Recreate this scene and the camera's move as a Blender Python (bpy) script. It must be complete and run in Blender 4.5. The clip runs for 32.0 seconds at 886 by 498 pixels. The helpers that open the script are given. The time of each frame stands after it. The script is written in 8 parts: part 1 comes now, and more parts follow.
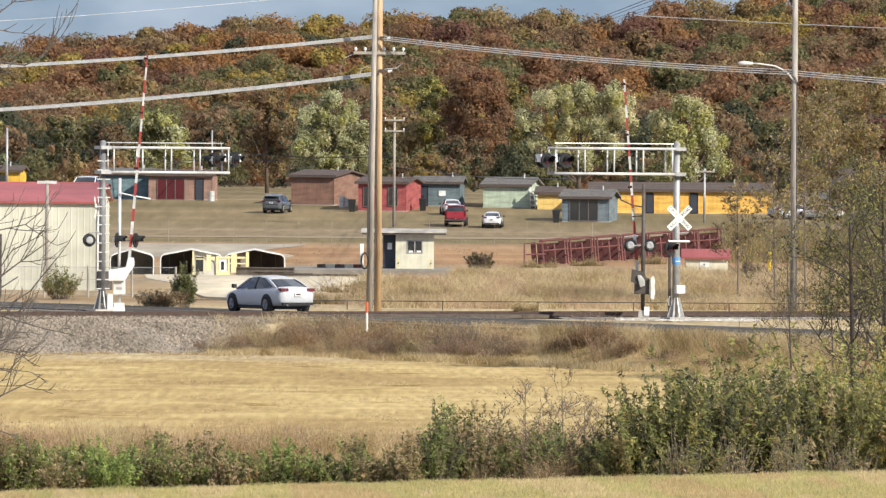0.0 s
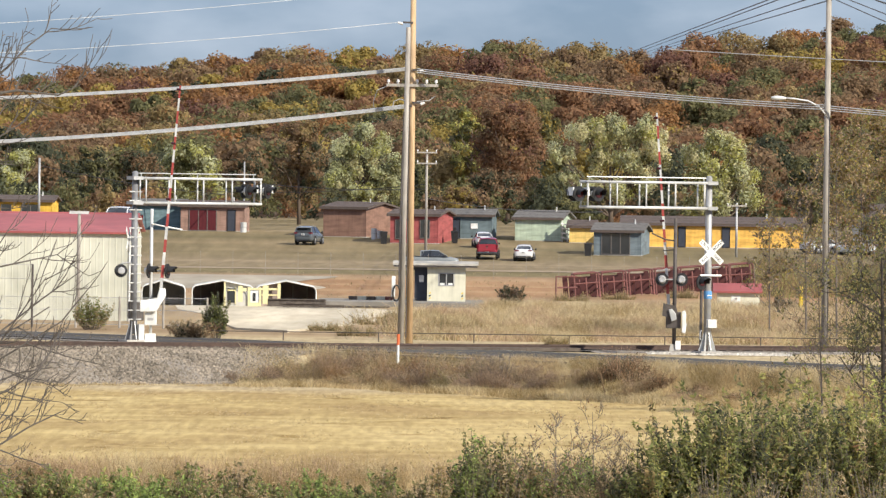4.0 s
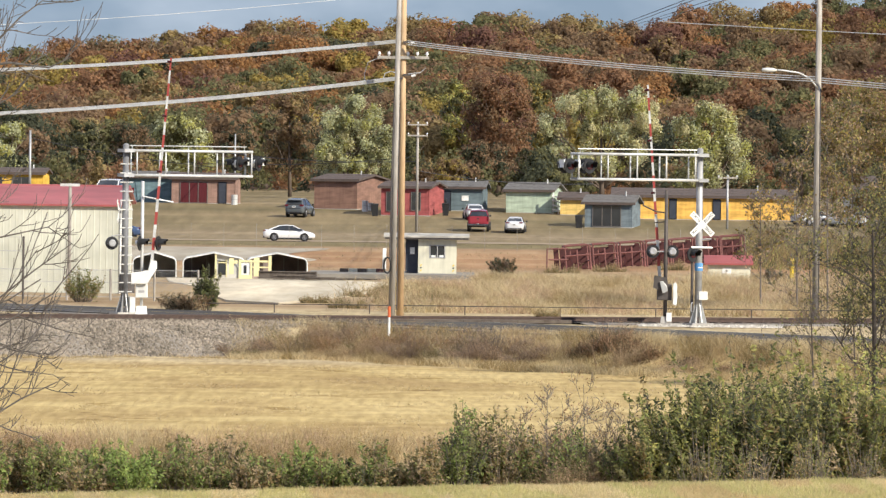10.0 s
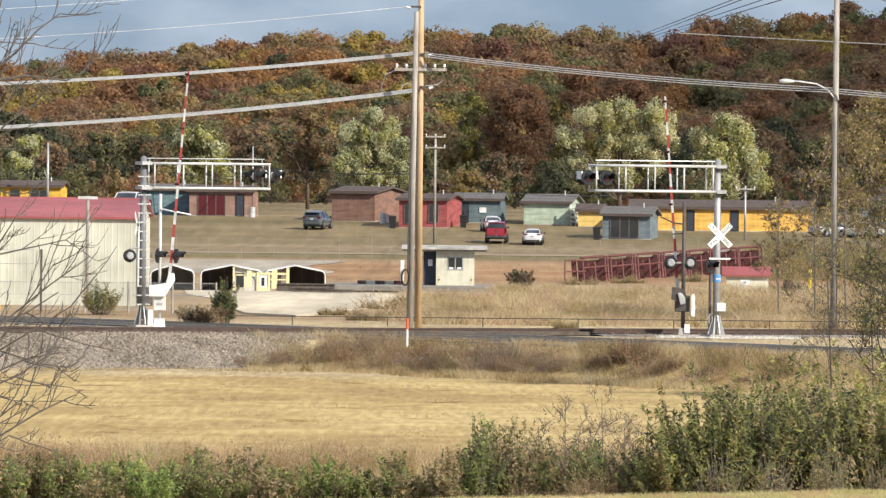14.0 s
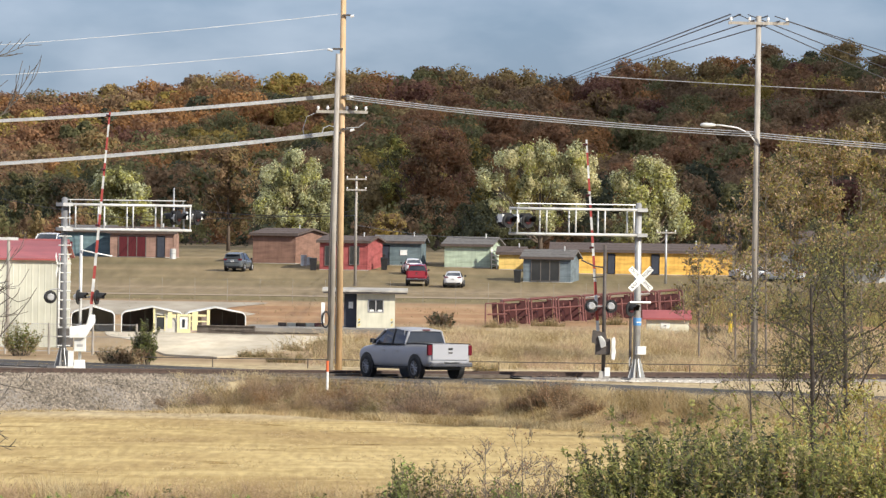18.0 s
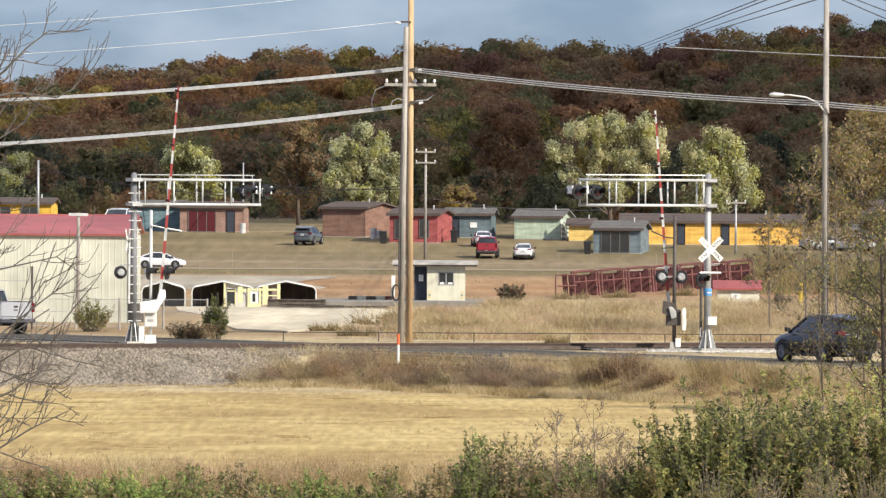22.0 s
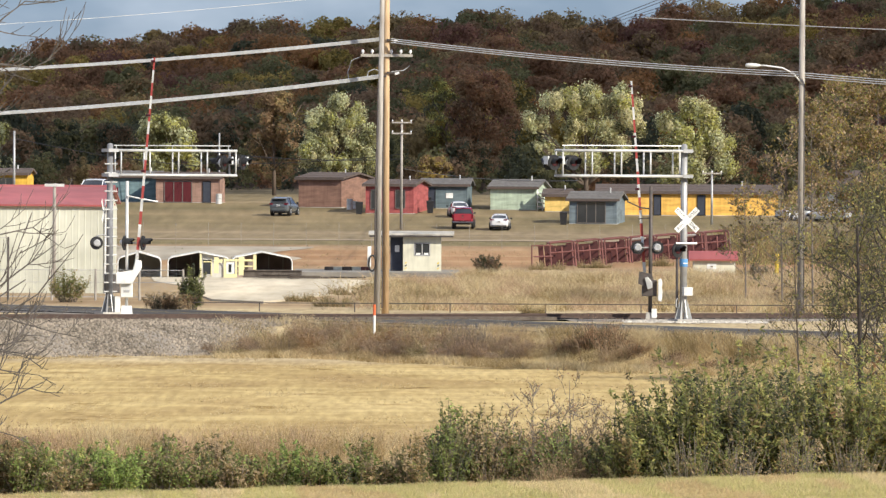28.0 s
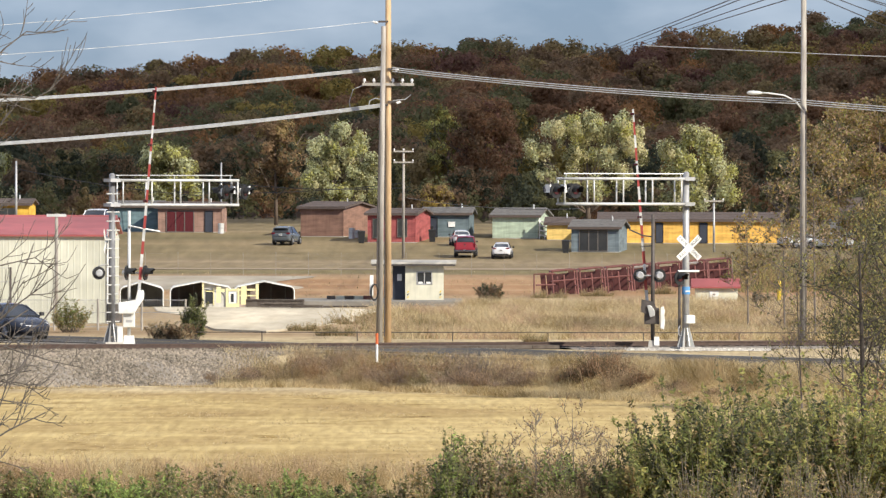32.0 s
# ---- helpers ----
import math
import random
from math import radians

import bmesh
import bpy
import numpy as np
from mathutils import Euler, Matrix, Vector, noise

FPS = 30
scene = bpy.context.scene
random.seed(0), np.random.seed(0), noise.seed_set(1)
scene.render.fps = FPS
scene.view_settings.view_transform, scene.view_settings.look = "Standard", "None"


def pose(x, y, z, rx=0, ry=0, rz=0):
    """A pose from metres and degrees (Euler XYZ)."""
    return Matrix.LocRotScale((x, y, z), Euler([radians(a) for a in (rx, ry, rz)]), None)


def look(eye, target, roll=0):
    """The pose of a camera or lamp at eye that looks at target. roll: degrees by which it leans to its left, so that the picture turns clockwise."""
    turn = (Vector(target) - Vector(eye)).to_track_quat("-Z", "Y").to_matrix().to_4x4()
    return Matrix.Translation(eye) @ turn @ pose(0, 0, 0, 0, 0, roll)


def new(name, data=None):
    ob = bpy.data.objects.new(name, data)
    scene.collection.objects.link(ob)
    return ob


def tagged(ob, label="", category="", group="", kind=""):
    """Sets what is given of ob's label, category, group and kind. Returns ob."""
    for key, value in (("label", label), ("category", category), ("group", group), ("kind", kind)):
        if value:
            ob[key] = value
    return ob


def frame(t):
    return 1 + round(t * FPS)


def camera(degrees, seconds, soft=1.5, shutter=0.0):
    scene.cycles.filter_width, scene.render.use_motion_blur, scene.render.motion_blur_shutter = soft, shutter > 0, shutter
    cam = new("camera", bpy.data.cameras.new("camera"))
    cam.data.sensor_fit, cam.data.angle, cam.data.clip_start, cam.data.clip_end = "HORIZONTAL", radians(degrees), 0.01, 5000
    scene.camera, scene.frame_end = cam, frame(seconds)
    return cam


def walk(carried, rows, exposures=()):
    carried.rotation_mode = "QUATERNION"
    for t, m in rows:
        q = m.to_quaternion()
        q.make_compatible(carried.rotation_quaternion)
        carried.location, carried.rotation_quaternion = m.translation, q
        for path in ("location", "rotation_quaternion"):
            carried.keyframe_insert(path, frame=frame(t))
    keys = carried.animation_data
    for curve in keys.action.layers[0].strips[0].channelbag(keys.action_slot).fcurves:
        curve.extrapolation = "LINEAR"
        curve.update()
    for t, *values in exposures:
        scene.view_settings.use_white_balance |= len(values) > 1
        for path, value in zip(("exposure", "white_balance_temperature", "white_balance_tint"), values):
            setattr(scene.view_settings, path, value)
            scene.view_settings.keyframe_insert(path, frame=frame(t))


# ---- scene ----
cam = camera(5.0, 32.0, soft=1.36)
EYE = 6.7
# seconds, yaw, pitch, lean of the hand-held long lens (the camera stands in one place)
PATH = [
    (0.0, 0.000, -0.568, 0.41), (0.5, -0.042, -0.605, 0.56), (1.0, 0.045, -0.524, 0.37), (1.5, 0.099, -0.396, 0.28),
    (2.0, 0.114, -0.338, 0.31), (2.5, 0.120, -0.340, 0.61), (4.5, 0.182, -0.393, 0.77), (5.0, 0.215, -0.371, 0.68),
    (5.5, 0.292, -0.332, 0.63), (6.0, 0.354, -0.332, 0.66), (6.5, 0.434, -0.317, 0.72), (7.0, 0.492, -0.287, 0.77),
    (7.5, 0.489, -0.262, 0.81), (8.0, 0.419, -0.273, 0.90), (8.5, 0.288, -0.384, 0.64), (9.0, 0.192, -0.451, 0.37),
    (9.5, 0.158, -0.489, 0.59), (10.0, 0.128, -0.542, 0.73), (10.5, 0.127, -0.611, 0.72), (11.0, 0.121, -0.567, 0.70),
    (11.5, 0.102, -0.448, 0.75), (12.0, 0.053, -0.387, 0.64), (12.5, 0.095, -0.390, 0.50), (13.0, 0.123, -0.445, 0.54),
    (13.5, 0.225, -0.488, 0.55), (15.5, 0.096, -0.343, 0.77), (16.0, -0.001, -0.292, 0.78), (16.5, -0.074, -0.254, 0.94),
    (17.0, -0.122, -0.231, 0.90), (17.5, -0.191, -0.237, 0.81), (18.0, -0.215, -0.230, 0.82), (18.5, -0.256, -0.240, 0.58),
    (19.0, -0.232, -0.242, 0.54), (19.5, -0.206, -0.249, 0.64), (20.0, -0.227, -0.282, 0.63), (20.5, -0.203, -0.293, 0.63),
    (21.0, -0.019, -0.297, 0.55), (21.5, 0.130, -0.369, 0.63), (22.0, 0.178, -0.390, 0.33), (22.5, 0.250, -0.404, 0.10),
    (23.0, 0.309, -0.419, 0.32), (23.5, 0.292, -0.440, 0.60), (24.0, 0.233, -0.454, 0.63), (24.5, 0.127, -0.491, 0.63),
    (25.0, 0.109, -0.484, 0.51), (25.5, 0.103, -0.484, 0.16), (27.5, 0.103, -0.684, 0.61), (28.0, 0.042, -0.555, 0.33),
    (28.5, 0.132, -0.487, 0.00), (29.0, 0.286, -0.454, -0.02), (29.5, 0.168, -0.513, 0.09), (30.0, 0.126, -0.485, 0.25),
    (30.5, 0.111, -0.415, 0.42), (31.0, 0.085, -0.375, 0.34), (31.5, 0.083, -0.380, 0.19), (32.0, 0.055, -0.393, 0.11),
]
walk(cam, [(t, pose(0, 0, EYE, 90 + pitch, 0, yaw) @ pose(0, 0, 0, 0, 0, lean)) for t, yaw, pitch, lean in PATH])

# ---- world and sun: clear autumn afternoon, sun behind the camera to the right ----
SUN_AZ, SUN_EL = 130.0, 31.0          # degrees clockwise from +y, degrees up
world = bpy.data.worlds.new("sky")
scene.world = world
world.use_nodes = True
wn, wl = world.node_tree.nodes, world.node_tree.links
wn.clear()
w_out = wn.new("ShaderNodeOutputWorld")
w_bg = wn.new("ShaderNodeBackground")
w_sky = wn.new("ShaderNodeTexSky")
w_sky.sky_type = "NISHITA"
w_sky.sun_disc = False
w_sky.sun_elevation, w_sky.sun_rotation = radians(SUN_EL), radians(SUN_AZ)
w_sky.altitude, w_sky.air_density, w_sky.dust_density, w_sky.ozone_density = 250, 1.0, 0.3, 2.0
# thin streaks of cloud, stretched along the horizon
w_tc = wn.new("ShaderNodeTexCoord")
w_map = wn.new("ShaderNodeMapping")
w_map.inputs["Scale"].default_value = (45, 45, 110)
w_noise = wn.new("ShaderNodeTexNoise")
w_noise.inputs["Scale"].default_value = 1.0
w_noise.inputs["Detail"].default_value = 5.0
w_ramp = wn.new("ShaderNodeValToRGB")
w_ramp.color_ramp.elements[0].position, w_ramp.color_ramp.elements[1].position = 0.36, 0.70
w_mix = wn.new("ShaderNodeMixRGB")
w_mix.inputs["Color2"].default_value = (8.8, 9.2, 10.0, 1)
w_tint = wn.new("ShaderNodeMixRGB")
w_tint.blend_type = "MULTIPLY"
w_tint.inputs["Fac"].default_value = 1.0
w_tint.inputs["Color2"].default_value = (0.265, 0.36, 0.645, 1)
wl.new(w_tc.outputs["Generated"], w_map.inputs["Vector"])
wl.new(w_map.outputs["Vector"], w_noise.inputs["Vector"])
wl.new(w_noise.outputs["Fac"], w_ramp.inputs["Fac"])
# the broken cloud thickens away from the horizon
w_sep = wn.new("ShaderNodeSeparateXYZ")
w_up = wn.new("ShaderNodeMapRange")
w_up.inputs["From Min"].default_value, w_up.inputs["From Max"].default_value = 0.04, 0.30
w_up.inputs["To Min"].default_value, w_up.inputs["To Max"].default_value = 0.20, 1.0
w_thick = wn.new("ShaderNodeMath")
w_thick.operation = "MULTIPLY"
wl.new(w_tc.outputs["Generated"], w_sep.inputs["Vector"])
wl.new(w_sep.outputs["Z"], w_up.inputs["Value"])
wl.new(w_ramp.outputs["Color"], w_thick.inputs[0])
wl.new(w_up.outputs["Result"], w_thick.inputs[1])
wl.new(w_thick.outputs["Value"], w_mix.inputs["Fac"])
wl.new(w_sky.outputs["Color"], w_tint.inputs["Color1"])
wl.new(w_tint.outputs["Color"], w_mix.inputs["Color1"])
wl.new(w_mix.outputs["Color"], w_bg.inputs["Color"])
wl.new(w_bg.outputs["Background"], w_out.inputs["Surface"])
w_bg.inputs["Strength"].default_value = 0.10

sun_data = bpy.data.lights.new("sun", "SUN")
sun_data.energy, sun_data.angle, sun_data.color = 4.3, radians(0.53), (1.0, 0.93, 0.80)
sun = new("sun", sun_data)
SUN_DIR = Vector((math.sin(radians(SUN_AZ)) * math.cos(radians(SUN_EL)), math.cos(radians(SUN_AZ)) * math.cos(radians(SUN_EL)), math.sin(radians(SUN_EL))))
sun.matrix_basis = look(tuple(SUN_DIR * 100), (0, 0, 0))
scene.view_settings.exposure = 0.60


# ---- materials ----
def mat(name, c1, c2=None, scale=4.0, rough=0.8, metal=0.0, bump=0.0, island=0.0, coarse=0.0, spec=0.3, stretch=(1, 1, 1), streak=0.0):
    """Two colours mixed by noise at two scales; island: spread of brightness from piece to piece."""
    m = bpy.data.materials.new(name)
    m.use_nodes = True
    n, l = m.node_tree.nodes, m.node_tree.links
    b = n["Principled BSDF"]
    b.inputs["Roughness"].default_value, b.inputs["Metallic"].default_value = rough, metal
    b.inputs["Specular IOR Level"].default_value = spec
    c2 = c2 or tuple(c * 0.75 for c in c1)
    tc = n.new("ShaderNodeTexCoord")
    mp = n.new("ShaderNodeMapping")
    mp.inputs["Scale"].default_value = stretch
    l.new(tc.outputs["Object"], mp.inputs["Vector"])
    no = n.new("ShaderNodeTexNoise")
    no.inputs["Scale"].default_value, no.inputs["Detail"].default_value = scale, 6.0
    l.new(mp.outputs["Vector"], no.inputs["Vector"])
    ramp = n.new("ShaderNodeValToRGB")
    ramp.color_ramp.elements[0].position, ramp.color_ramp.elements[1].position = 0.32, 0.68
    ramp.color_ramp.elements[0].color, ramp.color_ramp.elements[1].color = (*c1, 1), (*c2, 1)
    l.new(no.outputs["Fac"], ramp.inputs["Fac"])
    col = ramp.outputs["Color"]
    if coarse:
        n2 = n.new("ShaderNodeTexNoise")
        n2.inputs["Scale"].default_value, n2.inputs["Detail"].default_value = scale * coarse, 3.0
        l.new(mp.outputs["Vector"], n2.inputs["Vector"])
        mr = n.new("ShaderNodeMapRange")
        mr.inputs["From Min"].default_value, mr.inputs["From Max"].default_value = 0.3, 0.7
        mr.inputs["To Min"].default_value, mr.inputs["To Max"].default_value = 0.72, 1.2
        l.new(n2.outputs["Fac"], mr.inputs["Value"])
        mu = n.new("ShaderNodeMixRGB")
        mu.blend_type = "MULTIPLY"
        mu.inputs["Fac"].default_value = 1.0
        l.new(col, mu.inputs["Color1"])
        l.new(mr.outputs["Result"], mu.inputs["Color2"])
        col = mu.outputs["Color"]
    if island:
        ge = n.new("ShaderNodeNewGeometry")
        mr = n.new("ShaderNodeMapRange")
        mr.inputs["To Min"].default_value, mr.inputs["To Max"].default_value = 1 - island, 1 + island
        l.new(ge.outputs["Random Per Island"], mr.inputs["Value"])
        mu = n.new("ShaderNodeMixRGB")
        mu.blend_type = "MULTIPLY"
        mu.inputs["Fac"].default_value = 1.0
        l.new(col, mu.inputs["Color1"])
        l.new(mr.outputs["Result"], mu.inputs["Color2"])
        col = mu.outputs["Color"]
    if streak:
        # rain streaks and grime that run down the face
        n3 = n.new("ShaderNodeTexNoise")
        m3 = n.new("ShaderNodeMapping")
        m3.inputs["Scale"].default_value = (3.0, 3.0, 0.25)
        n3.inputs["Scale"].default_value, n3.inputs["Detail"].default_value = 1.6, 4.0
        l.new(tc.outputs["Object"], m3.inputs["Vector"])
        l.new(m3.outputs["Vector"], n3.inputs["Vector"])
        r3 = n.new("ShaderNodeMapRange")
        r3.inputs["From Min"].default_value, r3.inputs["From Max"].default_value = 0.35, 0.75
        r3.inputs["To Min"].default_value, r3.inputs["To Max"].default_value = 1.05, 1.0 - streak
        l.new(n3.outputs["Fac"], r3.inputs["Value"])
        mu = n.new("ShaderNodeMixRGB")
        mu.blend_type = "MULTIPLY"
        mu.inputs["Fac"].default_value = 1.0
        l.new(col, mu.inputs["Color1"])
        l.new(r3.outputs["Result"], mu.inputs["Color2"])
        col = mu.outputs["Color"]
    l.new(col, b.inputs["Base Color"])
    if bump:
        bp = n.new("ShaderNodeBump")
        bp.inputs["Strength"].default_value, bp.inputs["Distance"].default_value = bump, 0.05
        l.new(no.outputs["Fac"], bp.inputs["Height"])
        l.new(bp.outputs["Normal"], b.inputs["Normal"])
    return m


M_STEEL = mat("galvanised_steel", (0.46, 0.46, 0.45), (0.34, 0.34, 0.34), 3, 0.45, 0.35, 0.05, coarse=0.3)
# darker copy of the galvanised steel: the far mast's shade is in its colour
M_SHADESTEEL = mat("weathered_steel", (0.25, 0.255, 0.265), (0.16, 0.16, 0.165), 3, 0.6, 0.2, 0.05, coarse=0.4)
M_ALU = mat("white_aluminium", (0.66, 0.66, 0.63), (0.52, 0.52, 0.50), 3, 0.4, 0.2, coarse=0.3)
M_DARKSTEEL = mat("dark_steel", (0.07, 0.065, 0.06), (0.12, 0.10, 0.09), 6, 0.6, 0.3)
M_BLACK = mat("black_paint", (0.015, 0.015, 0.016), (0.03, 0.03, 0.03), 6, 0.5)
M_WHITE = mat("white_paint", (0.80, 0.80, 0.77), (0.68, 0.68, 0.64), 4, 0.5, coarse=0.3)
M_RED = mat("red_reflective", (0.34, 0.06, 0.05), (0.27, 0.05, 0.045), 4, 0.5)
M_ORANGE = mat("orange_plastic", (0.75, 0.16, 0.05), (0.65, 0.13, 0.05), 4, 0.5)
M_BLUE = mat("blue_sign", (0.12, 0.32, 0.62), None, 4, 0.5)
M_YELLOW = mat("yellow_paint", (0.72, 0.52, 0.04), (0.6, 0.42, 0.04), 5, 0.55)
M_LENS = mat("red_lens", (0.05, 0.007, 0.008), None, 6, 0.25, spec=0.5)
M_LENSCLEAR = mat("lens_back", (0.55, 0.55, 0.55), (0.35, 0.35, 0.35), 6, 0.35, 0.3)
M_WOODPOLE = mat("pine_pole", (0.52, 0.37, 0.22), (0.42, 0.28, 0.155), 6, 0.85, bump=0.3, stretch=(3, 3, 0.3), coarse=0.2)
M_GREYPOLE = mat("weathered_pole", (0.39, 0.36, 0.315), (0.26, 0.235, 0.205), 6, 0.9, bump=0.3, stretch=(3, 3, 0.3), coarse=0.2)
M_WIRE = mat("aluminium_wire", (0.50, 0.50, 0.49), None, 5, 0.5, 0.2)
M_DARKWIRE = mat("black_wire", (0.06, 0.06, 0.065), None, 5, 0.6)
M_PORCELAIN = mat("porcelain", (0.75, 0.74, 0.72), None, 5, 0.3)
M_CONCRETE = mat("concrete", (0.44, 0.42, 0.38), (0.33, 0.31, 0.28), 2.5, 0.9, bump=0.2, coarse=0.25)
M_ASPHALT = mat("asphalt", (0.075, 0.071, 0.067), (0.105, 0.098, 0.09), 1.3, 0.95, bump=0.2, coarse=0.1, spec=0.08)
M_LINE = mat("road_line", (0.55, 0.53, 0.45), (0.35, 0.33, 0.28), 2, 0.7)
M_GRAVEL = mat("gravel", (0.31, 0.275, 0.23), (0.19, 0.165, 0.135), 5, 0.95, bump=0.6, coarse=0.08)
M_BALLAST = mat("ballast_stone", (0.30, 0.25, 0.19), (0.18, 0.15, 0.112), 0.5, 0.95, island=0.55)
M_RUST = mat("rusty_rail", (0.07, 0.05, 0.042), (0.11, 0.075, 0.06), 6, 0.7, 0.4)
M_TIE = mat("creosote_tie", (0.07, 0.055, 0.045), (0.13, 0.11, 0.09), 4, 0.95, bump=0.3)
M_PIPE = mat("red_oxide_pipe", (0.21, 0.085, 0.075), (0.13, 0.055, 0.05), 5, 0.7, coarse=0.2)
M_METALWALL = mat("cream_sheet_metal", (0.60, 0.60, 0.50), (0.54, 0.54, 0.44), 1.5, 0.55, coarse=0.2, streak=0.12)
M_REDROOF = mat("red_sheet_roof", (0.36, 0.10, 0.095), (0.29, 0.08, 0.08), 1.2, 0.55, coarse=0.2)
M_GLASS = mat("window_glass", (0.02, 0.024, 0.03), (0.035, 0.04, 0.045), 1, 0.06, spec=0.6)
M_CURTAIN = mat("red_curtain", (0.10, 0.016, 0.02), (0.07, 0.012, 0.016), 5, 0.9, stretch=(4, 4, 0.3))
M_SHINGLE = mat("dark_shingle", (0.12, 0.09, 0.075), (0.075, 0.06, 0.055), 3, 0.95, bump=0.3, stretch=(1, 1, 4))
M_SHINGLE2 = mat("grey_shingle", (0.16, 0.15, 0.14), (0.10, 0.095, 0.09), 3, 0.95, bump=0.3)
M_HUT = mat("painted_block", (0.64, 0.61, 0.48), (0.55, 0.53, 0.41), 2, 0.8, bump=0.15, streak=0.12)
M_DARKDOOR = mat("dark_blue_door", (0.035, 0.04, 0.055), (0.05, 0.055, 0.07), 3, 0.5)
M_TYRE = mat("tyre_rubber", (0.02, 0.02, 0.02), (0.03, 0.03, 0.03), 8, 0.85)
M_RIM = mat("alloy_rim", (0.30, 0.30, 0.31), (0.20, 0.20, 0.21), 8, 0.35, 0.7)
M_CHROME = mat("dull_chrome", (0.22, 0.22, 0.23), (0.15, 0.15, 0.16), 6, 0.25, 0.9)
M_TRIM = mat("black_trim", (0.02, 0.02, 0.022), None, 8, 0.6)
M_TAIL = mat("tail_lamp_red", (0.12, 0.008, 0.016), (0.09, 0.006, 0.012), 8, 0.5, spec=0.1)
M_PLATE = mat("plate_white", (0.7, 0.7, 0.68), None, 8, 0.4)
M_BARK = mat("bark", (0.16, 0.12, 0.09), (0.09, 0.07, 0.055), 5, 0.95, bump=0.4, stretch=(2, 2, 0.4))
M_GREYBARK = mat("grey_twig_bark", (0.20, 0.17, 0.145), (0.13, 0.11, 0.095), 6, 0.9)


def leaf_mat(name, c1, c2, island=0.3, through_light=0.55):
    """Thin leaves: part of the light passes through to the other side."""
    m = mat(name, c1, c2, 0.6, 0.8, island=island, spec=0.15)
    n, l = m.node_tree.nodes, m.node_tree.links
    b, out = n["Principled BSDF"], n["Material Output"]
    tr = n.new("ShaderNodeBsdfTranslucent")
    mx = n.new("ShaderNodeMixShader")
    mx.inputs["Fac"].default_value = through_light
    l.new(b.inputs["Base Color"].links[0].from_socket, tr.inputs["Color"])
    l.new(b.outputs["BSDF"], mx.inputs[1])
    l.new(tr.outputs["BSDF"], mx.inputs[2])
    l.new(mx.outputs["Shader"], out.inputs["Surface"])
    return m


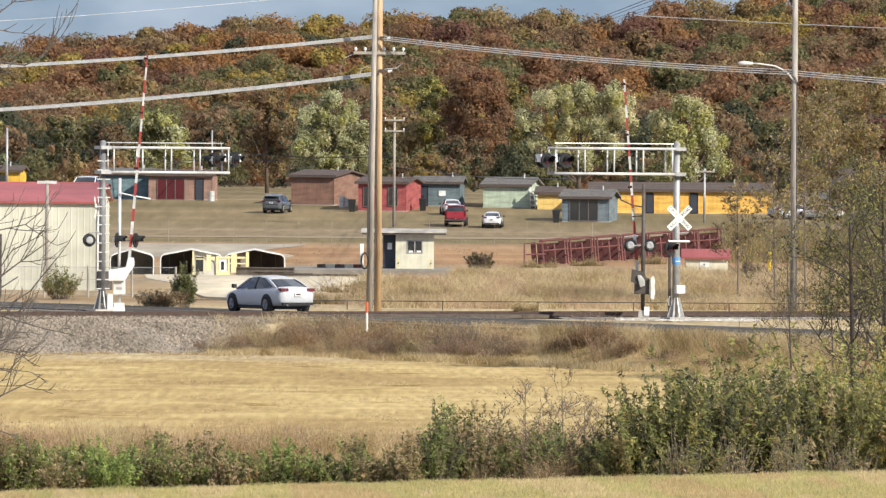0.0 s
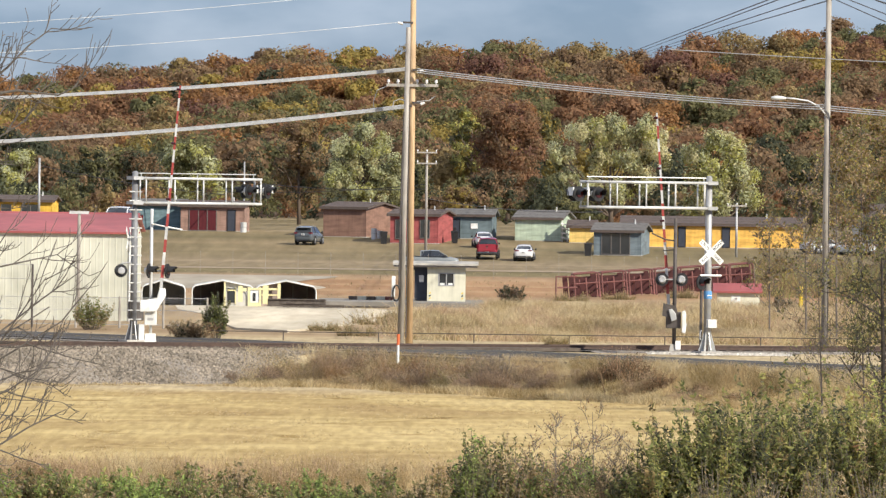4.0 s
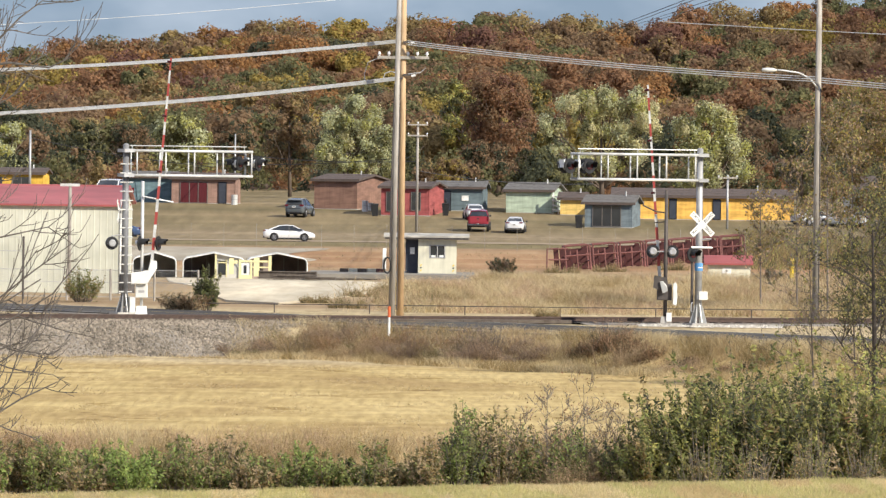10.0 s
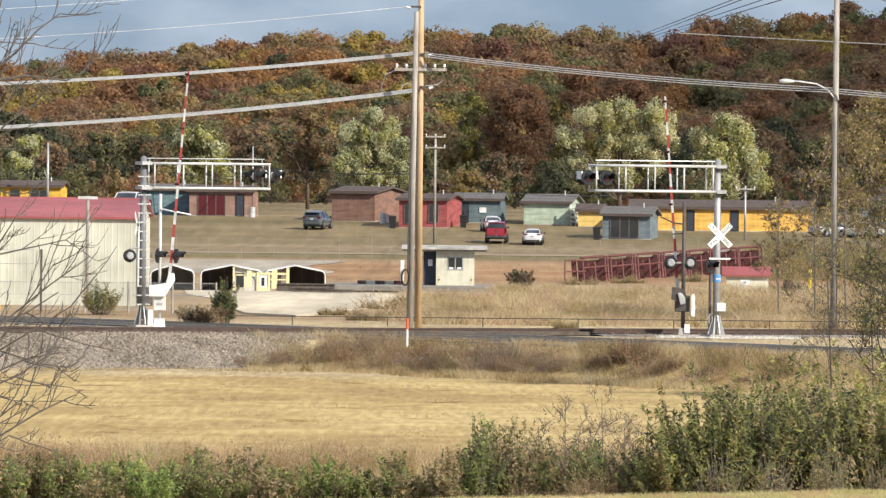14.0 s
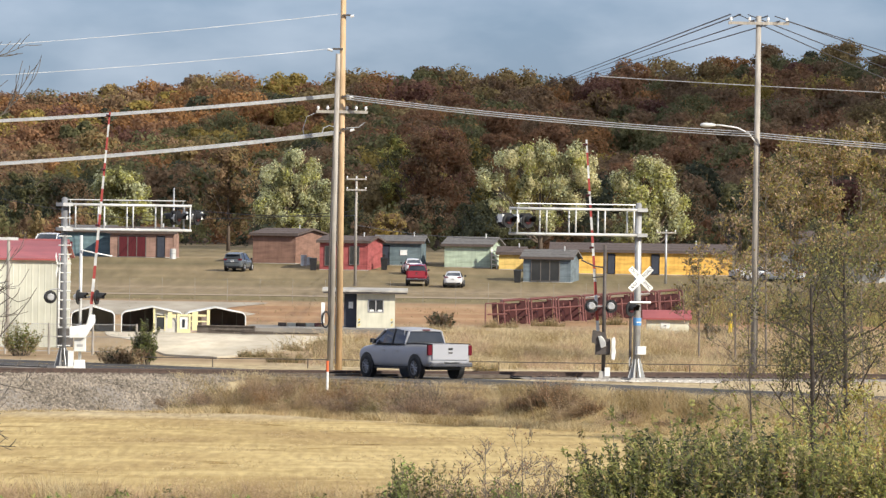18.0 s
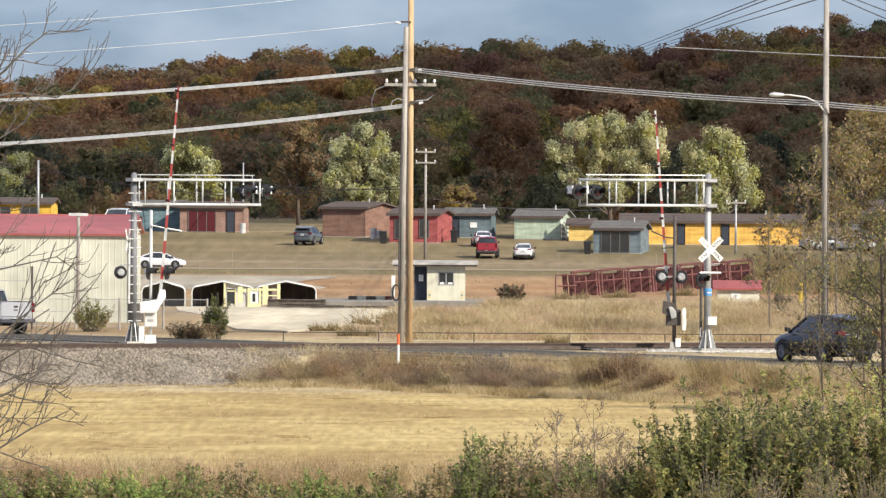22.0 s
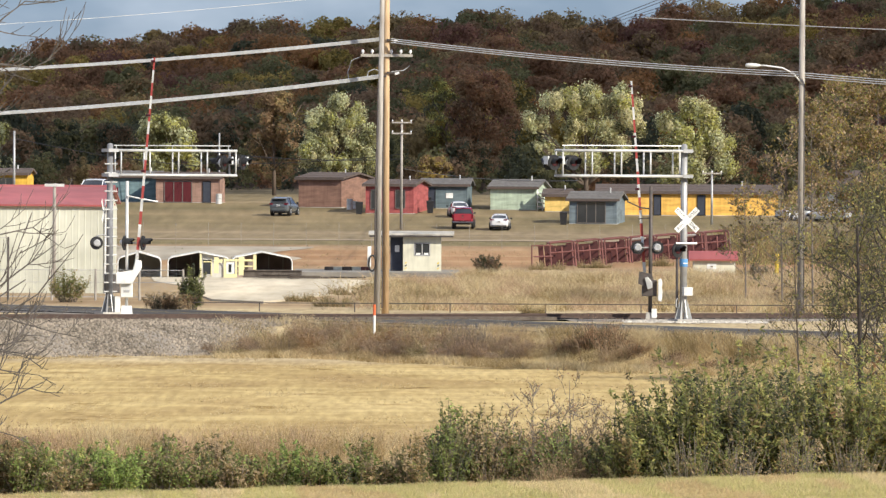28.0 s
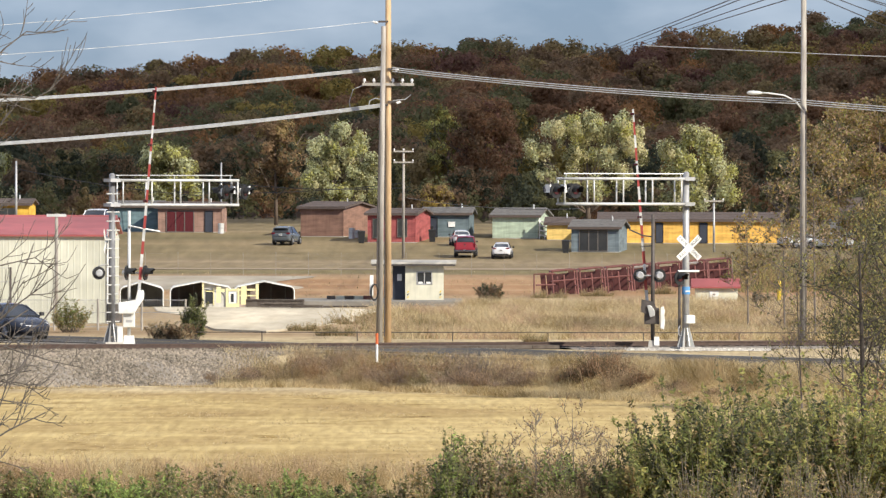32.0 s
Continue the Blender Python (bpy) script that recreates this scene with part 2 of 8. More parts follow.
# ---- small mesh kit ----
class Geo:
    """Collects vertices and faces for one mesh."""

    def __init__(self):
        self.v, self.f, self.mi = [], [], []

    def add(self, verts, faces, mi=0):
        o = len(self.v)
        self.v.extend(tuple(p) for p in verts)
        self.f.extend(tuple(i + o for i in f) for f in faces)
        self.mi.extend([mi] * len(faces))
        return self

    def box(self, x0, x1, y0, y1, z0, z1, mi=0, taper=0.0):
        t = taper
        vs = [(x0, y0, z0), (x1, y0, z0), (x1, y1, z0), (x0, y1, z0), (x0 + t, y0 + t, z1), (x1 - t, y0 + t, z1), (x1 - t, y1 - t, z1), (x0 + t, y1 - t, z1)]
        return self.add(vs, [(3, 2, 1, 0), (4, 5, 6, 7), (0, 1, 5, 4), (1, 2, 6, 5), (2, 3, 7, 6), (3, 0, 4, 7)], mi)

    def tube(self, p, q, r0, r1=None, n=8, mi=0):
        p, q = Vector(p), Vector(q)
        r1 = r0 if r1 is None else r1
        d = (q - p).normalized()
        a = d.orthogonal().normalized()
        b = d.cross(a)
        vs = []
        for c, r in ((p, r0), (q, r1)):
            vs += [c + (a * math.cos(2 * math.pi * i / n) + b * math.sin(2 * math.pi * i / n)) * r for i in range(n)]
        fs = [(i, (i + 1) % n, n + (i + 1) % n, n + i) for i in range(n)] + [tuple(range(n - 1, -1, -1)), tuple(range(n, 2 * n))]
        return self.add(vs, fs, mi)

    def line(self, pts, r, n=5, mi=0, r_end=None):
        """One bent tube through the points."""
        pts = [Vector(p) for p in pts]
        m = len(pts)
        a = (pts[-1] - pts[0]).orthogonal().normalized() if (pts[-1] - pts[0]).length > 1e-6 else Vector((1, 0, 0))
        rings = []
        for k, p in enumerate(pts):
            d = (pts[min(k + 1, m - 1)] - pts[max(k - 1, 0)]).normalized()
            a = (a - d * a.dot(d))
            a = a.normalized() if a.length > 1e-4 else d.orthogonal().normalized()
            b = d.cross(a)
            w = r if r_end is None else r + (r_end - r) * k / (m - 1)
            rings.append([p + (a * math.cos(2 * math.pi * i / n) + b * math.sin(2 * math.pi * i / n)) * w for i in range(n)])
        return self.loft(rings, mi)

    def prism(self, pts, d0, d1, axis="x", mi=0):
        """Outline pts (two coordinates) drawn out along an axis."""
        def at(p, d):
            return {"x": (d, p[0], p[1]), "y": (p[0], d, p[1]), "z": (p[0], p[1], d)}[axis]
        n = len(pts)
        vs = [at(p, d0) for p in pts] + [at(p, d1) for p in pts]
        fs = [tuple(range(n)), tuple(range(2 * n - 1, n - 1, -1))] + [(i, n + i, n + (i + 1) % n, (i + 1) % n) for i in range(n)]
        return self.add(vs, fs, mi)

    def loft(self, rings, mi=0, closed=True):
        n = len(rings[0])
        vs = [p for r in rings for p in r]
        fs = []
        for k in range(len(rings) - 1):
            for i in range(n if closed else n - 1):
                j = (i + 1) % n
                fs.append((k * n + i, k * n + j, (k + 1) * n + j, (k + 1) * n + i))
        if closed:
            fs += [tuple(range(n - 1, -1, -1)), tuple((len(rings) - 1) * n + i for i in range(n))]
        return self.add(vs, fs, mi)

    def mesh(self, name, mats, smooth=False, fix=True):
        me = bpy.data.meshes.new(name)
        me.from_pydata(self.v, [], self.f)
        for m in (mats if isinstance(mats, (list, tuple)) else [mats]):
            me.materials.append(m)
        if any(self.mi):
            me.polygons.foreach_set("material_index", self.mi)
        if fix and len(self.f) < 4000:
            bm = bmesh.new()
            bm.from_mesh(me)
            bmesh.ops.recalc_face_normals(bm, faces=bm.faces)
            bm.to_mesh(me)
            bm.free()
        if smooth:
            me.polygons.foreach_set("use_smooth", [True] * len(me.polygons))
        me.update()
        return me


def thing(name, label, category, m=None, group="", kind=""):
    ob = new(name)
    ob.matrix_basis = m or Matrix()
    return tagged(ob, label, category, group, kind)


def part(name, geo, material, parent, label="", m=None, smooth=False):
    ob = new(name, geo if isinstance(geo, bpy.types.Mesh) else geo.mesh(name, material, smooth))
    ob.parent = parent
    if m is not None:
        ob.matrix_basis = m
    return tagged(ob, label) if label else ob


def solo(name, geo, material, label, category, group="", kind="", m=None, smooth=False):
    ob = new(name, geo.mesh(name, material, smooth))
    if m is not None:
        ob.matrix_basis = m
    return tagged(ob, label, category, group, kind)


def soft_edges(ob, width=0.02, segments=2):
    mod = ob.modifiers.new("bevel", "BEVEL")
    mod.width, mod.segments, mod.limit_method, mod.angle_limit = width, segments, "ANGLE", radians(35)
    return ob


def fast_mesh(name, verts, loops, counts, mats, mi=None, smooth=False):
    """A mesh from numpy arrays; counts: corners per face (one number)."""
    me = bpy.data.meshes.new(name)
    nf = len(loops) // counts
    me.vertices.add(len(verts))
    me.vertices.foreach_set("co", np.asarray(verts, np.float32).ravel())
    me.loops.add(len(loops))
    me.loops.foreach_set("vertex_index", np.asarray(loops, np.int32))
    me.polygons.add(nf)
    me.polygons.foreach_set("loop_start", np.arange(nf, dtype=np.int32) * counts)
    for m in mats:
        me.materials.append(m)
    if mi is not None:
        me.polygons.foreach_set("material_index", np.asarray(mi, np.int32))
    if smooth:
        me.polygons.foreach_set("use_smooth", np.ones(nf, bool))
    me.update(calc_edges=True)
    me.validate()
    return me


RNG = np.random.default_rng(11)


def cards(centres, size, flat=0.0, out=None, slim=0.55):
    """One loose leaf (a kite of four corners) at each centre, lying roughly square to out; returns vertices and corner indices."""
    n = len(centres)
    a = RNG.normal(size=(n, 3))
    if out is not None:
        nrm = out + RNG.normal(0, 0.45, (n, 3))
        nrm /= np.linalg.norm(nrm, axis=1, keepdims=True)
        a -= nrm * (a * nrm).sum(1, keepdims=True)
    a /= np.linalg.norm(a, axis=1, keepdims=True)
    b = RNG.normal(size=(n, 3)) if out is None else np.cross(nrm, a / np.linalg.norm(a, axis=1, keepdims=True))
    b[:, 2] -= flat if out is None else 0.0
    b -= a * (a * b).sum(1, keepdims=True)
    b /= np.linalg.norm(b, axis=1, keepdims=True)
    s = np.broadcast_to(size, (n,)).reshape(n, 1) * RNG.uniform(0.6, 1.35, (n, 1))
    c = centres
    v = np.stack([c - b * s, c + a * s * slim, c + b * s, c - a * s * slim], 1).reshape(-1, 3)
    return v, np.arange(4 * n)


def clumps(centres, size, out):
    """One small spray of leaf (an even triangle) at each centre, lying roughly square to out."""
    n = len(centres)
    nrm = out + RNG.normal(0, 0.4, (n, 3))
    nrm /= np.linalg.norm(nrm, axis=1, keepdims=True)
    a = RNG.normal(size=(n, 3))
    a -= nrm * (a * nrm).sum(1, keepdims=True)
    a /= np.linalg.norm(a, axis=1, keepdims=True)
    b = np.cross(nrm, a)
    s = size * RNG.uniform(0.6, 1.3, (n, 1))
    v = np.stack([centres + a * s, centres + (-0.5 * a + 0.87 * b) * s, centres + (-0.5 * a - 0.87 * b) * s], 1)
    return v.reshape(-1, 3)


def blades(base, height, width, lean=0.35):
    """One grass blade (a narrow triangle) at each base."""
    n = len(base)
    ang = RNG.uniform(0, 2 * math.pi, n)
    h = np.broadcast_to(height, (n,)) * RNG.uniform(0.55, 1.25, n)
    side = np.stack([np.cos(ang), np.sin(ang), np.zeros(n)], 1) * (np.broadcast_to(width, (n,)) * 0.5)[:, None]
    tip = base + np.stack([RNG.normal(0, lean, n) * h, RNG.normal(0, lean, n) * h, h], 1)
    v = np.stack([base - side, base + side, tip], 1).reshape(-1, 3)
    return v, np.arange(3 * n)


# ---- the lie of the land ----
def smooth(a, b, x):
    t = np.clip((x - a) / (b - a), 0, 1)
    return t * t * (3 - 2 * t)


def bank_edge(x):
    """Where the raised bed of road and track begins, as y."""
    return np.minimum(405.65 + 0.45 * x - 2.7, 401.8 - 1.7 * x - 13.0)


RIDGE_X = [-400, -150, -95, -72, -60, -35, 0, 25, 40, 62, 72, 84, 95, 150, 400]
RIDGE_Z = [6, 8, 11.0, 12.4, 14.6, 17.2, 19.6, 19.2, 20.0, 23.0, 24.4, 23.6, 18.0, 14, 10]


def land(x, y):
    """Height of the ground."""
    x, y = np.asarray(x, float), np.asarray(y, float)
    z = 5.0 - 6.3 * smooth(-40, 240, y)                            # slope in front of the camera
    z = np.where(y > 240, -1.3 - 0.75 * smooth(246, 250, y) + 0.75 * smooth(258, 266, y), z)   # ditch
    z = z + (0.0305 * np.clip(x, -25, 25) - 0.13) * (1 - smooth(246, 252, y)) * smooth(150, 225, y)
    e = bank_edge(x)
    z = np.where(y > 270, -1.3 + 1.3 * smooth(e - 7.0, e, y), z)   # bank
    z = z - 0.09 * smooth(e - 7.0, e, y) * (1 - smooth(438, 475, y))   # the crossing lies a little low
    z = z + np.clip((y - 840) * 0.04, 0, 2.0)                   # rise to the houses
    z = z - 0.20 * smooth(534, 548, y) * (1 - smooth(650, 715, y))     # shallow dip round the hut and the pens
    ridge = np.interp(x, RIDGE_X, RIDGE_Z)
    z = z + ridge * np.clip((y - 1330) / 420, 0, 1) ** 1.15
    return z


xs = sorted(set([-2600, -1500, -800, -400, -250, -180, -130, -100] + list(np.arange(-80, 80.1, 2.0)) + [100, 130, 180, 250, 400, 800, 1500, 2600]))
ys = sorted(set([-600, -300, -150, -80] + list(np.arange(-40, 220, 20)) + list(np.arange(220, 270, 2.0)) + list(np.arange(270, 330, 5.0)) + list(np.arange(330, 430, 1.5))
                + list(np.arange(430, 530, 12.0)) + list(np.arange(530, 560, 3.0)) + list(np.arange(560, 840, 12.0)) + list(np.arange(840, 1010, 10.0)) + list(np.arange(1010, 1330, 40.0)) + list(np.arange(1330, 1760, 25.0)) + [1900, 2200, 3000, 4500]))
GX, GY = np.meshgrid(np.array(xs), np.array(ys))
GZ = land(GX, GY) + np.where((GY > 225) & (GY < 395), 1, 0) * (np.sin(GX * 0.9) * np.cos(GY * 0.31) * 0.04)
gv = np.stack([GX, GY, GZ], -1).reshape(-1, 3)
nx, ny = len(xs), len(ys)
ii, jj = np.meshgrid(np.arange(nx - 1), np.arange(ny - 1))
q = (jj * nx + ii).ravel()
gl = np.stack([q, q + 1, q + nx + 1, q + nx], 1).ravel()


def ground_material():
    """Mown straw field, bare clay lot, dull turf round the houses and leaf litter on the hill, each in its stretch of the land."""
    m = bpy.data.materials.new("ground")
    m.use_nodes = True
    n, l = m.node_tree.nodes, m.node_tree.links
    b = n["Principled BSDF"]
    b.inputs["Roughness"].default_value = 0.95
    b.inputs["Specular IOR Level"].default_value = 0.1
    tc = n.new("ShaderNodeTexCoord")
    sep = n.new("ShaderNodeSeparateXYZ")
    l.new(tc.outputs["Object"], sep.inputs["Vector"])

    def nz(scale, stretch=(1, 1, 1), detail=6.0):
        mp = n.new("ShaderNodeMapping")
        mp.inputs["Scale"].default_value = stretch
        l.new(tc.outputs["Object"], mp.inputs["Vector"])
        t = n.new("ShaderNodeTexNoise")
        t.inputs["Scale"].default_value, t.inputs["Detail"].default_value = scale, detail
        l.new(mp.outputs["Vector"], t.inputs["Vector"])
        return t.outputs["Fac"]

    def two(fac, stops):
        r = n.new("ShaderNodeValToRGB")
        for k, (p, c) in enumerate(stops):
            e = r.color_ramp.elements[k] if k < 2 else r.color_ramp.elements.new(p)
            e.position, e.color = p, (*c, 1)
        l.new(fac, r.inputs["Fac"])
        return r.outputs["Color"]

    def mixc(fac, a, c, mode="MIX", amount=1.0):
        x = n.new("ShaderNodeMixRGB")
        x.blend_type = mode
        if fac is None:
            x.inputs["Fac"].default_value = amount
        else:
            l.new(fac, x.inputs["Fac"])
        l.new(a, x.inputs["Color1"])
        l.new(c, x.inputs["Color2"])
        return x.outputs["Color"]

    wob = nz(0.05, (1, 1, 1), 3.0)

    def beyond(y0, y1, wobble):
        """0 before y0, 1 past y1, with a ragged border."""
        ad = n.new("ShaderNodeMath")
        ad.operation = "MULTIPLY_ADD"
        l.new(wob, ad.inputs[0])
        ad.inputs[1].default_value = wobble
        l.new(sep.outputs["Y"], ad.inputs[2])
        r = n.new("ShaderNodeMapRange")
        r.inputs["From Min"].default_value, r.inputs["From Max"].default_value = y0 + wobble * 0.5, y1 + wobble * 0.5
        l.new(ad.outputs[0], r.inputs["Value"])
        return r.outputs["Result"]

    # field: long windrows across, fine straw
    straw = two(nz(0.16, (1.1, 0.42, 1)), [(0.30, (0.37, 0.265, 0.12)), (0.70, (0.54, 0.42, 0.205)), (0.52, (0.475, 0.36, 0.165))])
    fine = two(nz(2.2, (1.6, 0.10, 1)), [(0.3, (0.76, 0.74, 0.70)), (0.7, (1.12, 1.12, 1.10))])
    field = mixc(None, straw, fine, "MULTIPLY")
    streaks = two(nz(0.16, (0.45, 2.4, 1), 5.0), [(0.34, (0.88, 0.86, 0.82)), (0.60, (1.04, 1.04, 1.04))])
    field = mixc(None, field, streaks, "MULTIPLY")
    swath = two(nz(0.10, (3.2, 2.2, 1), 3.0), [(0.64, (1, 1, 1)), (0.71, (0.58, 0.52, 0.40))])
    field = mixc(None, field, swath, "MULTIPLY")
    far_fine = two(nz(1.6, (0.6, 0.02, 1)), [(0.3, (0.78, 0.77, 0.74)), (0.7, (1.1, 1.1, 1.08))])
    near = mixc(None, two(nz(0.5, (0.5, 1, 1)), [(0.3, (0.58, 0.49, 0.26)), (0.7, (0.70, 0.60, 0.34))]), fine, "MULTIPLY")
    bank = mixc(None, two(nz(0.3), [(0.3, (0.36, 0.28, 0.165)), (0.7, (0.54, 0.44, 0.27))]), fine, "MULTIPLY")
    yard = mixc(None, two(nz(0.08, (0.35, 1, 1)), [(0.3, (0.28, 0.195, 0.115)), (0.7, (0.43, 0.33, 0.20))]), far_fine, "MULTIPLY")
    clay = mixc(None, two(nz(0.05, (0.25, 1.0, 1)), [(0.32, (0.29, 0.155, 0.08)), (0.68, (0.41, 0.275, 0.155))]), far_fine, "MULTIPLY")
    lot = mixc(None, two(nz(0.035, (0.15, 1.0, 1)), [(0.32, (0.19, 0.145, 0.085)), (0.68, (0.34, 0.26, 0.165)), (0.5, (0.25, 0.195, 0.12))]), far_fine, "MULTIPLY")
    turf = mixc(None, two(nz(0.06, (0.3, 1, 1)), [(0.3, (0.15, 0.125, 0.066)), (0.7, (0.285, 0.215, 0.125))]), far_fine, "MULTIPLY")
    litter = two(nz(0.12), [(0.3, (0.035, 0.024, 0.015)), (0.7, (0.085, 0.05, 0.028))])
    col = mixc(beyond(247, 252, 0), near, bank)
    col = mixc(beyond(268, 272, 6), col, field)
    col = mixc(beyond(376, 384, 5), col, bank)
    col = mixc(beyond(430, 440, 10), col, yard)
    col = mixc(beyond(585, 615, 20), col, clay)
    col = mixc(beyond(690, 720, 40), col, lot)
    verge = mixc(None, two(nz(0.05, (0.2, 1, 1)), [(0.35, (0.15, 0.125, 0.06)), (0.65, (0.25, 0.20, 0.11))]), far_fine, "MULTIPLY")
    col = mixc(beyond(708, 724, 12), col, verge)
    col = mixc(beyond(764, 778, 16), col, lot)
    col = mixc(beyond(838, 850, 14), col, turf)
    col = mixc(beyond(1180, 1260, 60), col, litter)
    l.new(col, b.inputs["Base Color"])
    bp = n.new("ShaderNodeBump")
    bp.inputs["Strength"].default_value, bp.inputs["Distance"].default_value = 0.6, 0.12
    l.new(nz(3.0), bp.inputs["Height"])
    l.new(bp.outputs["Normal"], b.inputs["Normal"])
    return m


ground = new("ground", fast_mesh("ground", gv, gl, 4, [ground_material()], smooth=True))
tagged(ground, "straw-coloured mown field, clay lot and wooded hill ground", "ground", kind="structure")

# ---- road: two lanes that cross the track and run off behind the white building ----
ROAD = [(110, 214.8), (60, 299.8), (30, 350.8), (14, 378.0), (5, 393.3), (-3, 406.9), (-12, 422.2), (-20, 435.0), (-27, 444.0), (-36, 451.5), (-50, 457.5), (-75, 462.0), (-120, 464.0), (-600, 500.0)]


def dense(line, step):
    """Points along a line at even steps, with the direction at each."""
    pts = [Vector((p[0], p[1], 0)) for p in line]
    out = []
    for a, b in zip(pts, pts[1:]):
        n = max(1, int((b - a).length / step))
        for k in range(n):
            out.append(a.lerp(b, k / n))
    out.append(pts[-1])
    for _ in range(6):
        out = [out[0]] + [(out[i - 1] + out[i] * 2 + out[i + 1]) / 4 for i in range(1, len(out) - 1)] + [out[-1]]
    return out


def ribbon(line, left, right, z, step=4.0, thick=0.0):
    """A strip along a line from left to right of it (metres to the right of the way), with a skirt of the given depth."""
    pts = dense(line, step)
    rings = []
    for i, p in enumerate(pts):
        d = (pts[min(i + 1, len(pts) - 1)] - pts[max(i - 1, 0)]).normalized()
        r = Vector((d.y, -d.x, 0))
        a, b = p + r * left, p + r * right
        top = [(a.x, a.y, z), (b.x, b.y, z)]
        rings.append([(a.x, a.y, z - thick)] + top + [(b.x, b.y, z - thick)])
    return Geo().loft(rings, closed=False)


solo("road", ribbon(ROAD, -5.6, 2.3, -0.02, thick=0.2), M_ASPHALT, "dark grey asphalt road over the level crossing", "road", kind="structure")
shoulder = ribbon(ROAD, -7.0, 3.3, -0.06, thick=0.2)
solo("road_shoulder", shoulder, M_GRAVEL, "pale gravel shoulder of the road", "shoulder", kind="structure")
solo("edge_line", ribbon(ROAD, 1.85, 1.97, -0.012), M_LINE, "worn white edge line of the road", "road marking", kind="structure")
solo("edge_line", ribbon(ROAD, -5.35, -5.23, -0.012), M_LINE, "worn white edge line of the road", "road marking", kind="structure")
solo("centre_line", ribbon(ROAD, -1.75, -1.65, -0.012), mat("yellow_line", (0.5, 0.34, 0.05), (0.35, 0.25, 0.06), 2, 0.7), "worn yellow centre line of the road", "road marking", kind="structure")
# far street across the lot
FAR = [(-600, 742), (-60, 752), (0, 757), (60, 760), (600, 770)]
solo("far_street", ribbon(FAR, -6.5, 6.0, 0.03, step=20), mat("dusty_asphalt", (0.29, 0.22, 0.145), (0.34, 0.262, 0.172), 0.2, 0.95, coarse=0.3, stretch=(0.2, 1, 1)), "dusty pale street across the lot", "street", kind="structure")
# pale gravel drive before the carports
solo("gravel_yard", Geo().prism([(-10.6, 452), (-8.2, 446), (-4.6, 476), (-2.6, 505), (-3.5, 520), (-8, 529), (-15.6, 529), (-15.0, 514), (-12.9, 494), (-11.8, 470)], -0.1, 0.03, "z"),
     mat("pale_gravel", (0.66, 0.585, 0.44), (0.47, 0.40, 0.285), 0.9, 0.95, bump=0.3, coarse=0.25, stretch=(1.6, 0.12, 1)), "pale crushed stone yard before the carports", "gravel", kind="structure")
# grey stone strip behind the carports
solo("gravel_strip", Geo().loft([[(-23.5 - 0.02 * (y - 630), y, float(land(-17, y)) + 0.025), (-10.6 + 1.2 * math.sin(y * 0.11), y, float(land(-17, y)) + 0.025)] for y in range(630, 704, 6)], closed=False),
     mat("grey_gravel", (0.42, 0.37, 0.285), (0.31, 0.265, 0.195), 0.5, 0.95, bump=0.3, coarse=0.3, stretch=(1.2, 0.1, 1)), "dull grey crushed stone strip behind the carports", "gravel", kind="structure")

# ---- railway ----
TRACK = Matrix.Translation((-1.79, 404.85, -0.09)) @ Matrix.Rotation(math.atan(0.45), 4, "Z")      # x along the track
track = thing("railway_track", "single railway track on grey ballast with rusty rails", "track", TRACK, kind="structure")
for sy in (-0.76, 0.76):
    g = Geo()
    g.prism([(-0.075, 0.0), (0.075, 0.0), (0.075, 0.02), (0.012, 0.035), (0.012, 0.12), (0.036, 0.13), (0.036, 0.17), (-0.036, 0.17), (-0.036, 0.13), (-0.012, 0.12), (-0.012, 0.035), (-0.075, 0.02)], -90, 90)
    part("rail", g, M_RUST, track, "rusty steel rail", Matrix.Translation((0, sy, 0.10)))
tie_me = Geo().box(-0.115, 0.115, -1.3, 1.3, -0.12, 0.02).mesh("tie", M_TIE)
for k in range(-60, 61):
    if abs(k * 0.55) > 6.5:
        part("tie", tie_me, None, track, m=Matrix.Translation((k * 0.55, random.uniform(-0.04, 0.04), 0.085)) @ Matrix.Rotation(random.uniform(-0.01, 0.01), 4, "Z"))
for sx in (-1, 1):
    # ballast bed either side of the crossing
    a, b = (6.0, 90.0)
    g = Geo()
    rings = []
    for k in range(60):
        x = sx * (a + (b - a) * k / 59)
        j = 0.12 * math.sin(k * 2.1)
        rings.append([(x, -9.4 + j, -1.4), (x, -5.4 + j, -0.42), (x, -3.9, -0.06), (x, -2.3, 0.07), (x, 2.3, 0.07), (x, 4.6 + j, -0.1)])
    g.loft(rings, closed=False)
    part("ballast_bed", g, M_GRAVEL, track, "grey crushed stone ballast")
    # timber and rubber crossing panels' end ramps
    part("panel_ramp", Geo().prism([(-1.2, 0.0), (1.2, 0.0), (1.2, 0.06), (-1.2, 0.12)], sx * 6.0, sx * 7.0), M_BLACK, track, "black end ramp of the crossing panel")
for k in range(10):
    part("crossing_panel", Geo().box(-5.9 + k * 1.19, -5.9 + k * 1.19 + 1.17, -0.68, 0.68, 0.03, 0.17), M_TIE, track, "dark timber crossing panel")
    part("crossing_panel", Geo().box(-5.9 + k * 1.19, -5.9 + k * 1.19 + 1.17, 0.84, 1.5, 0.03, 0.165), M_TIE, track, "dark timber crossing panel")
    part("crossing_panel", Geo().box(-5.9 + k * 1.19, -5.9 + k * 1.19 + 1.17, -1.5, -0.84, 0.03, 0.165), M_TIE, track, "dark timber crossing panel")
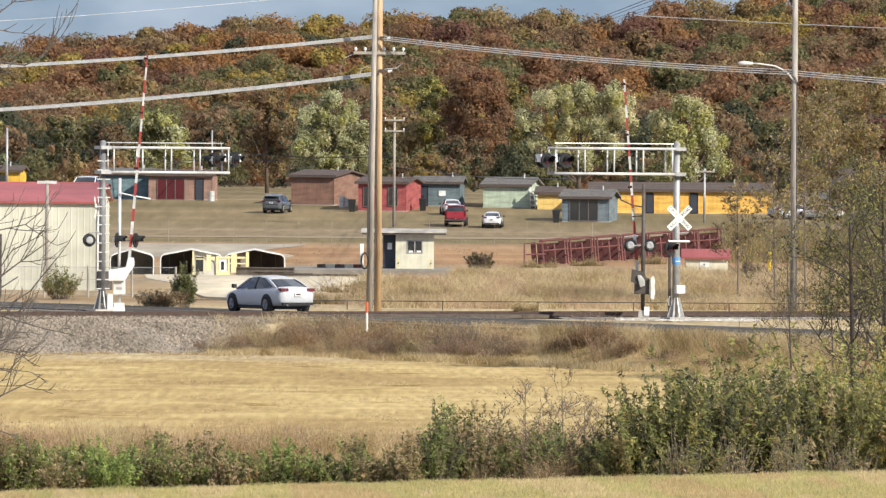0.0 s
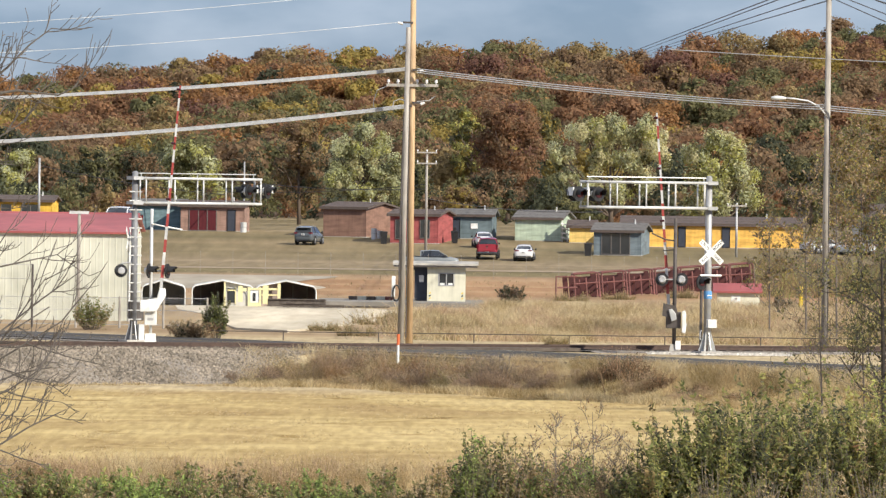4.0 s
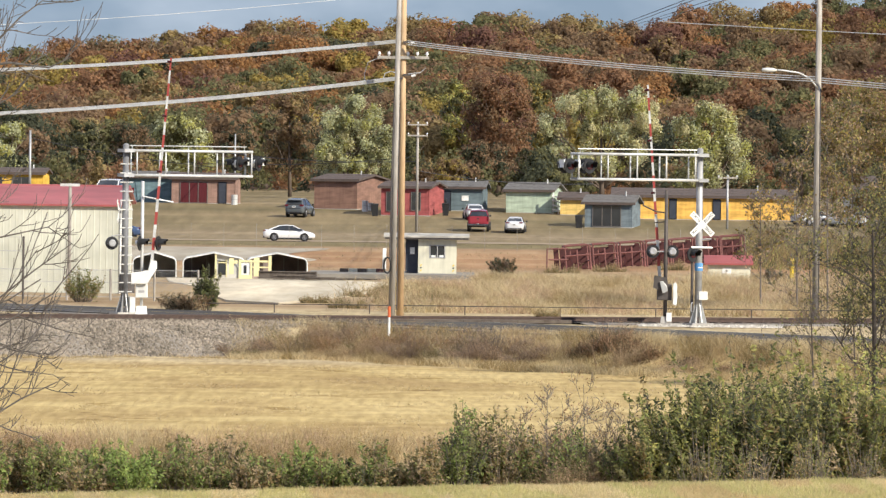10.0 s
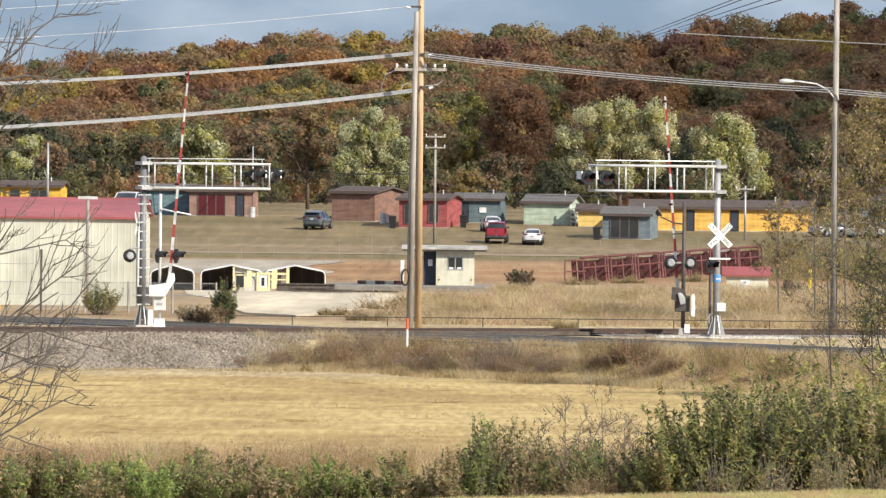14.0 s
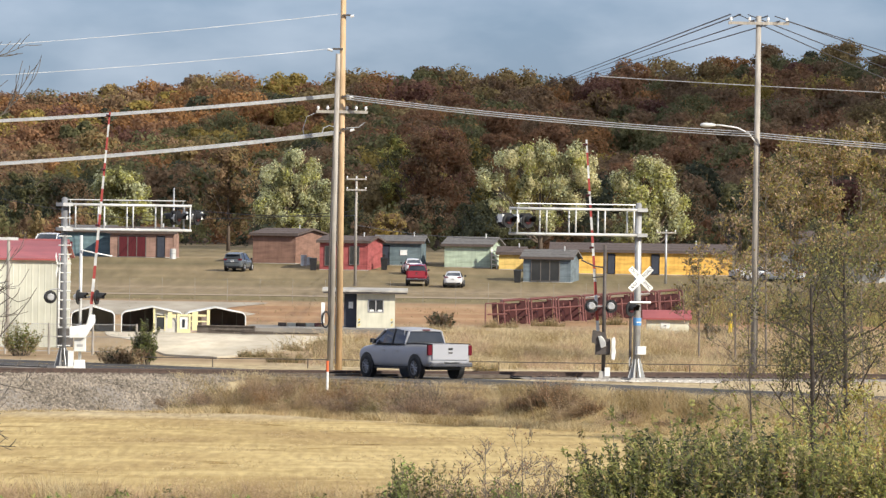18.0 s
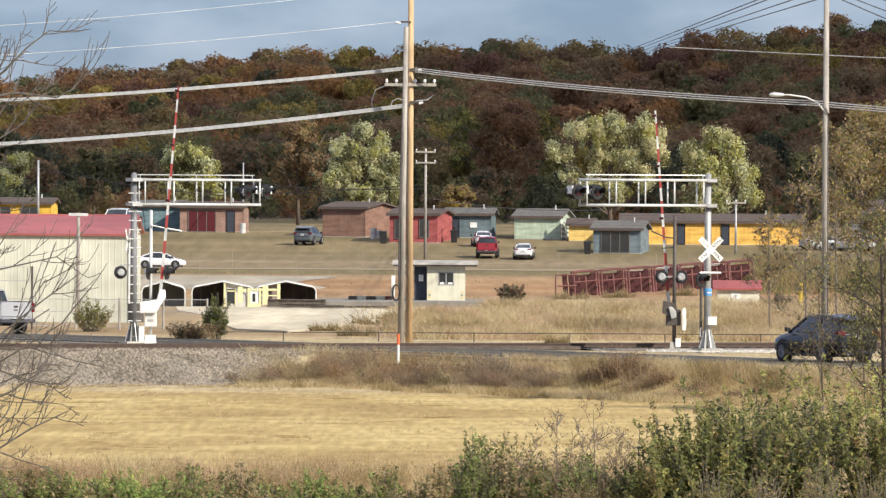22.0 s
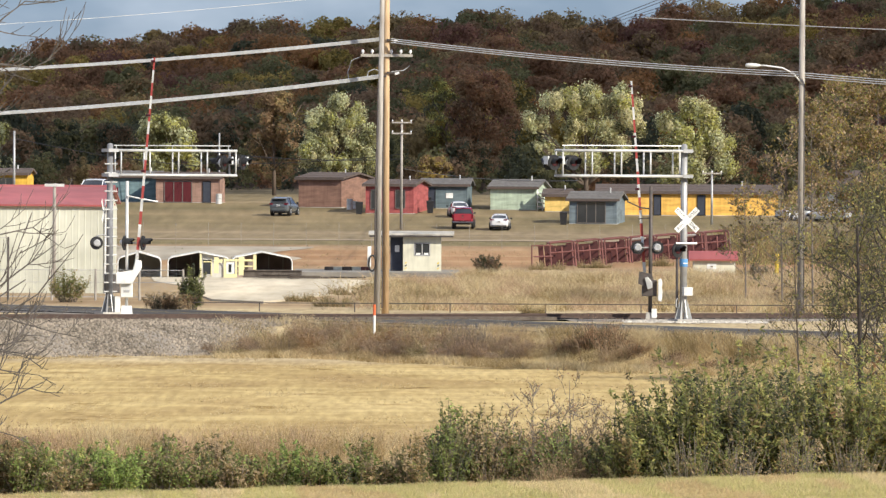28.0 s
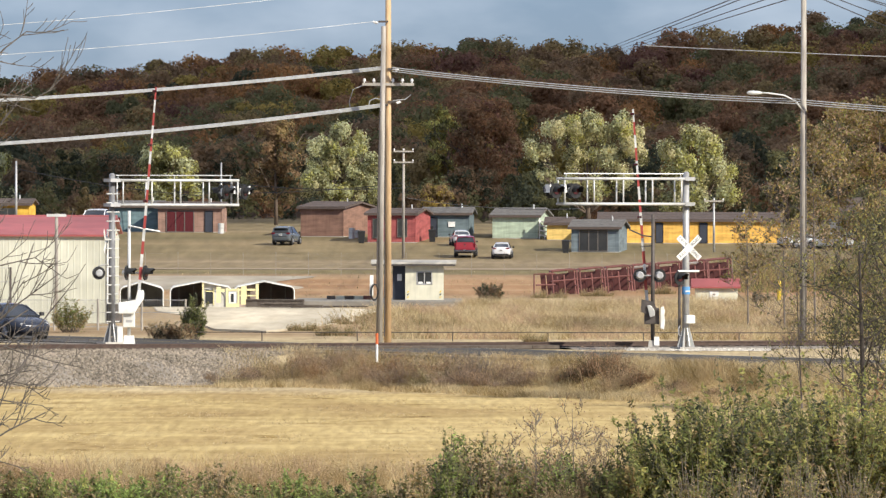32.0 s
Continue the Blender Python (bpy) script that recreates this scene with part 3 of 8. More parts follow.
# loose stones on the bank
n = 26000
sx_ = RNG.uniform(-26, -3.0, n)
sy_ = RNG.uniform(-9.0, -2.0, n)
keep = (sx_ < -6.5)
sx_, sy_ = sx_[keep], sy_[keep]
sz_ = np.interp(sy_, [-9.4, -5.4, -3.9, -2.3, 2.3], [-1.4, -0.42, -0.06, 0.07, 0.07])
c3 = np.stack([sx_, sy_, sz_], 1)
r = RNG.uniform(0.0, 1.0, (len(c3), 1, 1)) ** 2 * 0.07 + 0.035
octa = np.array([[1, 0, 0], [0, 1, 0], [-1, 0, 0], [0, -1, 0], [0, 0, 0.9], [0, 0, -0.9]], float)
sv = (c3[:, None, :] + octa[None] * r * RNG.uniform(0.6, 1.3, (len(c3), 6, 1))).reshape(-1, 3)
tri = np.array([[0, 1, 4], [1, 2, 4], [2, 3, 4], [3, 0, 4]])
sl = (tri[None] + np.arange(len(c3))[:, None, None] * 6).ravel()
ob = new("ballast_stones", fast_mesh("ballast_stones", sv, sl, 3, [M_BALLAST]))
ob.matrix_basis = TRACK
tagged(ob, "loose grey crushed stones on the track bank", "stones", kind="stuff")


# ---- level crossing signals ----
def lamp_head(parent, at, face, back=False):
    """A round signal lamp with a black backing plate and a hood; face: heading of the lens in degrees."""
    base = Matrix.Translation(at) @ Matrix.Rotation(radians(face), 4, "Z")
    ob = part("signal_lamp", Geo().tube((0.0, 0, 0), (0.05, 0, 0), 0.30, n=20), M_BLACK, parent, "round black signal lamp with hood", base)
    part("lens", Geo().tube((0.05, 0, 0), (0.075, 0, 0), 0.16, 0.15, 16), M_LENS, ob, "dark red lens")
    g = Geo()
    rings = []
    for k in range(13):
        a = math.pi * (k / 12) * 1.2 - 0.1 * math.pi
        c, s = math.cos(a), math.sin(a)
        rings.append([(0.05, c * 0.18, s * 0.18), (0.40 if 2 < k < 10 else 0.30, c * 0.17, s * 0.17 + 0.01), (0.40 if 2 < k < 10 else 0.30, c * 0.18, s * 0.18 + 0.01), (0.05, c * 0.195, s * 0.195)])
    g.loft(rings, closed=True)
    part("hood", g, M_BLACK, ob, "black hood")
    g = Geo().tube((-0.02, 0, 0), (-0.17, 0, 0), 0.17, 0.10, 14)
    part("housing", g, M_ALU, ob, "pale lamp housing")
    return ob


def crossbuck(parent, at, face, thick=0.03):
    base = Matrix.Translation(at) @ Matrix.Rotation(radians(face), 4, "Z")
    ob = part("crossbuck", Geo().tube((-0.06, 0, 0), (0.0, 0, 0), 0.08, n=10), M_STEEL, parent, "white crossbuck sign", base)
    for s in (-1, 1):
        m = Matrix.Translation((0.01 + 0.018 * (s > 0), 0, 0)) @ Matrix.Rotation(radians(45 * s), 4, "X")
        b = part("blade", Geo().box(0, 0.015, -0.61, 0.61, -0.115, 0.115), M_WHITE, ob, "white sign blade", m)
        words = ("RAIL", "ROAD") if s > 0 else ("CROS", "SING")
        for w, y in zip(words, (-0.36, 0.36)):
            cu = bpy.data.curves.new("letters", "FONT")
            cu.body, cu.size, cu.align_x, cu.align_y, cu.extrude = w, 0.17, "CENTER", "CENTER", 0.001
            tmp = bpy.data.objects.new("tmp", cu)
            me = bpy.data.meshes.new_from_object(tmp)
            bpy.data.objects.remove(tmp)
            me.materials.clear()
            me.materials.append(M_BLACK)
            t = new("letters", me)
            t.parent = ob
            t.matrix_basis = m @ Matrix.Translation((0.019, y, 0)) @ Euler((radians(90), 0, radians(90))).to_matrix().to_4x4()
    return ob


def cantilever(label, base, way, height, length, rungs, lens_face, steel, fins):
    """Mast with a truss arm along its own +x; way: heading of the arm in degrees."""
    root = thing("cantilever_signal", label, "crossing signal", Matrix.Translation(base) @ Matrix.Rotation(radians(way), 4, "Z"))
    mast = part("mast", Geo().tube((0, 0, 0.35), (0, 0, height), 0.15, 0.125, 18), steel, root, "galvanised steel mast", smooth=True)
    part("mast_cap", Geo().tube((0, 0, height), (0, 0, height + 0.07), 0.135, 0.06, 14), steel, root)
    part("foundation", Geo().box(-0.5, 0.5, -0.5, 0.5, -0.1, 0.12, taper=0.04), M_CONCRETE, root, "pale concrete foundation")
    fin = Geo().prism([(0.12, 0.0), (0.36, 0.0), (0.36, 0.04), (0.15, 0.75), (0.12, 0.75)], -0.012, 0.012, "y").mesh("base_fin", fins)
    for k in range(8):
        part("base_fin", fin, None, root, m=Matrix.Translation((0, 0, 0.12)) @ Matrix.Rotation(math.pi * k / 4, 4, "Z"))
    top, low = height - 0.22, height - 1.22
    for y in (-0.32, 0.32):
        for z, r in ((top, 0.055), (low, 0.055)):
            part("chord", Geo().tube((-0.18, y, z), (length, y, z), r, n=10), M_ALU, root, "white aluminium truss chord", smooth=True)
        for k in range(5):
            x = 0.35 + (length - 0.4) * k / 4
            part("upright", Geo().tube((x, y, low), (x, y, top), 0.035, n=8), M_ALU, root, smooth=True)
    for k in range(5):
        x = 0.35 + (length - 0.4) * k / 4
        for z in (top, low):
            part("cross_tie", Geo().tube((x, -0.32, z), (x, 0.32, z), 0.03, n=8), M_ALU, root, smooth=True)
    for z in (top, low):
        part("clamp", Geo().box(-0.22, 0.22, -0.38, 0.38, z - 0.07, z + 0.07), M_STEEL, root, "bolted mast clamp")
    part("walkway", Geo().box(0.3, length, -0.28, 0.28, low + 0.02, low + 0.06), M_STEEL, root, "open steel walkway on the arm")
    part("hand_rail", Geo().tube((0.3, 0.34, top + 0.2), (length, 0.34, top + 0.2), 0.022, n=6), M_ALU, root)
    for k in range(3):
        x = 0.4 + (length - 0.5) * k / 2
        part("rail_post", Geo().tube((x, 0.34, top), (x, 0.34, top + 0.2), 0.018, n=6), M_ALU, root)
    # lamps on the arm's end
    part("lamp_bracket", Geo().tube((length - 0.75, 0, (top + low) / 2), (length + 0.45, 0, (top + low) / 2), 0.04, n=8).tube((length - 0.2, 0, low), (length - 0.2, 0, top), 0.04, n=8), M_STEEL, root)
    for dx in (-0.55, 0.28):
        for f in lens_face:
            y = -0.2 if math.sin(radians(f)) < 0 else 0.2
            lamp_head(root, (length + dx, y, (top + low) / 2 + 0.02), f)
    # white blocks added to give the sunlit glints beside the lamps
    for dx in (-0.14, 0.52):
        part("lamp_hanger", Geo().box(length + dx - 0.05, length + dx + 0.05, -0.24, 0.24, (top + low) / 2 - 0.05, (top + low) / 2 + 0.27, taper=0.02), M_WHITE, root, "white block added for the sunlit patch beside the lamp")
    if rungs:
        for k in range(15):
            z = 0.95 + k * 0.37
            part("rung", Geo().tube((-0.28, -0.1, z), (0.28, -0.1, z), 0.028, n=6), M_ALU, root)
    return root


TRACK_WAY = math.degrees(math.atan(0.45))
right_mast = cantilever("galvanised cantilever signal with white truss arm and crossbuck", (9.25, 402.4, -0.04), 180 + TRACK_WAY, 7.0, 5.5, False, (104, -76), M_STEEL, M_ALU)
left_mast = cantilever("galvanised cantilever signal mast with climbing rungs and white truss arm", (-13.82, 411.5, -0.04), TRACK_WAY, 6.9, 5.45, True, (-50, 130), M_SHADESTEEL, M_STEEL)
# fittings of the near mast: its own x runs along the arm, away from the road is -x, towards the camera +y
crossbuck(right_mast, (-0.05, 0.17, 4.05), 75)
lamp_head(right_mast, (0.34, 0.12, 2.85), 110)
part("lamp_arm", Geo().tube((-0.5, 0.16, 3.12), (0.42, 0.16, 3.12), 0.045, n=8), M_ALU, right_mast, "pale lamp crossarm")
part("sign_band", Geo().tube((0, 0, 2.2), (0, 0, 2.5), 0.165, n=16), M_BLUE, right_mast, "blue notice wrapped round the mast")
part("notice_bar", Geo().box(-0.10, 0.10, 0.166, 0.172, 2.31, 2.35), M_WHITE, right_mast)
soft_edges(part("junction_box", Geo().box(-0.24, 0.14, 0.14, 0.36, 1.05, 1.38), M_WHITE, right_mast, "white junction box"), 0.015)
part("conduit", Geo().line([(0.26, -0.05, 0.1), (0.26, -0.05, 2.6), (0.1, -0.1, 2.9)], 0.06, 8), M_DARKSTEEL, right_mast, "dark cable conduit")
part("bell_loop", Geo().line([(0.28, 0.05, 0.95), (0.34, 0.05, 0.85), (0.34, 0.05, 0.6), (0.24, 0.05, 0.55), (0.2, 0.05, 0.7)], 0.025, 6), M_STEEL, right_mast)
# fittings of the far mast: towards the camera is -y
crossbuck(left_mast, (-0.2, 0.1, 4.2), 148)
bell = part("side_lamp", Geo().tube((0, 0, 0), (0.12, 0, 0), 0.27, 0.25, 20), M_BLACK, left_mast, "round dark lamp with pale glass on a bracket", Matrix.Translation((-0.62, -0.1, 2.92)) @ Matrix.Rotation(radians(-100), 4, "Z"))
part("pale_lens", Geo().tube((0.12, 0, 0), (0.15, 0, 0), 0.15, 0.12, 16), M_LENSCLEAR, bell, "pale clear lens")
part("side_bracket", Geo().line([(-0.62, -0.08, 3.2), (-0.3, -0.05, 3.25), (0, 0, 3.2)], 0.03, 6), M_STEEL, left_mast)
soft_edges(part("signal_box", Geo().box(-0.12, 0.42, -0.1, 0.3, 0.9, 1.65), M_DARKSTEEL, left_mast, "dark signal box on the mast"), 0.02)
part("battery_box", Geo().box(0.12, 0.36, -0.3, 0.2, 0.05, 0.75), M_ALU, left_mast, "pale cable cabinet beside the mast")


def striped_arm(parent, m, length, w=0.062):
    """A gate arm of red and white bands along its own +x."""
    arm = part("gate_arm", Geo().box(-0.2, 0.05, -w * 0.4, w * 0.4, -w, w), M_ALU, parent, "red and white striped gate arm, raised", m)
    n = int(length / 0.52)
    for k in range(n):
        s = 1 - 0.45 * k / n
        part("band", Geo().box(0.05 + k * 0.52, 0.05 + (k + 1) * 0.52, -w * 0.4 * s, w * 0.4 * s, -w * s, w * s), M_RED if k % 2 else M_ALU, arm)
    for x in (length * 0.45, length * 0.72, length - 0.15):
        part("arm_lamp", Geo().tube((x, 0, -0.03), (x, 0, 0.14), 0.05, n=10), M_LENS, arm, "small red arm lamp")
    return arm


# far gate, white painted
gate = thing("crossing_gate", "white crossing gate mechanism with raised striped arm", "crossing gate", pose(-13.05, 409.2, -0.04), group="crossing gates")
part("post", Geo().tube((0, 0, 0.3), (0, 0, 5.45), 0.065, n=12), M_ALU, gate, "white tubular post", smooth=True)
part("foundation", Geo().box(-0.25, 0.25, -0.25, 0.25, -0.05, 0.42, taper=0.05), M_WHITE, gate, "white painted base")
soft_edges(part("mechanism", Geo().box(-0.24, 0.24, -0.2, 0.26, 0.75, 1.32), M_WHITE, gate, "white gate mechanism case"), 0.03)
part("maker_plate", Geo().box(-0.12, 0.12, -0.206, -0.2, 0.95, 1.05), M_STEEL, gate)
soft_edges(part("counterweight", Geo().prism([(-0.42, 1.3), (0.22, 1.3), (0.62, 1.95), (0.60, 2.25), (0.36, 2.25), (0.25, 1.85), (-0.42, 1.75)], -0.36, -0.22, "y"), M_WHITE, gate, "white counterweight arm"), 0.03)
striped_arm(gate, Matrix.Translation((0.40, -0.28, 2.1)) @ Matrix.Rotation(radians(-85.3), 4, "Y"), 8.35)
part("arm_stay", Geo().line([(0.0, -0.1, 4.85), (0.5, -0.25, 4.75), (1.25, -0.2, 4.62)], 0.03, 6), M_WHITE, gate, "white arm bracket")
for dx in (-0.10, 0.63):
    lamp_head(gate, (dx, -0.1, 2.95), -18)
part("lamp_arm", Geo().tube((-0.1, 0.02, 2.95), (0.63, 0.02, 2.95), 0.03, n=8), M_STEEL, gate)
# near gate, dark
gate = thing("crossing_gate", "dark crossing gate mechanism with raised striped arm", "crossing gate", pose(8.03, 407.0, -0.04), group="crossing gates")
part("post", Geo().tube((0, 0, 0.2), (0, 0, 5.35), 0.085, 0.07, n=12), M_DARKSTEEL, gate, "dark steel post", smooth=True)
part("foundation", Geo().box(-0.2, 0.25, -0.25, 0.25, -0.05, 0.3, taper=0.05), M_CONCRETE, gate)
part("base_cap", Geo().box(0.05, 0.26, -0.28, -0.05, 0.1, 0.45), M_WHITE, gate)
soft_edges(part("mechanism", Geo().box(-0.34, 0.26, -0.24, 0.2, 0.95, 1.6), M_DARKSTEEL, gate, "dark gate mechanism case"), 0.03)
soft_edges(part("counterweight", Geo().prism([(0.30, 0.78), (0.44, 0.74), (0.48, 1.1), (0.45, 1.3), (0.47, 1.5), (0.42, 1.68), (0.30, 1.62)], -0.42, -0.26, "y"), M_WHITE, gate, "pale counterweight plates"), 0.02)
part("weight_arm", Geo().prism([(-0.5, 1.45), (-0.1, 1.3), (0.15, 1.5), (0.05, 1.85), (-0.45, 1.95)], -0.34, -0.25, "y"), M_DARKSTEEL, gate, "dark counterweight arm")
soft_edges(part("crank_cover", Geo().prism([(-0.12, 1.22), (0.08, 1.30), (0.06, 1.52), (-0.10, 1.72), (-0.24, 1.70)], -0.44, -0.34, "y"), M_ALU, gate, "pale crank cover"), 0.02)
striped_arm(gate, Matrix.Translation((-0.22, 0.25, 1.75)) @ Matrix.Rotation(radians(-94.3), 4, "Y"), 7.8)
part("arm_stay", Geo().line([(0.05, 0.0, 4.45), (-0.4, 0.1, 4.5), (-0.95, 0.15, 4.75)], 0.03, 6).line([(0.05, 0.0, 4.1), (-0.5, 0.1, 4.05)], 0.025, 6), M_DARKSTEEL, gate)
for dx in (-0.52, 0.26):
    h = part("signal_lamp", Geo().tube((0, -0.02, 0), (0, 0.05, 0), 0.27, n=20), M_BLACK, gate, "round black signal lamp seen from behind", Matrix.Translation((dx, 0.0, 2.9)))
    part("housing", Geo().tube((0, -0.02, 0), (0, -0.16, 0), 0.17, 0.11, 16), M_LENSCLEAR, h, "pale lamp housing")
    part("hood", Geo().tube((0, 0.05, 0.02), (0, 0.35, 0.02), 0.2, 0.19, 16), M_BLACK, h)
part("lamp_arm", Geo().tube((-0.52, 0.0, 2.9), (0.26, 0.0, 2.9), 0.03, n=8), M_STEEL, gate)

# marker post on the bank
mk = thing("marker_post", "white marker post with an orange top beside the road", "marker post", pose(-2.92, 391.5, float(land(-2.92, 391.5))))
part("shaft", Geo().tube((0, 0, 0), (0, 0, 0.72), 0.05, n=10), M_WHITE, mk, "white shaft")
part("top_band", Geo().tube((0, 0, 0.72), (0, 0, 1.14), 0.055, n=10), M_ORANGE, mk, "orange top")

post = thing("marker_post", "short white marker post with a yellow band by the track", "marker post", pose(-20.5, 429.5, -0.1))
part("shaft", Geo().tube((0, 0, 0), (0, 0, 1.12), 0.055, n=10), M_WHITE, post, "white shaft")
part("yellow_band", Geo().tube((0, 0, 0.50), (0, 0, 0.66), 0.10, n=12), M_YELLOW, post, "yellow band")

# ---- poles and wires ----
def crossarm(parent, z, half, way=0.0, pins=4, label="weathered wooden crossarm"):
    m = Matrix.Translation((0, -0.16, z)) @ Matrix.Rotation(radians(way), 4, "Z")
    arm = part("crossarm", Geo().box(-half, half, -0.05, 0.05, -0.06, 0.06), M_GREYPOLE, parent, label, m)
    for k in range(pins):
        x = -half * 0.92 + 2 * half * 0.92 * k / (pins - 1)
        part("insulator", Geo().tube((x, 0, 0.06), (x, 0, 0.12), 0.03, n=8).tube((x, 0, 0.12), (x, 0, 0.24), 0.07, 0.045, 10), M_PORCELAIN, arm, "pale porcelain insulator")
    return arm


def pole(label, base, height, r, material, name="utility_pole", group="utility poles", lean=(0, 0)):
    p = thing(name, label, "utility pole", Matrix.Translation(base) @ Euler((radians(lean[0]), radians(lean[1]), 0)).to_matrix().to_4x4(), group)
    part("shaft", Geo().tube((0, 0, -0.3), (0, 0, height), r, r * 0.72, 14), material, p, smooth=True)
    return p


main = pole("tall pale pine utility pole beside the road with crossarm", (-2.68, 419.0, 0), 16.2, 0.155, M_WOODPOLE)
crossarm(main, 10.62, 1.07, 4, 6)
for z, dx in ((14.6, 0.3), (13.2, -0.42), (11.25, 0.3), (9.75, -0.3), (9.9, 0.35)):
    part("bracket", Geo().box(min(0, dx), max(0, dx), -0.2, -0.12, z - 0.03, z + 0.05), M_DARKSTEEL, main)
    part("insulator", Geo().tube((dx, -0.16, z - 0.05), (dx * 1.5, -0.16, z), 0.06, 0.045, 10), M_PORCELAIN, main, "pale porcelain insulator")
part("jumper_wire", Geo().line([(-0.2, -0.2, 9.95), (-0.5, -0.2, 10.05), (-0.75, -0.2, 9.95), (-0.8, -0.2, 9.75)], 0.02, 5), M_WIRE, main)
part("jumper_wire", Geo().line([(0.2, -0.2, 9.95), (0.7, -0.2, 10.0), (0.95, -0.2, 10.2)], 0.02, 5), M_WIRE, main)
part("loop_wire", Geo().line([(-1.0, -0.2, 10.6), (-1.45, -0.2, 10.4), (-1.6, -0.2, 9.9), (-1.55, -0.2, 9.55)], 0.016, 5), M_WIRE, main)
part("cable_riser", Geo().line([(-0.13, -0.12, 0.2), (-0.12, -0.12, 9.7)], 0.025, 6), M_DARKSTEEL, main, "dark cable riser")
grey = pole("weathered grey utility pole standing against a newer one", (-3.02, 417.6, 0), 13.0, 0.135, M_GREYPOLE, lean=(0, 0.7))
part("meter_box", Geo().box(-0.42, -0.27, -0.16, 0.02, 1.9, 2.75), M_WHITE, grey, "white meter box")
g = Geo()
for k in range(16):
    a, b = 2 * math.pi * k / 16, 2 * math.pi * (k + 1) / 16
    g.tube((-0.22 + 0.14 * math.cos(a), -0.2, 2.05 + 0.33 * math.sin(a)), (-0.22 + 0.14 * math.cos(b), -0.2, 2.05 + 0.33 * math.sin(b)), 0.035, n=6)
part("cable_coil", g, M_BLACK, grey, "coil of black cable")
part("cable_drop", Geo().line([(-0.12, -0.15, 2.3), (-0.14, -0.15, 5), (-0.1, -0.14, 9.5)], 0.03, 6), M_DARKSTEEL, grey)
street = pole("weathered wooden pole with crossarm and street lamp on a curved arm", (14.25, 412.5, -0.1), 14.8, 0.15, M_GREYPOLE, "street_lamp_pole")
crossarm(street, 14.5, 1.25, 8, 4)
arm_pts = [(0, -0.1, 9.6), (-0.35, -0.15, 10.02), (-0.8, -0.2, 10.24), (-1.45, -0.3, 10.33), (-1.75, -0.35, 10.34)]
part("lamp_arm", Geo().line(arm_pts, 0.035, 8), M_ALU, street, "curved aluminium lamp arm", smooth=True)
head = part("lamp_head", Geo().loft([[(-1.7 - 0.62 * t, -0.35 + w * math.cos(a), 10.34 + h * math.sin(a)) for a in [2 * math.pi * i / 10 for i in range(10)]] for t, w, h in ((0, 0.05, 0.04), (0.25, 0.1, 0.08), (0.6, 0.15, 0.1), (0.9, 0.13, 0.08), (1, 0.05, 0.04))]), M_ALU, street, "pale cobra-head street lamp", smooth=True)
part("cable_riser", Geo().line([(0.12, -0.12, 0), (0.1, -0.12, 9.6)], 0.02, 5), M_DARKSTEEL, street)


def wire(name, label, pts, r, material, sag=0.0, n=14):
    a, b = Vector(pts[0]), Vector(pts[1])
    line = [a.lerp(b, k / n) - Vector((0, 0, 4 * sag * (k / n) * (1 - k / n))) for k in range(n + 1)]
    return solo(name, Geo().line(line, r, 5), material, label, "wire", "overhead wires")


PX, PY = -2.7, 418.8
for k in range(3):
    wire("overhead_cable", "bundled pale overhead cable", ((PX - 0.2, PY - 0.2, 11.24 + k * 0.05), (-26, 418 + k * 0.2, 9.57 + k * 0.04)), 0.028, M_WIRE, 0.25)
    wire("overhead_cable", "bundled pale overhead cable", ((PX - 0.2, PY - 0.2, 9.70 + k * 0.055), (-26, 418 + k * 0.2, 7.72 + k * 0.045)), 0.03, M_WIRE, 0.3)
    wire("overhead_cable", "bundled pale overhead cable", ((PX + 0.2, PY - 0.2, 11.15 + k * 0.08), (14.1, 412.2, 9.80 + k * 0.09)), 0.022, M_WIRE, 0.16)
    wire("overhead_cable", "bundled pale overhead cable", ((14.35, 412.2, 9.76 + k * 0.09), (34, 404, 8.8 + k * 0.09)), 0.022, M_WIRE, 0.2)
wire("overhead_wire", "thin pale overhead wire", ((PX - 0.2, PY, 14.65), (-30, 420, 12.4)), 0.009, M_WHITE, 0.3)
wire("overhead_wire", "thin pale overhead wire", ((PX - 0.5, PY, 13.22), (-30, 420, 11.3)), 0.009, M_WHITE, 0.3)
wire("overhead_wire", "thin pale overhead wire", ((8.0, 420, 12.25), (34, 408, 11.2)), 0.02, M_WIRE, 0.1)
for k, (dx, z) in enumerate(((-1.15, 14.75), (-0.75, 14.75), (0.35, 14.7), (0.85, 14.5))):
    wire("overhead_wire", "dark overhead wire running to the hill", ((14.25 + dx, 412.3, z), (22.1 + 2.64 * k, 1720, 27.39 + 0.57 * k)), 0.03, M_DARKWIRE, 0.0)
    wire("overhead_wire", "dark overhead wire at the street pole", ((14.25 + dx + 0.3, 412.3, z), (34 + 2 * k, 500, 9.5 + 0.35 * k)), 0.022, M_DARKWIRE, 0.2)


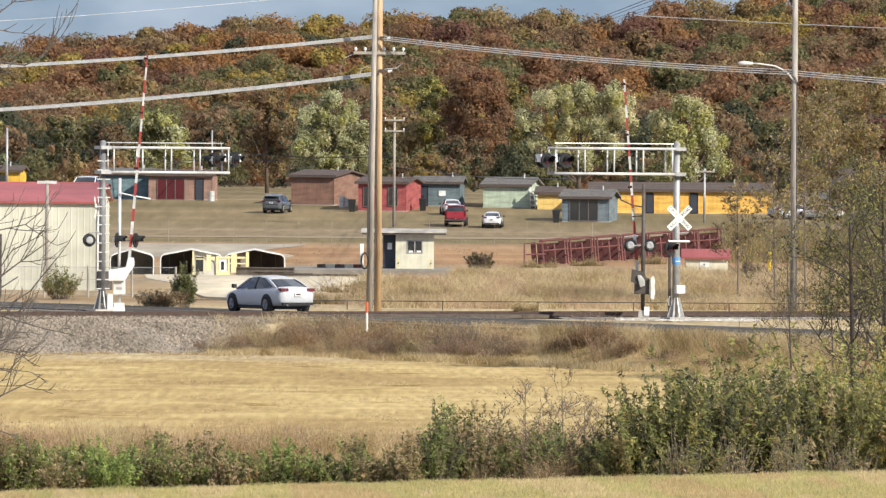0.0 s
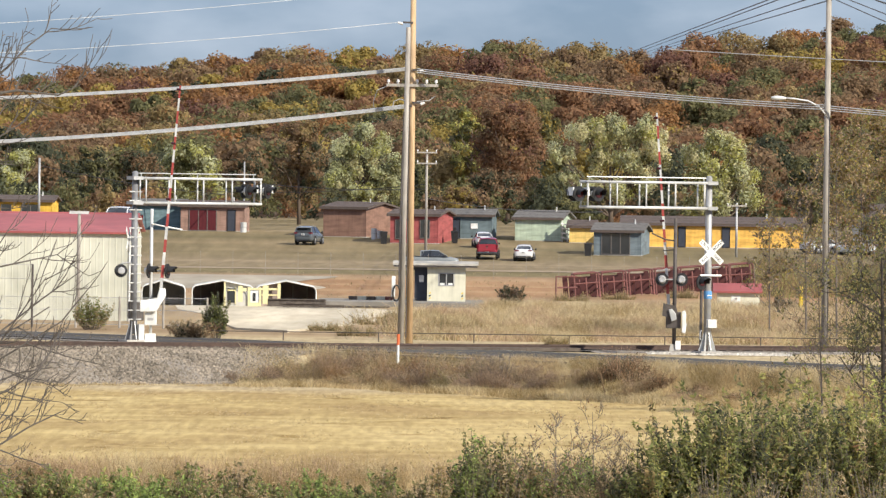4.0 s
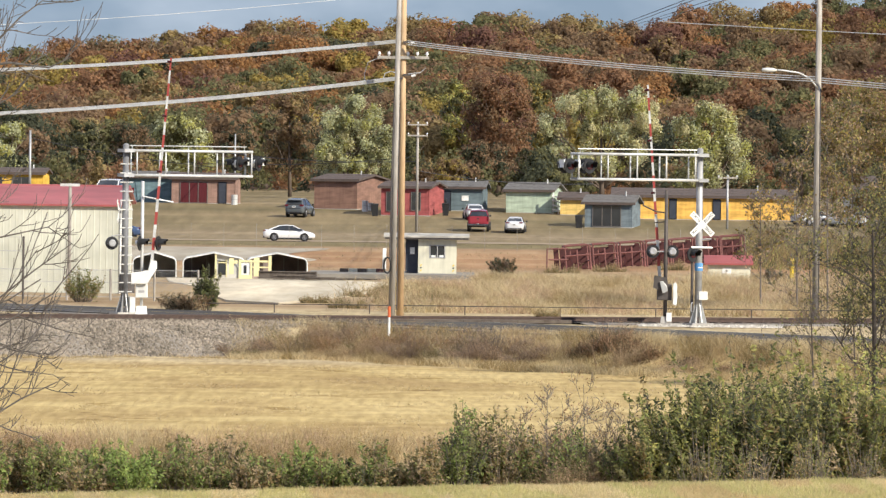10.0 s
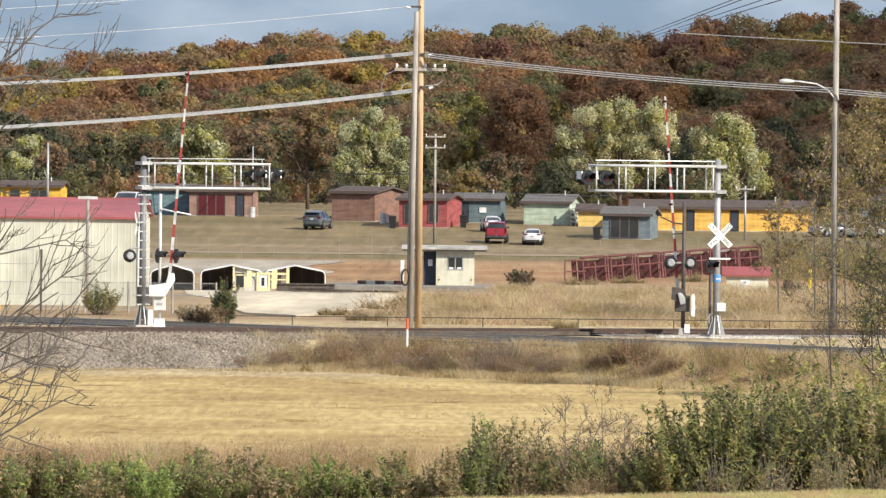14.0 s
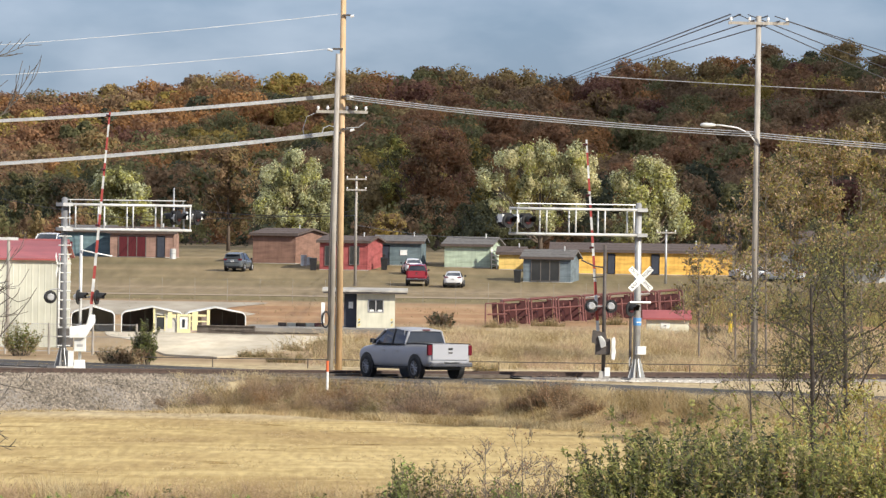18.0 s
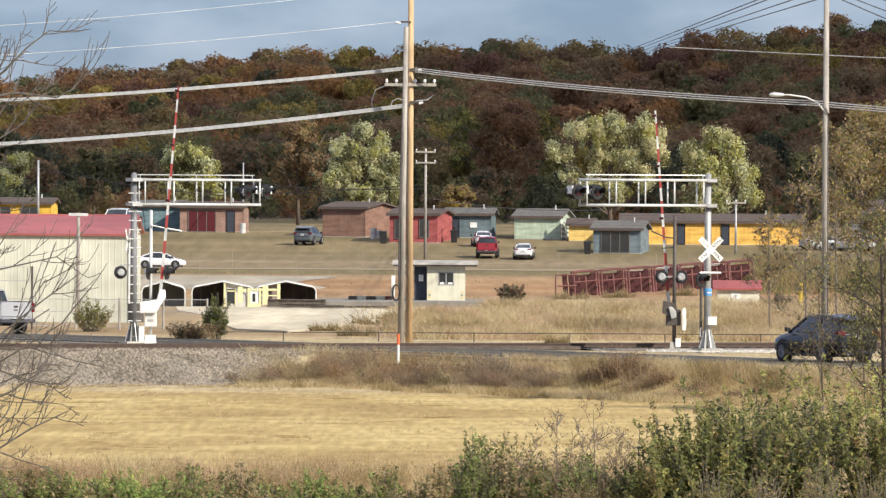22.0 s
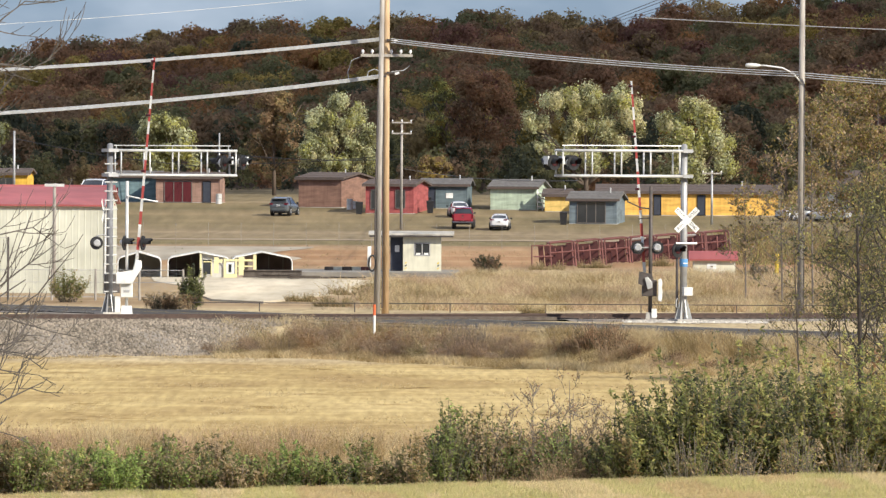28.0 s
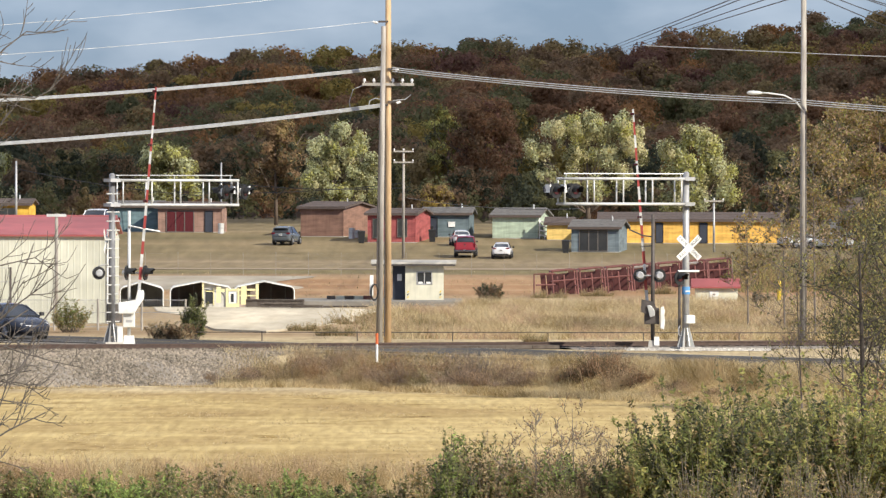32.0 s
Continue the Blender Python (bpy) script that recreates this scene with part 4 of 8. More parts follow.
# ---- houses and sheds ----
def opening(parent, x0, x1, z0, z1, y, kind="window", panes=2):
    """A window or door set in the front wall at y (front towards -y)."""
    t = 0.06
    w = part("window" if kind != "door" else "door", Geo().box(x0, x1, y - 0.02, y + 0.03, z0, z1), {"window": M_GLASS, "door": M_DARKDOOR, "curtain": M_CURTAIN}[kind], parent,
             {"window": "dark glazed window", "door": "dark door", "curtain": "window with dark red curtains"}[kind])
    fr = M_TRIM if kind == "door" else M_WINFRAME
    g = Geo()
    g.box(x0 - t, x1 + t, y - 0.05, y + 0.02, z1, z1 + t).box(x0 - t, x1 + t, y - 0.07, y + 0.02, z0 - t, z0)
    g.box(x0 - t, x0, y - 0.05, y + 0.02, z0, z1).box(x1, x1 + t, y - 0.05, y + 0.02, z0, z1)
    part("frame", g, fr, w)
    for k in range(1, panes):
        x = x0 + (x1 - x0) * k / panes
        part("mullion", Geo().box(x - 0.035, x + 0.035, y - 0.045, y + 0.01, z0, z1), fr, w)
    return w


M_WINFRAME = mat("window_frame", (0.16, 0.14, 0.13), (0.11, 0.1, 0.09), 4, 0.7)


def house(label, x, y, w, d, h, rise, colour, roof=None, yaw=0.0, openings=(), ridge="x", eave=0.3, name="house"):
    """A small one-storey cabin; front towards -y; rise: height of the ridge above the walls."""
    z = float(land(x, y)) - 0.05
    root = thing(name, label, "house", pose(x, y, z, 0, 0, yaw), "cabins on the rise")
    wall = mat("siding_" + label.split()[0], colour, tuple(c * 0.82 for c in colour), 1.4, 0.85, bump=0.15, coarse=0.4, stretch=(1, 1, 5), streak=0.18)
    for nm, g in (("wall", Geo().box(-w / 2, w / 2, 0, 0.12, 0, h)), ("wall", Geo().box(-w / 2, w / 2, d - 0.12, d, 0, h)),
                  ("wall", Geo().box(-w / 2, -w / 2 + 0.12, 0.12, d - 0.12, 0, h)), ("wall", Geo().box(w / 2 - 0.12, w / 2, 0.12, d - 0.12, 0, h))):
        part(nm, g, wall, root)
    # upright battens on the front and the gable end
    nb = max(1, int(w / 3.6))
    for k in range(nb + 1):
        part("batten", Geo().box(-w / 2 + k * w / nb - 0.03, -w / 2 + k * w / nb + 0.03, -0.02, 0, 0.02, h - 0.02), wall, root)
    nb = 1
    for k in range(nb + 1):
        part("batten", Geo().box(w / 2, w / 2 + 0.02, k * (d - 0.06) / nb, k * (d - 0.06) / nb + 0.06, 0.02, h - 0.02), wall, root)
    part("plinth", Geo().box(-w / 2 - 0.04, w / 2 + 0.04, -0.04, d + 0.04, -0.25, 0.1), M_CONCRETE, root, "grey block plinth")
    e = eave
    t = 0.14
    if ridge == "x":
        pr = [(-e, h - 0.02), (-e, h + t), (d / 2, h + rise + t), (d + e, h + t), (d + e, h - 0.02), (d / 2, h + rise - 0.02)]
        part("roof", Geo().prism(pr, -w / 2 - e, w / 2 + e), roof or M_SHINGLE, root, "low-pitched shingle roof")
        part("gable", Geo().prism([(0, h), (d, h), (d / 2, h + rise)], w / 2 - 0.1, w / 2 - 0.02), wall, root)
        part("gable", Geo().prism([(0, h), (d, h), (d / 2, h + rise)], -w / 2 + 0.02, -w / 2 + 0.1), wall, root)
        for j in range(3):
            f0, f1 = j / 3, (j + 1) / 3
            yy0, zz0 = -e + (d / 2 + e) * f0, h + t + rise * f0
            yy1, zz1 = -e + (d / 2 + e) * f1, h + t + rise * f1
            part("shingle_course", Geo().add([(-w / 2 - e, yy0 - 0.02, zz0 + 0.005), (w / 2 + e, yy0 - 0.02, zz0 + 0.005), (w / 2 + e, yy1, zz1 + 0.02), (-w / 2 - e, yy1, zz1 + 0.02),
                                              (-w / 2 - e, yy0 - 0.02, zz0 + 0.035), (w / 2 + e, yy0 - 0.02, zz0 + 0.035), (w / 2 + e, yy1, zz1 + 0.024), (-w / 2 - e, yy1, zz1 + 0.024)],
                                             [(0, 1, 2, 3), (4, 5, 6, 7), (0, 1, 5, 4), (1, 2, 6, 5), (2, 3, 7, 6), (3, 0, 4, 7)]), roof or M_SHINGLE, root)
    part("fascia", Geo().box(-w / 2 - e - 0.02, w / 2 + e + 0.02, -e - 0.03, -e, h - 0.06, h + t), M_SHINGLE, root, "dark eaves board")
    part("vent_pipe", Geo().tube((w * 0.3, d * 0.4, h + rise * 0.5), (w * 0.3, d * 0.4, h + rise + 0.45), 0.06, n=8), M_ALU, root)
    for o in openings:
        opening(root, *o[:4], -0.02, *o[4:])
    return root


house("brown board cabin with dark red curtained windows", -23.09, 891.2, 5.57, 6, 2.20, 0.40, (0.32, 0.20, 0.155), yaw=-3, openings=((-2.02, 0.31, 0.13, 1.89, "curtain", 3), (1.35, 1.98, 0.09, 1.89, "door", 1)))
house("teal board cabin behind a white building", -27.91, 897.7, 3.96, 6, 2.24, 0.43, (0.16, 0.24, 0.26), M_SHINGLE2, yaw=-3)
house("terracotta board cabin with a dark roof", -11.36, 882.2, 3.85, 9, 2.52, 0.46, (0.26, 0.15, 0.11), yaw=-17, openings=())
house("red board cabin with pale window", -5.25, 871.6, 4.12, 8, 2.44, 0.42, (0.38, 0.10, 0.095), yaw=-9, openings=((-1.59, -0.84, 0.47, 2.06, "window", 2), (0.56, 1.31, 0.56, 2.06, "window", 2)))
slate = house("slate blue board cabin with a white notice", -0.55, 881.9, 3.94, 6, 2.02, 0.50, (0.14, 0.185, 0.20), M_SHINGLE2, yaw=-4, openings=((-1.47, -0.83, 0.09, 1.74, "door", 1),))
part("notice", Geo().box(0.15, 0.75, -0.07, -0.03, 0.95, 1.40), M_WHITE, slate, "white notice board")
house("pale green board cabin with a side porch", 5.43, 879.7, 3.96, 7, 1.93, 0.64, (0.46, 0.55, 0.42), M_SHINGLE2, yaw=-9)
house("yellow board cabin beside a blue one", 9.18, 876.8, 2.04, 5, 1.39, 0.51, (0.78, 0.55, 0.18), yaw=-3)
house("blue grey board cabin with wide dark windows", 11.99, 854.6, 3.98, 5, 2.04, 0.63, (0.175, 0.215, 0.235), M_SHINGLE2, yaw=-9, openings=((-1.31, 1.02, 0.19, 1.89, "window", 3),))
house("long yellow board building with dark doors", 20.37, 870.9, 15.39, 8, 1.97, 0.61, (0.80, 0.47, 0.11), yaw=-1.5, openings=((-2.91, -2.35, 0.14, 1.78, "door", 1), (0.84, 1.45, 0.14, 1.78, "door", 1), (-6.19, -5.54, 0.14, 1.78, "door", 1)))
house("yellow cabin with white framed windows", -40.3, 901.6, 5.32, 6, 2.41, 0.42, (0.74, 0.45, 0.07), yaw=-3, openings=((-1.83, -1.00, 0.75, 2.08, "window", 1), (0.00, 1.50, 0.75, 2.08, "window", 2)))
# porch and clutter at the cabins
porch = thing("porch", "white and green slatted porch of the pale green cabin", "porch", pose(7.88, 878.7, float(land(8, 876)) - 0.05))
for k in range(3):
    part("post", Geo().box(-0.4 + k * 0.45, -0.32 + k * 0.45, -0.3, -0.22, 0, 2.0 - 0.3 * k), M_WHITE, porch)
for k in range(4):
    part("rail", Geo().add([(-0.45, -0.31, 0.5 + k * 0.4), (0.6, -0.31, 0.3 + k * 0.35), (0.6, -0.31, 0.42 + k * 0.35), (-0.45, -0.31, 0.62 + k * 0.4), (-0.45, -0.27, 0.5 + k * 0.4), (0.6, -0.27, 0.3 + k * 0.35), (0.6, -0.27, 0.42 + k * 0.35), (-0.45, -0.27, 0.62 + k * 0.4)],
                           [(0, 1, 2, 3), (4, 5, 6, 7), (0, 1, 5, 4), (1, 2, 6, 5), (2, 3, 7, 6), (3, 0, 4, 7)]), M_WHITE, porch)


def dustbin(x, y, h=1.1):
    b = thing("dustbin", "black wheeled dustbin beside a cabin", "dustbin", pose(x, y, float(land(x, y)) - 0.02), "dustbins")
    part("bin_body", Geo().loft([[(-a, -a, z), (a, -a, z), (a, a, z), (-a, a, z)] for a, z in ((0.24, 0.0), (0.32, h * 0.9))]), M_BLACK, b)
    part("lid", Geo().box(-0.34, 0.34, -0.36, 0.36, h * 0.9, h, taper=0.04), M_BLACK, b)


for x, y in ((-7.84, 870.4), (-1.77, 873.2), (9.49, 853.5), (-2.02, 880.3)):
    dustbin(x, y)

for x, y, h in ((-8.75, 879, 0.95), (-8.35, 880.5, 0.7), (-20.3, 888.5, 0.9)):
    drum = thing("drum", "pale drum standing beside a cabin", "drum", pose(x, y, float(land(x, y)) - 0.02), "drums")
    part("barrel", Geo().tube((0, 0, 0), (0, 0, h), 0.27, n=14), M_ALU, drum)
    part("hoop", Geo().tube((0, 0, h * 0.5), (0, 0, h * 0.56), 0.285, n=14), M_STEEL, drum)

# white sheet-metal building with a red roof
shed = thing("metal_building", "cream sheet-metal building with a red metal roof", "building", pose(-34.0, 470, 0))
W2 = 18.0
for k in range(40):
    x0 = -W2 + k * 0.9
    pts = []
    for j in range(3):
        pts += [(x0 + j * 0.3, 0.0), (x0 + j * 0.3 + 0.22, 0.0), (x0 + j * 0.3 + 0.24, -0.008), (x0 + j * 0.3 + 0.28, -0.008)]
    pts.append((x0 + 0.9, 0.0))
    g = Geo()
    g.loft([[(p[0], p[1], z) for p in pts] + [(x0 + 0.9, 0.1, z), (x0, 0.1, z)] for z in (0, 4.06)])
    part("wall_panel", g, M_METALWALL, shed)
part("end_wall", Geo().prism([(0.1, 0), (16, 0), (16, 4.06), (8, 4.86), (0.1, 4.06)], W2 - 0.12, W2), M_METALWALL, shed)
part("back_wall", Geo().box(-W2, W2, 16, 16.1, 0, 4.06), M_METALWALL, shed)
part("end_wall", Geo().prism([(0.1, 0), (16, 0), (16, 4.06), (8, 4.86), (0.1, 4.06)], -W2, -W2 + 0.12), M_METALWALL, shed)
part("corner_trim", Geo().box(W2 - 0.02, W2 + 0.05, -0.06, 0.1, 0, 4.06), M_WHITE, shed)
for k in range(40):
    x0 = -W2 - 0.2 + k * 0.91
    for a, b in (((-0.12, 4.05), (8, 4.87)), ((16.12, 4.05), (8, 4.87))):
        part("roof_sheet", Geo().add([(x0, a[0], a[1]), (x0 + 0.908, a[0], a[1]), (x0 + 0.908, b[0], b[1]), (x0, b[0], b[1]), (x0, a[0], a[1] + 0.06), (x0 + 0.908, a[0], a[1] + 0.06), (x0 + 0.908, b[0], b[1] + 0.06), (x0, b[0], b[1] + 0.06)],
                                     [(0, 1, 2, 3), (4, 5, 6, 7), (0, 1, 5, 4), (1, 2, 6, 5), (2, 3, 7, 6), (3, 0, 4, 7)]).box(x0 + 0.86, x0 + 0.91, min(a[0], 8), min(a[0], 8) + 0.01, 4.03, 4.11), M_REDROOF, shed)
part("gutter", Geo().box(-W2 - 0.2, W2 + 0.2, -0.19, -0.12, 4.02, 4.11), M_REDROOF, shed, "red gutter")
part("ridge_cap", Geo().prism([(7.8, 4.90), (8.2, 4.90), (8.0, 4.99)], -W2 - 0.2, W2 + 0.2), M_REDROOF, shed)
# little red-roofed kiosk by the fence, far left
kiosk = thing("kiosk", "small cream kiosk with a red roof by the fence", "kiosk", pose(-23.6, 456, 0))
part("wall", Geo().box(-1.2, 1.2, 0, 2, 0, 2.2), M_METALWALL, kiosk)
part("window", Geo().box(-0.7, 0.75, -0.03, 0, 0.95, 1.85), M_DARKDOOR, kiosk, "dark grey window")
part("sill", Geo().box(-0.8, 0.85, -0.1, 0, 0.88, 0.945), M_STEEL, kiosk)
part("roof", Geo().prism([(-0.3, 2.2), (2.3, 2.2), (2.3, 2.35), (1, 2.75), (-0.3, 2.35)], -1.5, 1.5), M_REDROOF, kiosk)

# fence before the building
fence = thing("fence", "dark post and wire fence before the white building", "fence", pose(-21.5, 452, 0))
for k in range(9):
    x = -6 + k * 1.95
    hgt = 2.75 if k < 5 else 1.35
    part("post", Geo().tube((x, 0, -0.1), (x, 0, hgt), 0.05, n=8), M_DARKSTEEL if hgt > 2 else M_GREYPOLE, fence)
for z, x0, x1 in ((1.3, -6, 9.6), (0.75, -6, 9.6), (0.1, -6, 9.6), (2.72, -6, 1.8), (2.1, -6, 1.8)):
    part("rail", Geo().tube((x0, 0, z), (x1, 0, z), 0.015, n=6), M_STEEL, fence)
g = Geo()
for k in range(160):
    x = -6 + k * 0.1
    if x > 8.4:
        break
    g.tube((x, 0, 0.1), (min(x + 1.2, 9.6), 0, 1.3), 0.003, n=3).tube((min(x + 1.2, 9.6), 0.01, 0.1), (x, 0.01, 1.3), 0.003, n=3)
tagged(part("wire_mesh", g, M_STEEL, fence, "grey chain-link mesh"), kind="stuff")
small = pole("slim pale pole with a short crossbar before the building", (-18.2, 466, 0), 5.1, 0.10, M_GREYPOLE)
part("crossbar", Geo().box(-0.45, 0.45, -0.1, -0.03, 4.95, 5.08), M_ALU, small)
for x, y, h, r, arms, lbl in ((-4.1, 843, 9.2, 0.13, 2, "slim utility pole with crossarms behind the lot"), (-38.67, 898.4, 6.3, 0.13, 0, "slim pole beside the yellow cabin"), (-20.41, 893.9, 6.2, 0.09, 0, "slim pole behind the brown cabin"),
                              (22.01, 855.3, 4.6, 0.11, 1, "short pole before the long yellow building"), (32.43, 871.6, 2.7, 0.09, 0, "short pole beyond the long yellow building")):
    p = pole(lbl, (x, y, float(land(x, y)) - 0.05), h, r, M_GREYPOLE if arms == 2 else M_STEEL)
    for k in range(arms):
        crossarm(p, h - 0.25 - 0.9 * k, 0.85, 10, 3)
for y0, y1, z0, z1 in ((843, 878, 5.2, 4.2), (843, 893, 6.0, 6.6)):
    wire("service_wire", "thin dark service wire to the cabins", ((-4.1, y0, z0), (11 if y1 == 878 else -22, y1, z1)), 0.03, M_DARKWIRE, 0.4)
wire("service_wire", "thin dark service wire to the cabins", ((-39, 905, 7.6), (-22, 892, 5.2)), 0.03, M_DARKWIRE, 0.3)
wire("service_wire", "thin dark service wire to the cabins", ((-4.1, 843, 6.4), (-24, 870, 5.6)), 0.025, M_DARKWIRE, 0.4)

# guard hut on a low slab
solo("concrete_slab", Geo().box(-8.6, 0.5, 550, 565, -0.4, 0.08), mat("old_slab", (0.27, 0.25, 0.215), (0.19, 0.175, 0.15), 1.2, 0.95, coarse=0.2), "long grey concrete slab under the hut", "slab")
hut = thing("guard_hut", "cream guard hut with a flat overhanging roof", "hut", pose(-1.55, 557, 0.08))
part("front_wall", Geo().box(-1.05, -0.42, 0, 0.12, 0, 2.05).box(0.42, 1.05, 0, 0.12, 0, 2.05).box(-0.42, 0.42, 0, 0.12, 0, 0.95).box(-0.42, 0.42, 0, 0.12, 1.7, 2.05), M_HUT, hut)
part("side_wall", Geo().box(0.93, 1.05, 0.12, 2.6, 0, 2.05), M_HUT, hut)
part("side_wall", Geo().box(-1.05, -0.93, 0.12, 2.6, 0, 2.05), M_HUT, hut)
part("back_wall", Geo().box(-0.93, 0.93, 2.48, 2.6, 0, 2.05), M_HUT, hut)
part("dark_bay", Geo().box(-1.75, -1.06, 0.5, 2.6, 0, 2.05), M_DARKDOOR, hut, "dark blue door bay")
part("notice", Geo().box(-1.5, -1.25, 0.47, 0.5, 1.15, 1.55), M_WHITE, hut, "white paper notice")
part("roof", Geo().prism([(-0.45, 2.16), (-0.45, 2.27), (3.1, 2.40), (3.1, 2.2)], -2.95, 1.75), mat("roof_edge", (0.50, 0.47, 0.41), (0.34, 0.32, 0.28), 2, 0.8, coarse=0.3), hut, "flat pale roof slab")
part("soffit", Geo().box(-2.9, 1.7, -0.4, 3.0, 2.05, 2.155), M_DARKSTEEL, hut)
w = part("window", Geo().box(-0.40, 0.40, 0.03, 0.07, 0.97, 1.68), M_GLASS, hut, "dark sliding window")
part("frame", Geo().box(-0.42, 0.42, -0.02, 0.09, 0.93, 0.99).box(-0.42, 0.42, -0.02, 0.09, 1.66, 1.72).box(-0.44, -0.38, -0.02, 0.09, 0.93, 1.72).box(0.38, 0.44, -0.02, 0.09, 0.93, 1.72).box(-0.03, 0.03, -0.01, 0.09, 0.99, 1.66), M_STEEL, w)
part("paper", Geo().box(-0.34, -0.1, -0.004, 0.028, 0.99, 1.1), M_WHITE, w)
part("paper", Geo().box(0.1, 0.34, -0.004, 0.028, 0.99, 1.1), M_WHITE, w)
for sx in (-0.95, 0.83):
    for k in range(3):
        part("hazard_stripe", Geo().prism([(sx, 0.1 + k * 0.16), (sx + 0.1, 0.17 + k * 0.16), (sx + 0.1, 0.25 + k * 0.16), (sx, 0.18 + k * 0.16)], -0.006, 0.0, "y"), M_YELLOW if k % 2 == 0 else M_BLACK, hut)
for c in hut.children_recursive:
    c.data.transform(Matrix.Diagonal((1, 1, 0.91, 1)))
for k in range(5):
    solo("timber_block", Geo().box(-0.23, 0.23, -0.2, 0.2, 0, 0.2), (M_TIE, M_HUT, M_TIE, M_HUT, M_PIPE)[k], "low timber block lying on the slab", "block", "blocks on the slab", m=pose(-6.7 + k * 0.5, 559, 0.08, 0, 0, 5 * k))

# low white-framed shelters
M_SHEET = mat("grey_sheet", (0.58, 0.57, 0.53), (0.47, 0.46, 0.42), 2, 0.6)
# brown sheet, darker than M_SHEET: the shelters' inner shade is put into its colour
M_INSHADE = mat("dim_brown_sheet", (0.36, 0.29, 0.26), (0.25, 0.21, 0.19), 2, 0.9, coarse=0.3)
M_YELLOWPALE = mat("pale_yellow_paint", (0.72, 0.66, 0.36), (0.62, 0.56, 0.32), 3, 0.6)


def shelter(label, x, y, w, h, d, back):
    s = thing("shelter", label, "shelter", pose(x, y, 0.0, 0, 0, 1.5), "white-framed shelters")
    prof = [(-w / 2, 0), (-w / 2, h * 0.62), (-w / 2 + 0.05, h * 0.72), (-w / 2 + 0.16, h * 0.79), (0, h), (w / 2 - 0.16, h * 0.79), (w / 2 - 0.05, h * 0.72), (w / 2, h * 0.62), (w / 2, 0)]
    for yy in (0.0, d * 0.5, d):
        part("arch_frame", Geo().line([(p[0], yy, p[1]) for p in prof], 0.028, 8), M_WHITE, s, "white tubular frame")
    part("roof_sheet", Geo().loft([[(p[0], yy, p[1] + 0.045) for p in prof] + [(p[0] * 0.985, yy, p[1] + 0.03) for p in prof[::-1]] for yy in (0.06, d + 0.1)]), M_SHEET, s, "grey sheet cover")
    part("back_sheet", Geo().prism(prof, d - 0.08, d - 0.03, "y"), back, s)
    for k in range(4):
        px = -w * 0.36 + w * 0.24 * k
        part("inner_post", Geo().tube((px, d - 0.15, 0), (px, d - 0.15, h * 0.8), 0.02, n=6), M_SHEET, s)
    return s


shelter("low white-framed shelter with grey sheet sides", -16.25, 530, 2.25, 1.30, 4, M_SHEET)
middle = shelter("low white-framed shelter, dark inside, half closed by pale sheets", -13.15, 530, 3.2, 1.32, 4, M_INSHADE)
far_one = shelter("low white-framed shelter with a dark inside", -9.87, 532, 3.14, 1.32, 4, M_INSHADE)
# the closed half of the middle shelter, with a pale window
part("half_wall", Geo().prism([(0.10, 0), (1.58, 0), (1.58, 0.80), (1.44, 1.0), (0.10, 1.27)], 0.32, 0.36, "y"), M_SHEET, middle, "pale grey end sheet")
part("end_post", Geo().box(0.06, 0.16, 0.02, 0.1, 0, 1.27), M_YELLOWPALE, middle, "pale yellow post")
part("dark_window", Geo().box(0.24, 0.66, 0.30, 0.32, 0.18, 0.92), M_GLASS, middle, "dark window in the end sheet")
part("window_bar", Geo().box(0.24, 0.66, 0.27, 0.30, 0.80, 0.86).box(0.64, 0.70, 0.27, 0.30, 0.1, 0.98), M_YELLOWPALE, middle)
part("half_wall", Geo().prism([(-1.55, 0), (-0.42, 0), (-0.42, 1.16), (-1.40, 1.0), (-1.55, 0.80)], 0.5, 0.54, "y"), M_INSHADE, far_one, "brown end sheet with the inside's shade in its colour")
part("end_post", Geo().box(-0.46, -0.30, 0.02, 0.12, 0, 1.2), M_YELLOWPALE, far_one, "pale yellow post")
part("top_bar", Geo().box(-1.45, -0.4, 0.05, 0.12, 0.84, 0.95), M_YELLOWPALE, far_one, "pale yellow bar")
part("low_bar", Geo().box(-1.3, -0.4, 0.05, 0.12, 0.55, 0.62), M_YELLOWPALE, far_one, "pale yellow bar")
fr = thing("yellow_frame", "pale yellow steel frame with a white door between shelters", "frame", pose(-11.45, 528.5, 0))
for x0, x1, z0, z1 in ((-0.86, -0.62, 0.25, 1.08), (-0.62, -0.42, 0.80, 0.98), (-0.36, -0.24, 0.0, 1.02), (0.24, 0.34, 0.0, 1.02), (-0.24, 0.24, 0.88, 0.98), (-0.24, 0.24, 0.0, 0.22), (0.42, 0.72, 0.15, 1.12)):
    part("frame_bar", Geo().box(x0, x1, 0, 0.1, z0, z1), M_YELLOWPALE, fr)
part("white_panel", Geo().box(-0.22, 0.22, 0.05, 0.09, 0.22, 0.88), M_WHITE, fr, "white door panel")
part("dark_pane", Geo().box(-0.10, 0.05, 0.03, 0.05, 0.3, 0.72), M_GLASS, fr, "dark glazed pane")
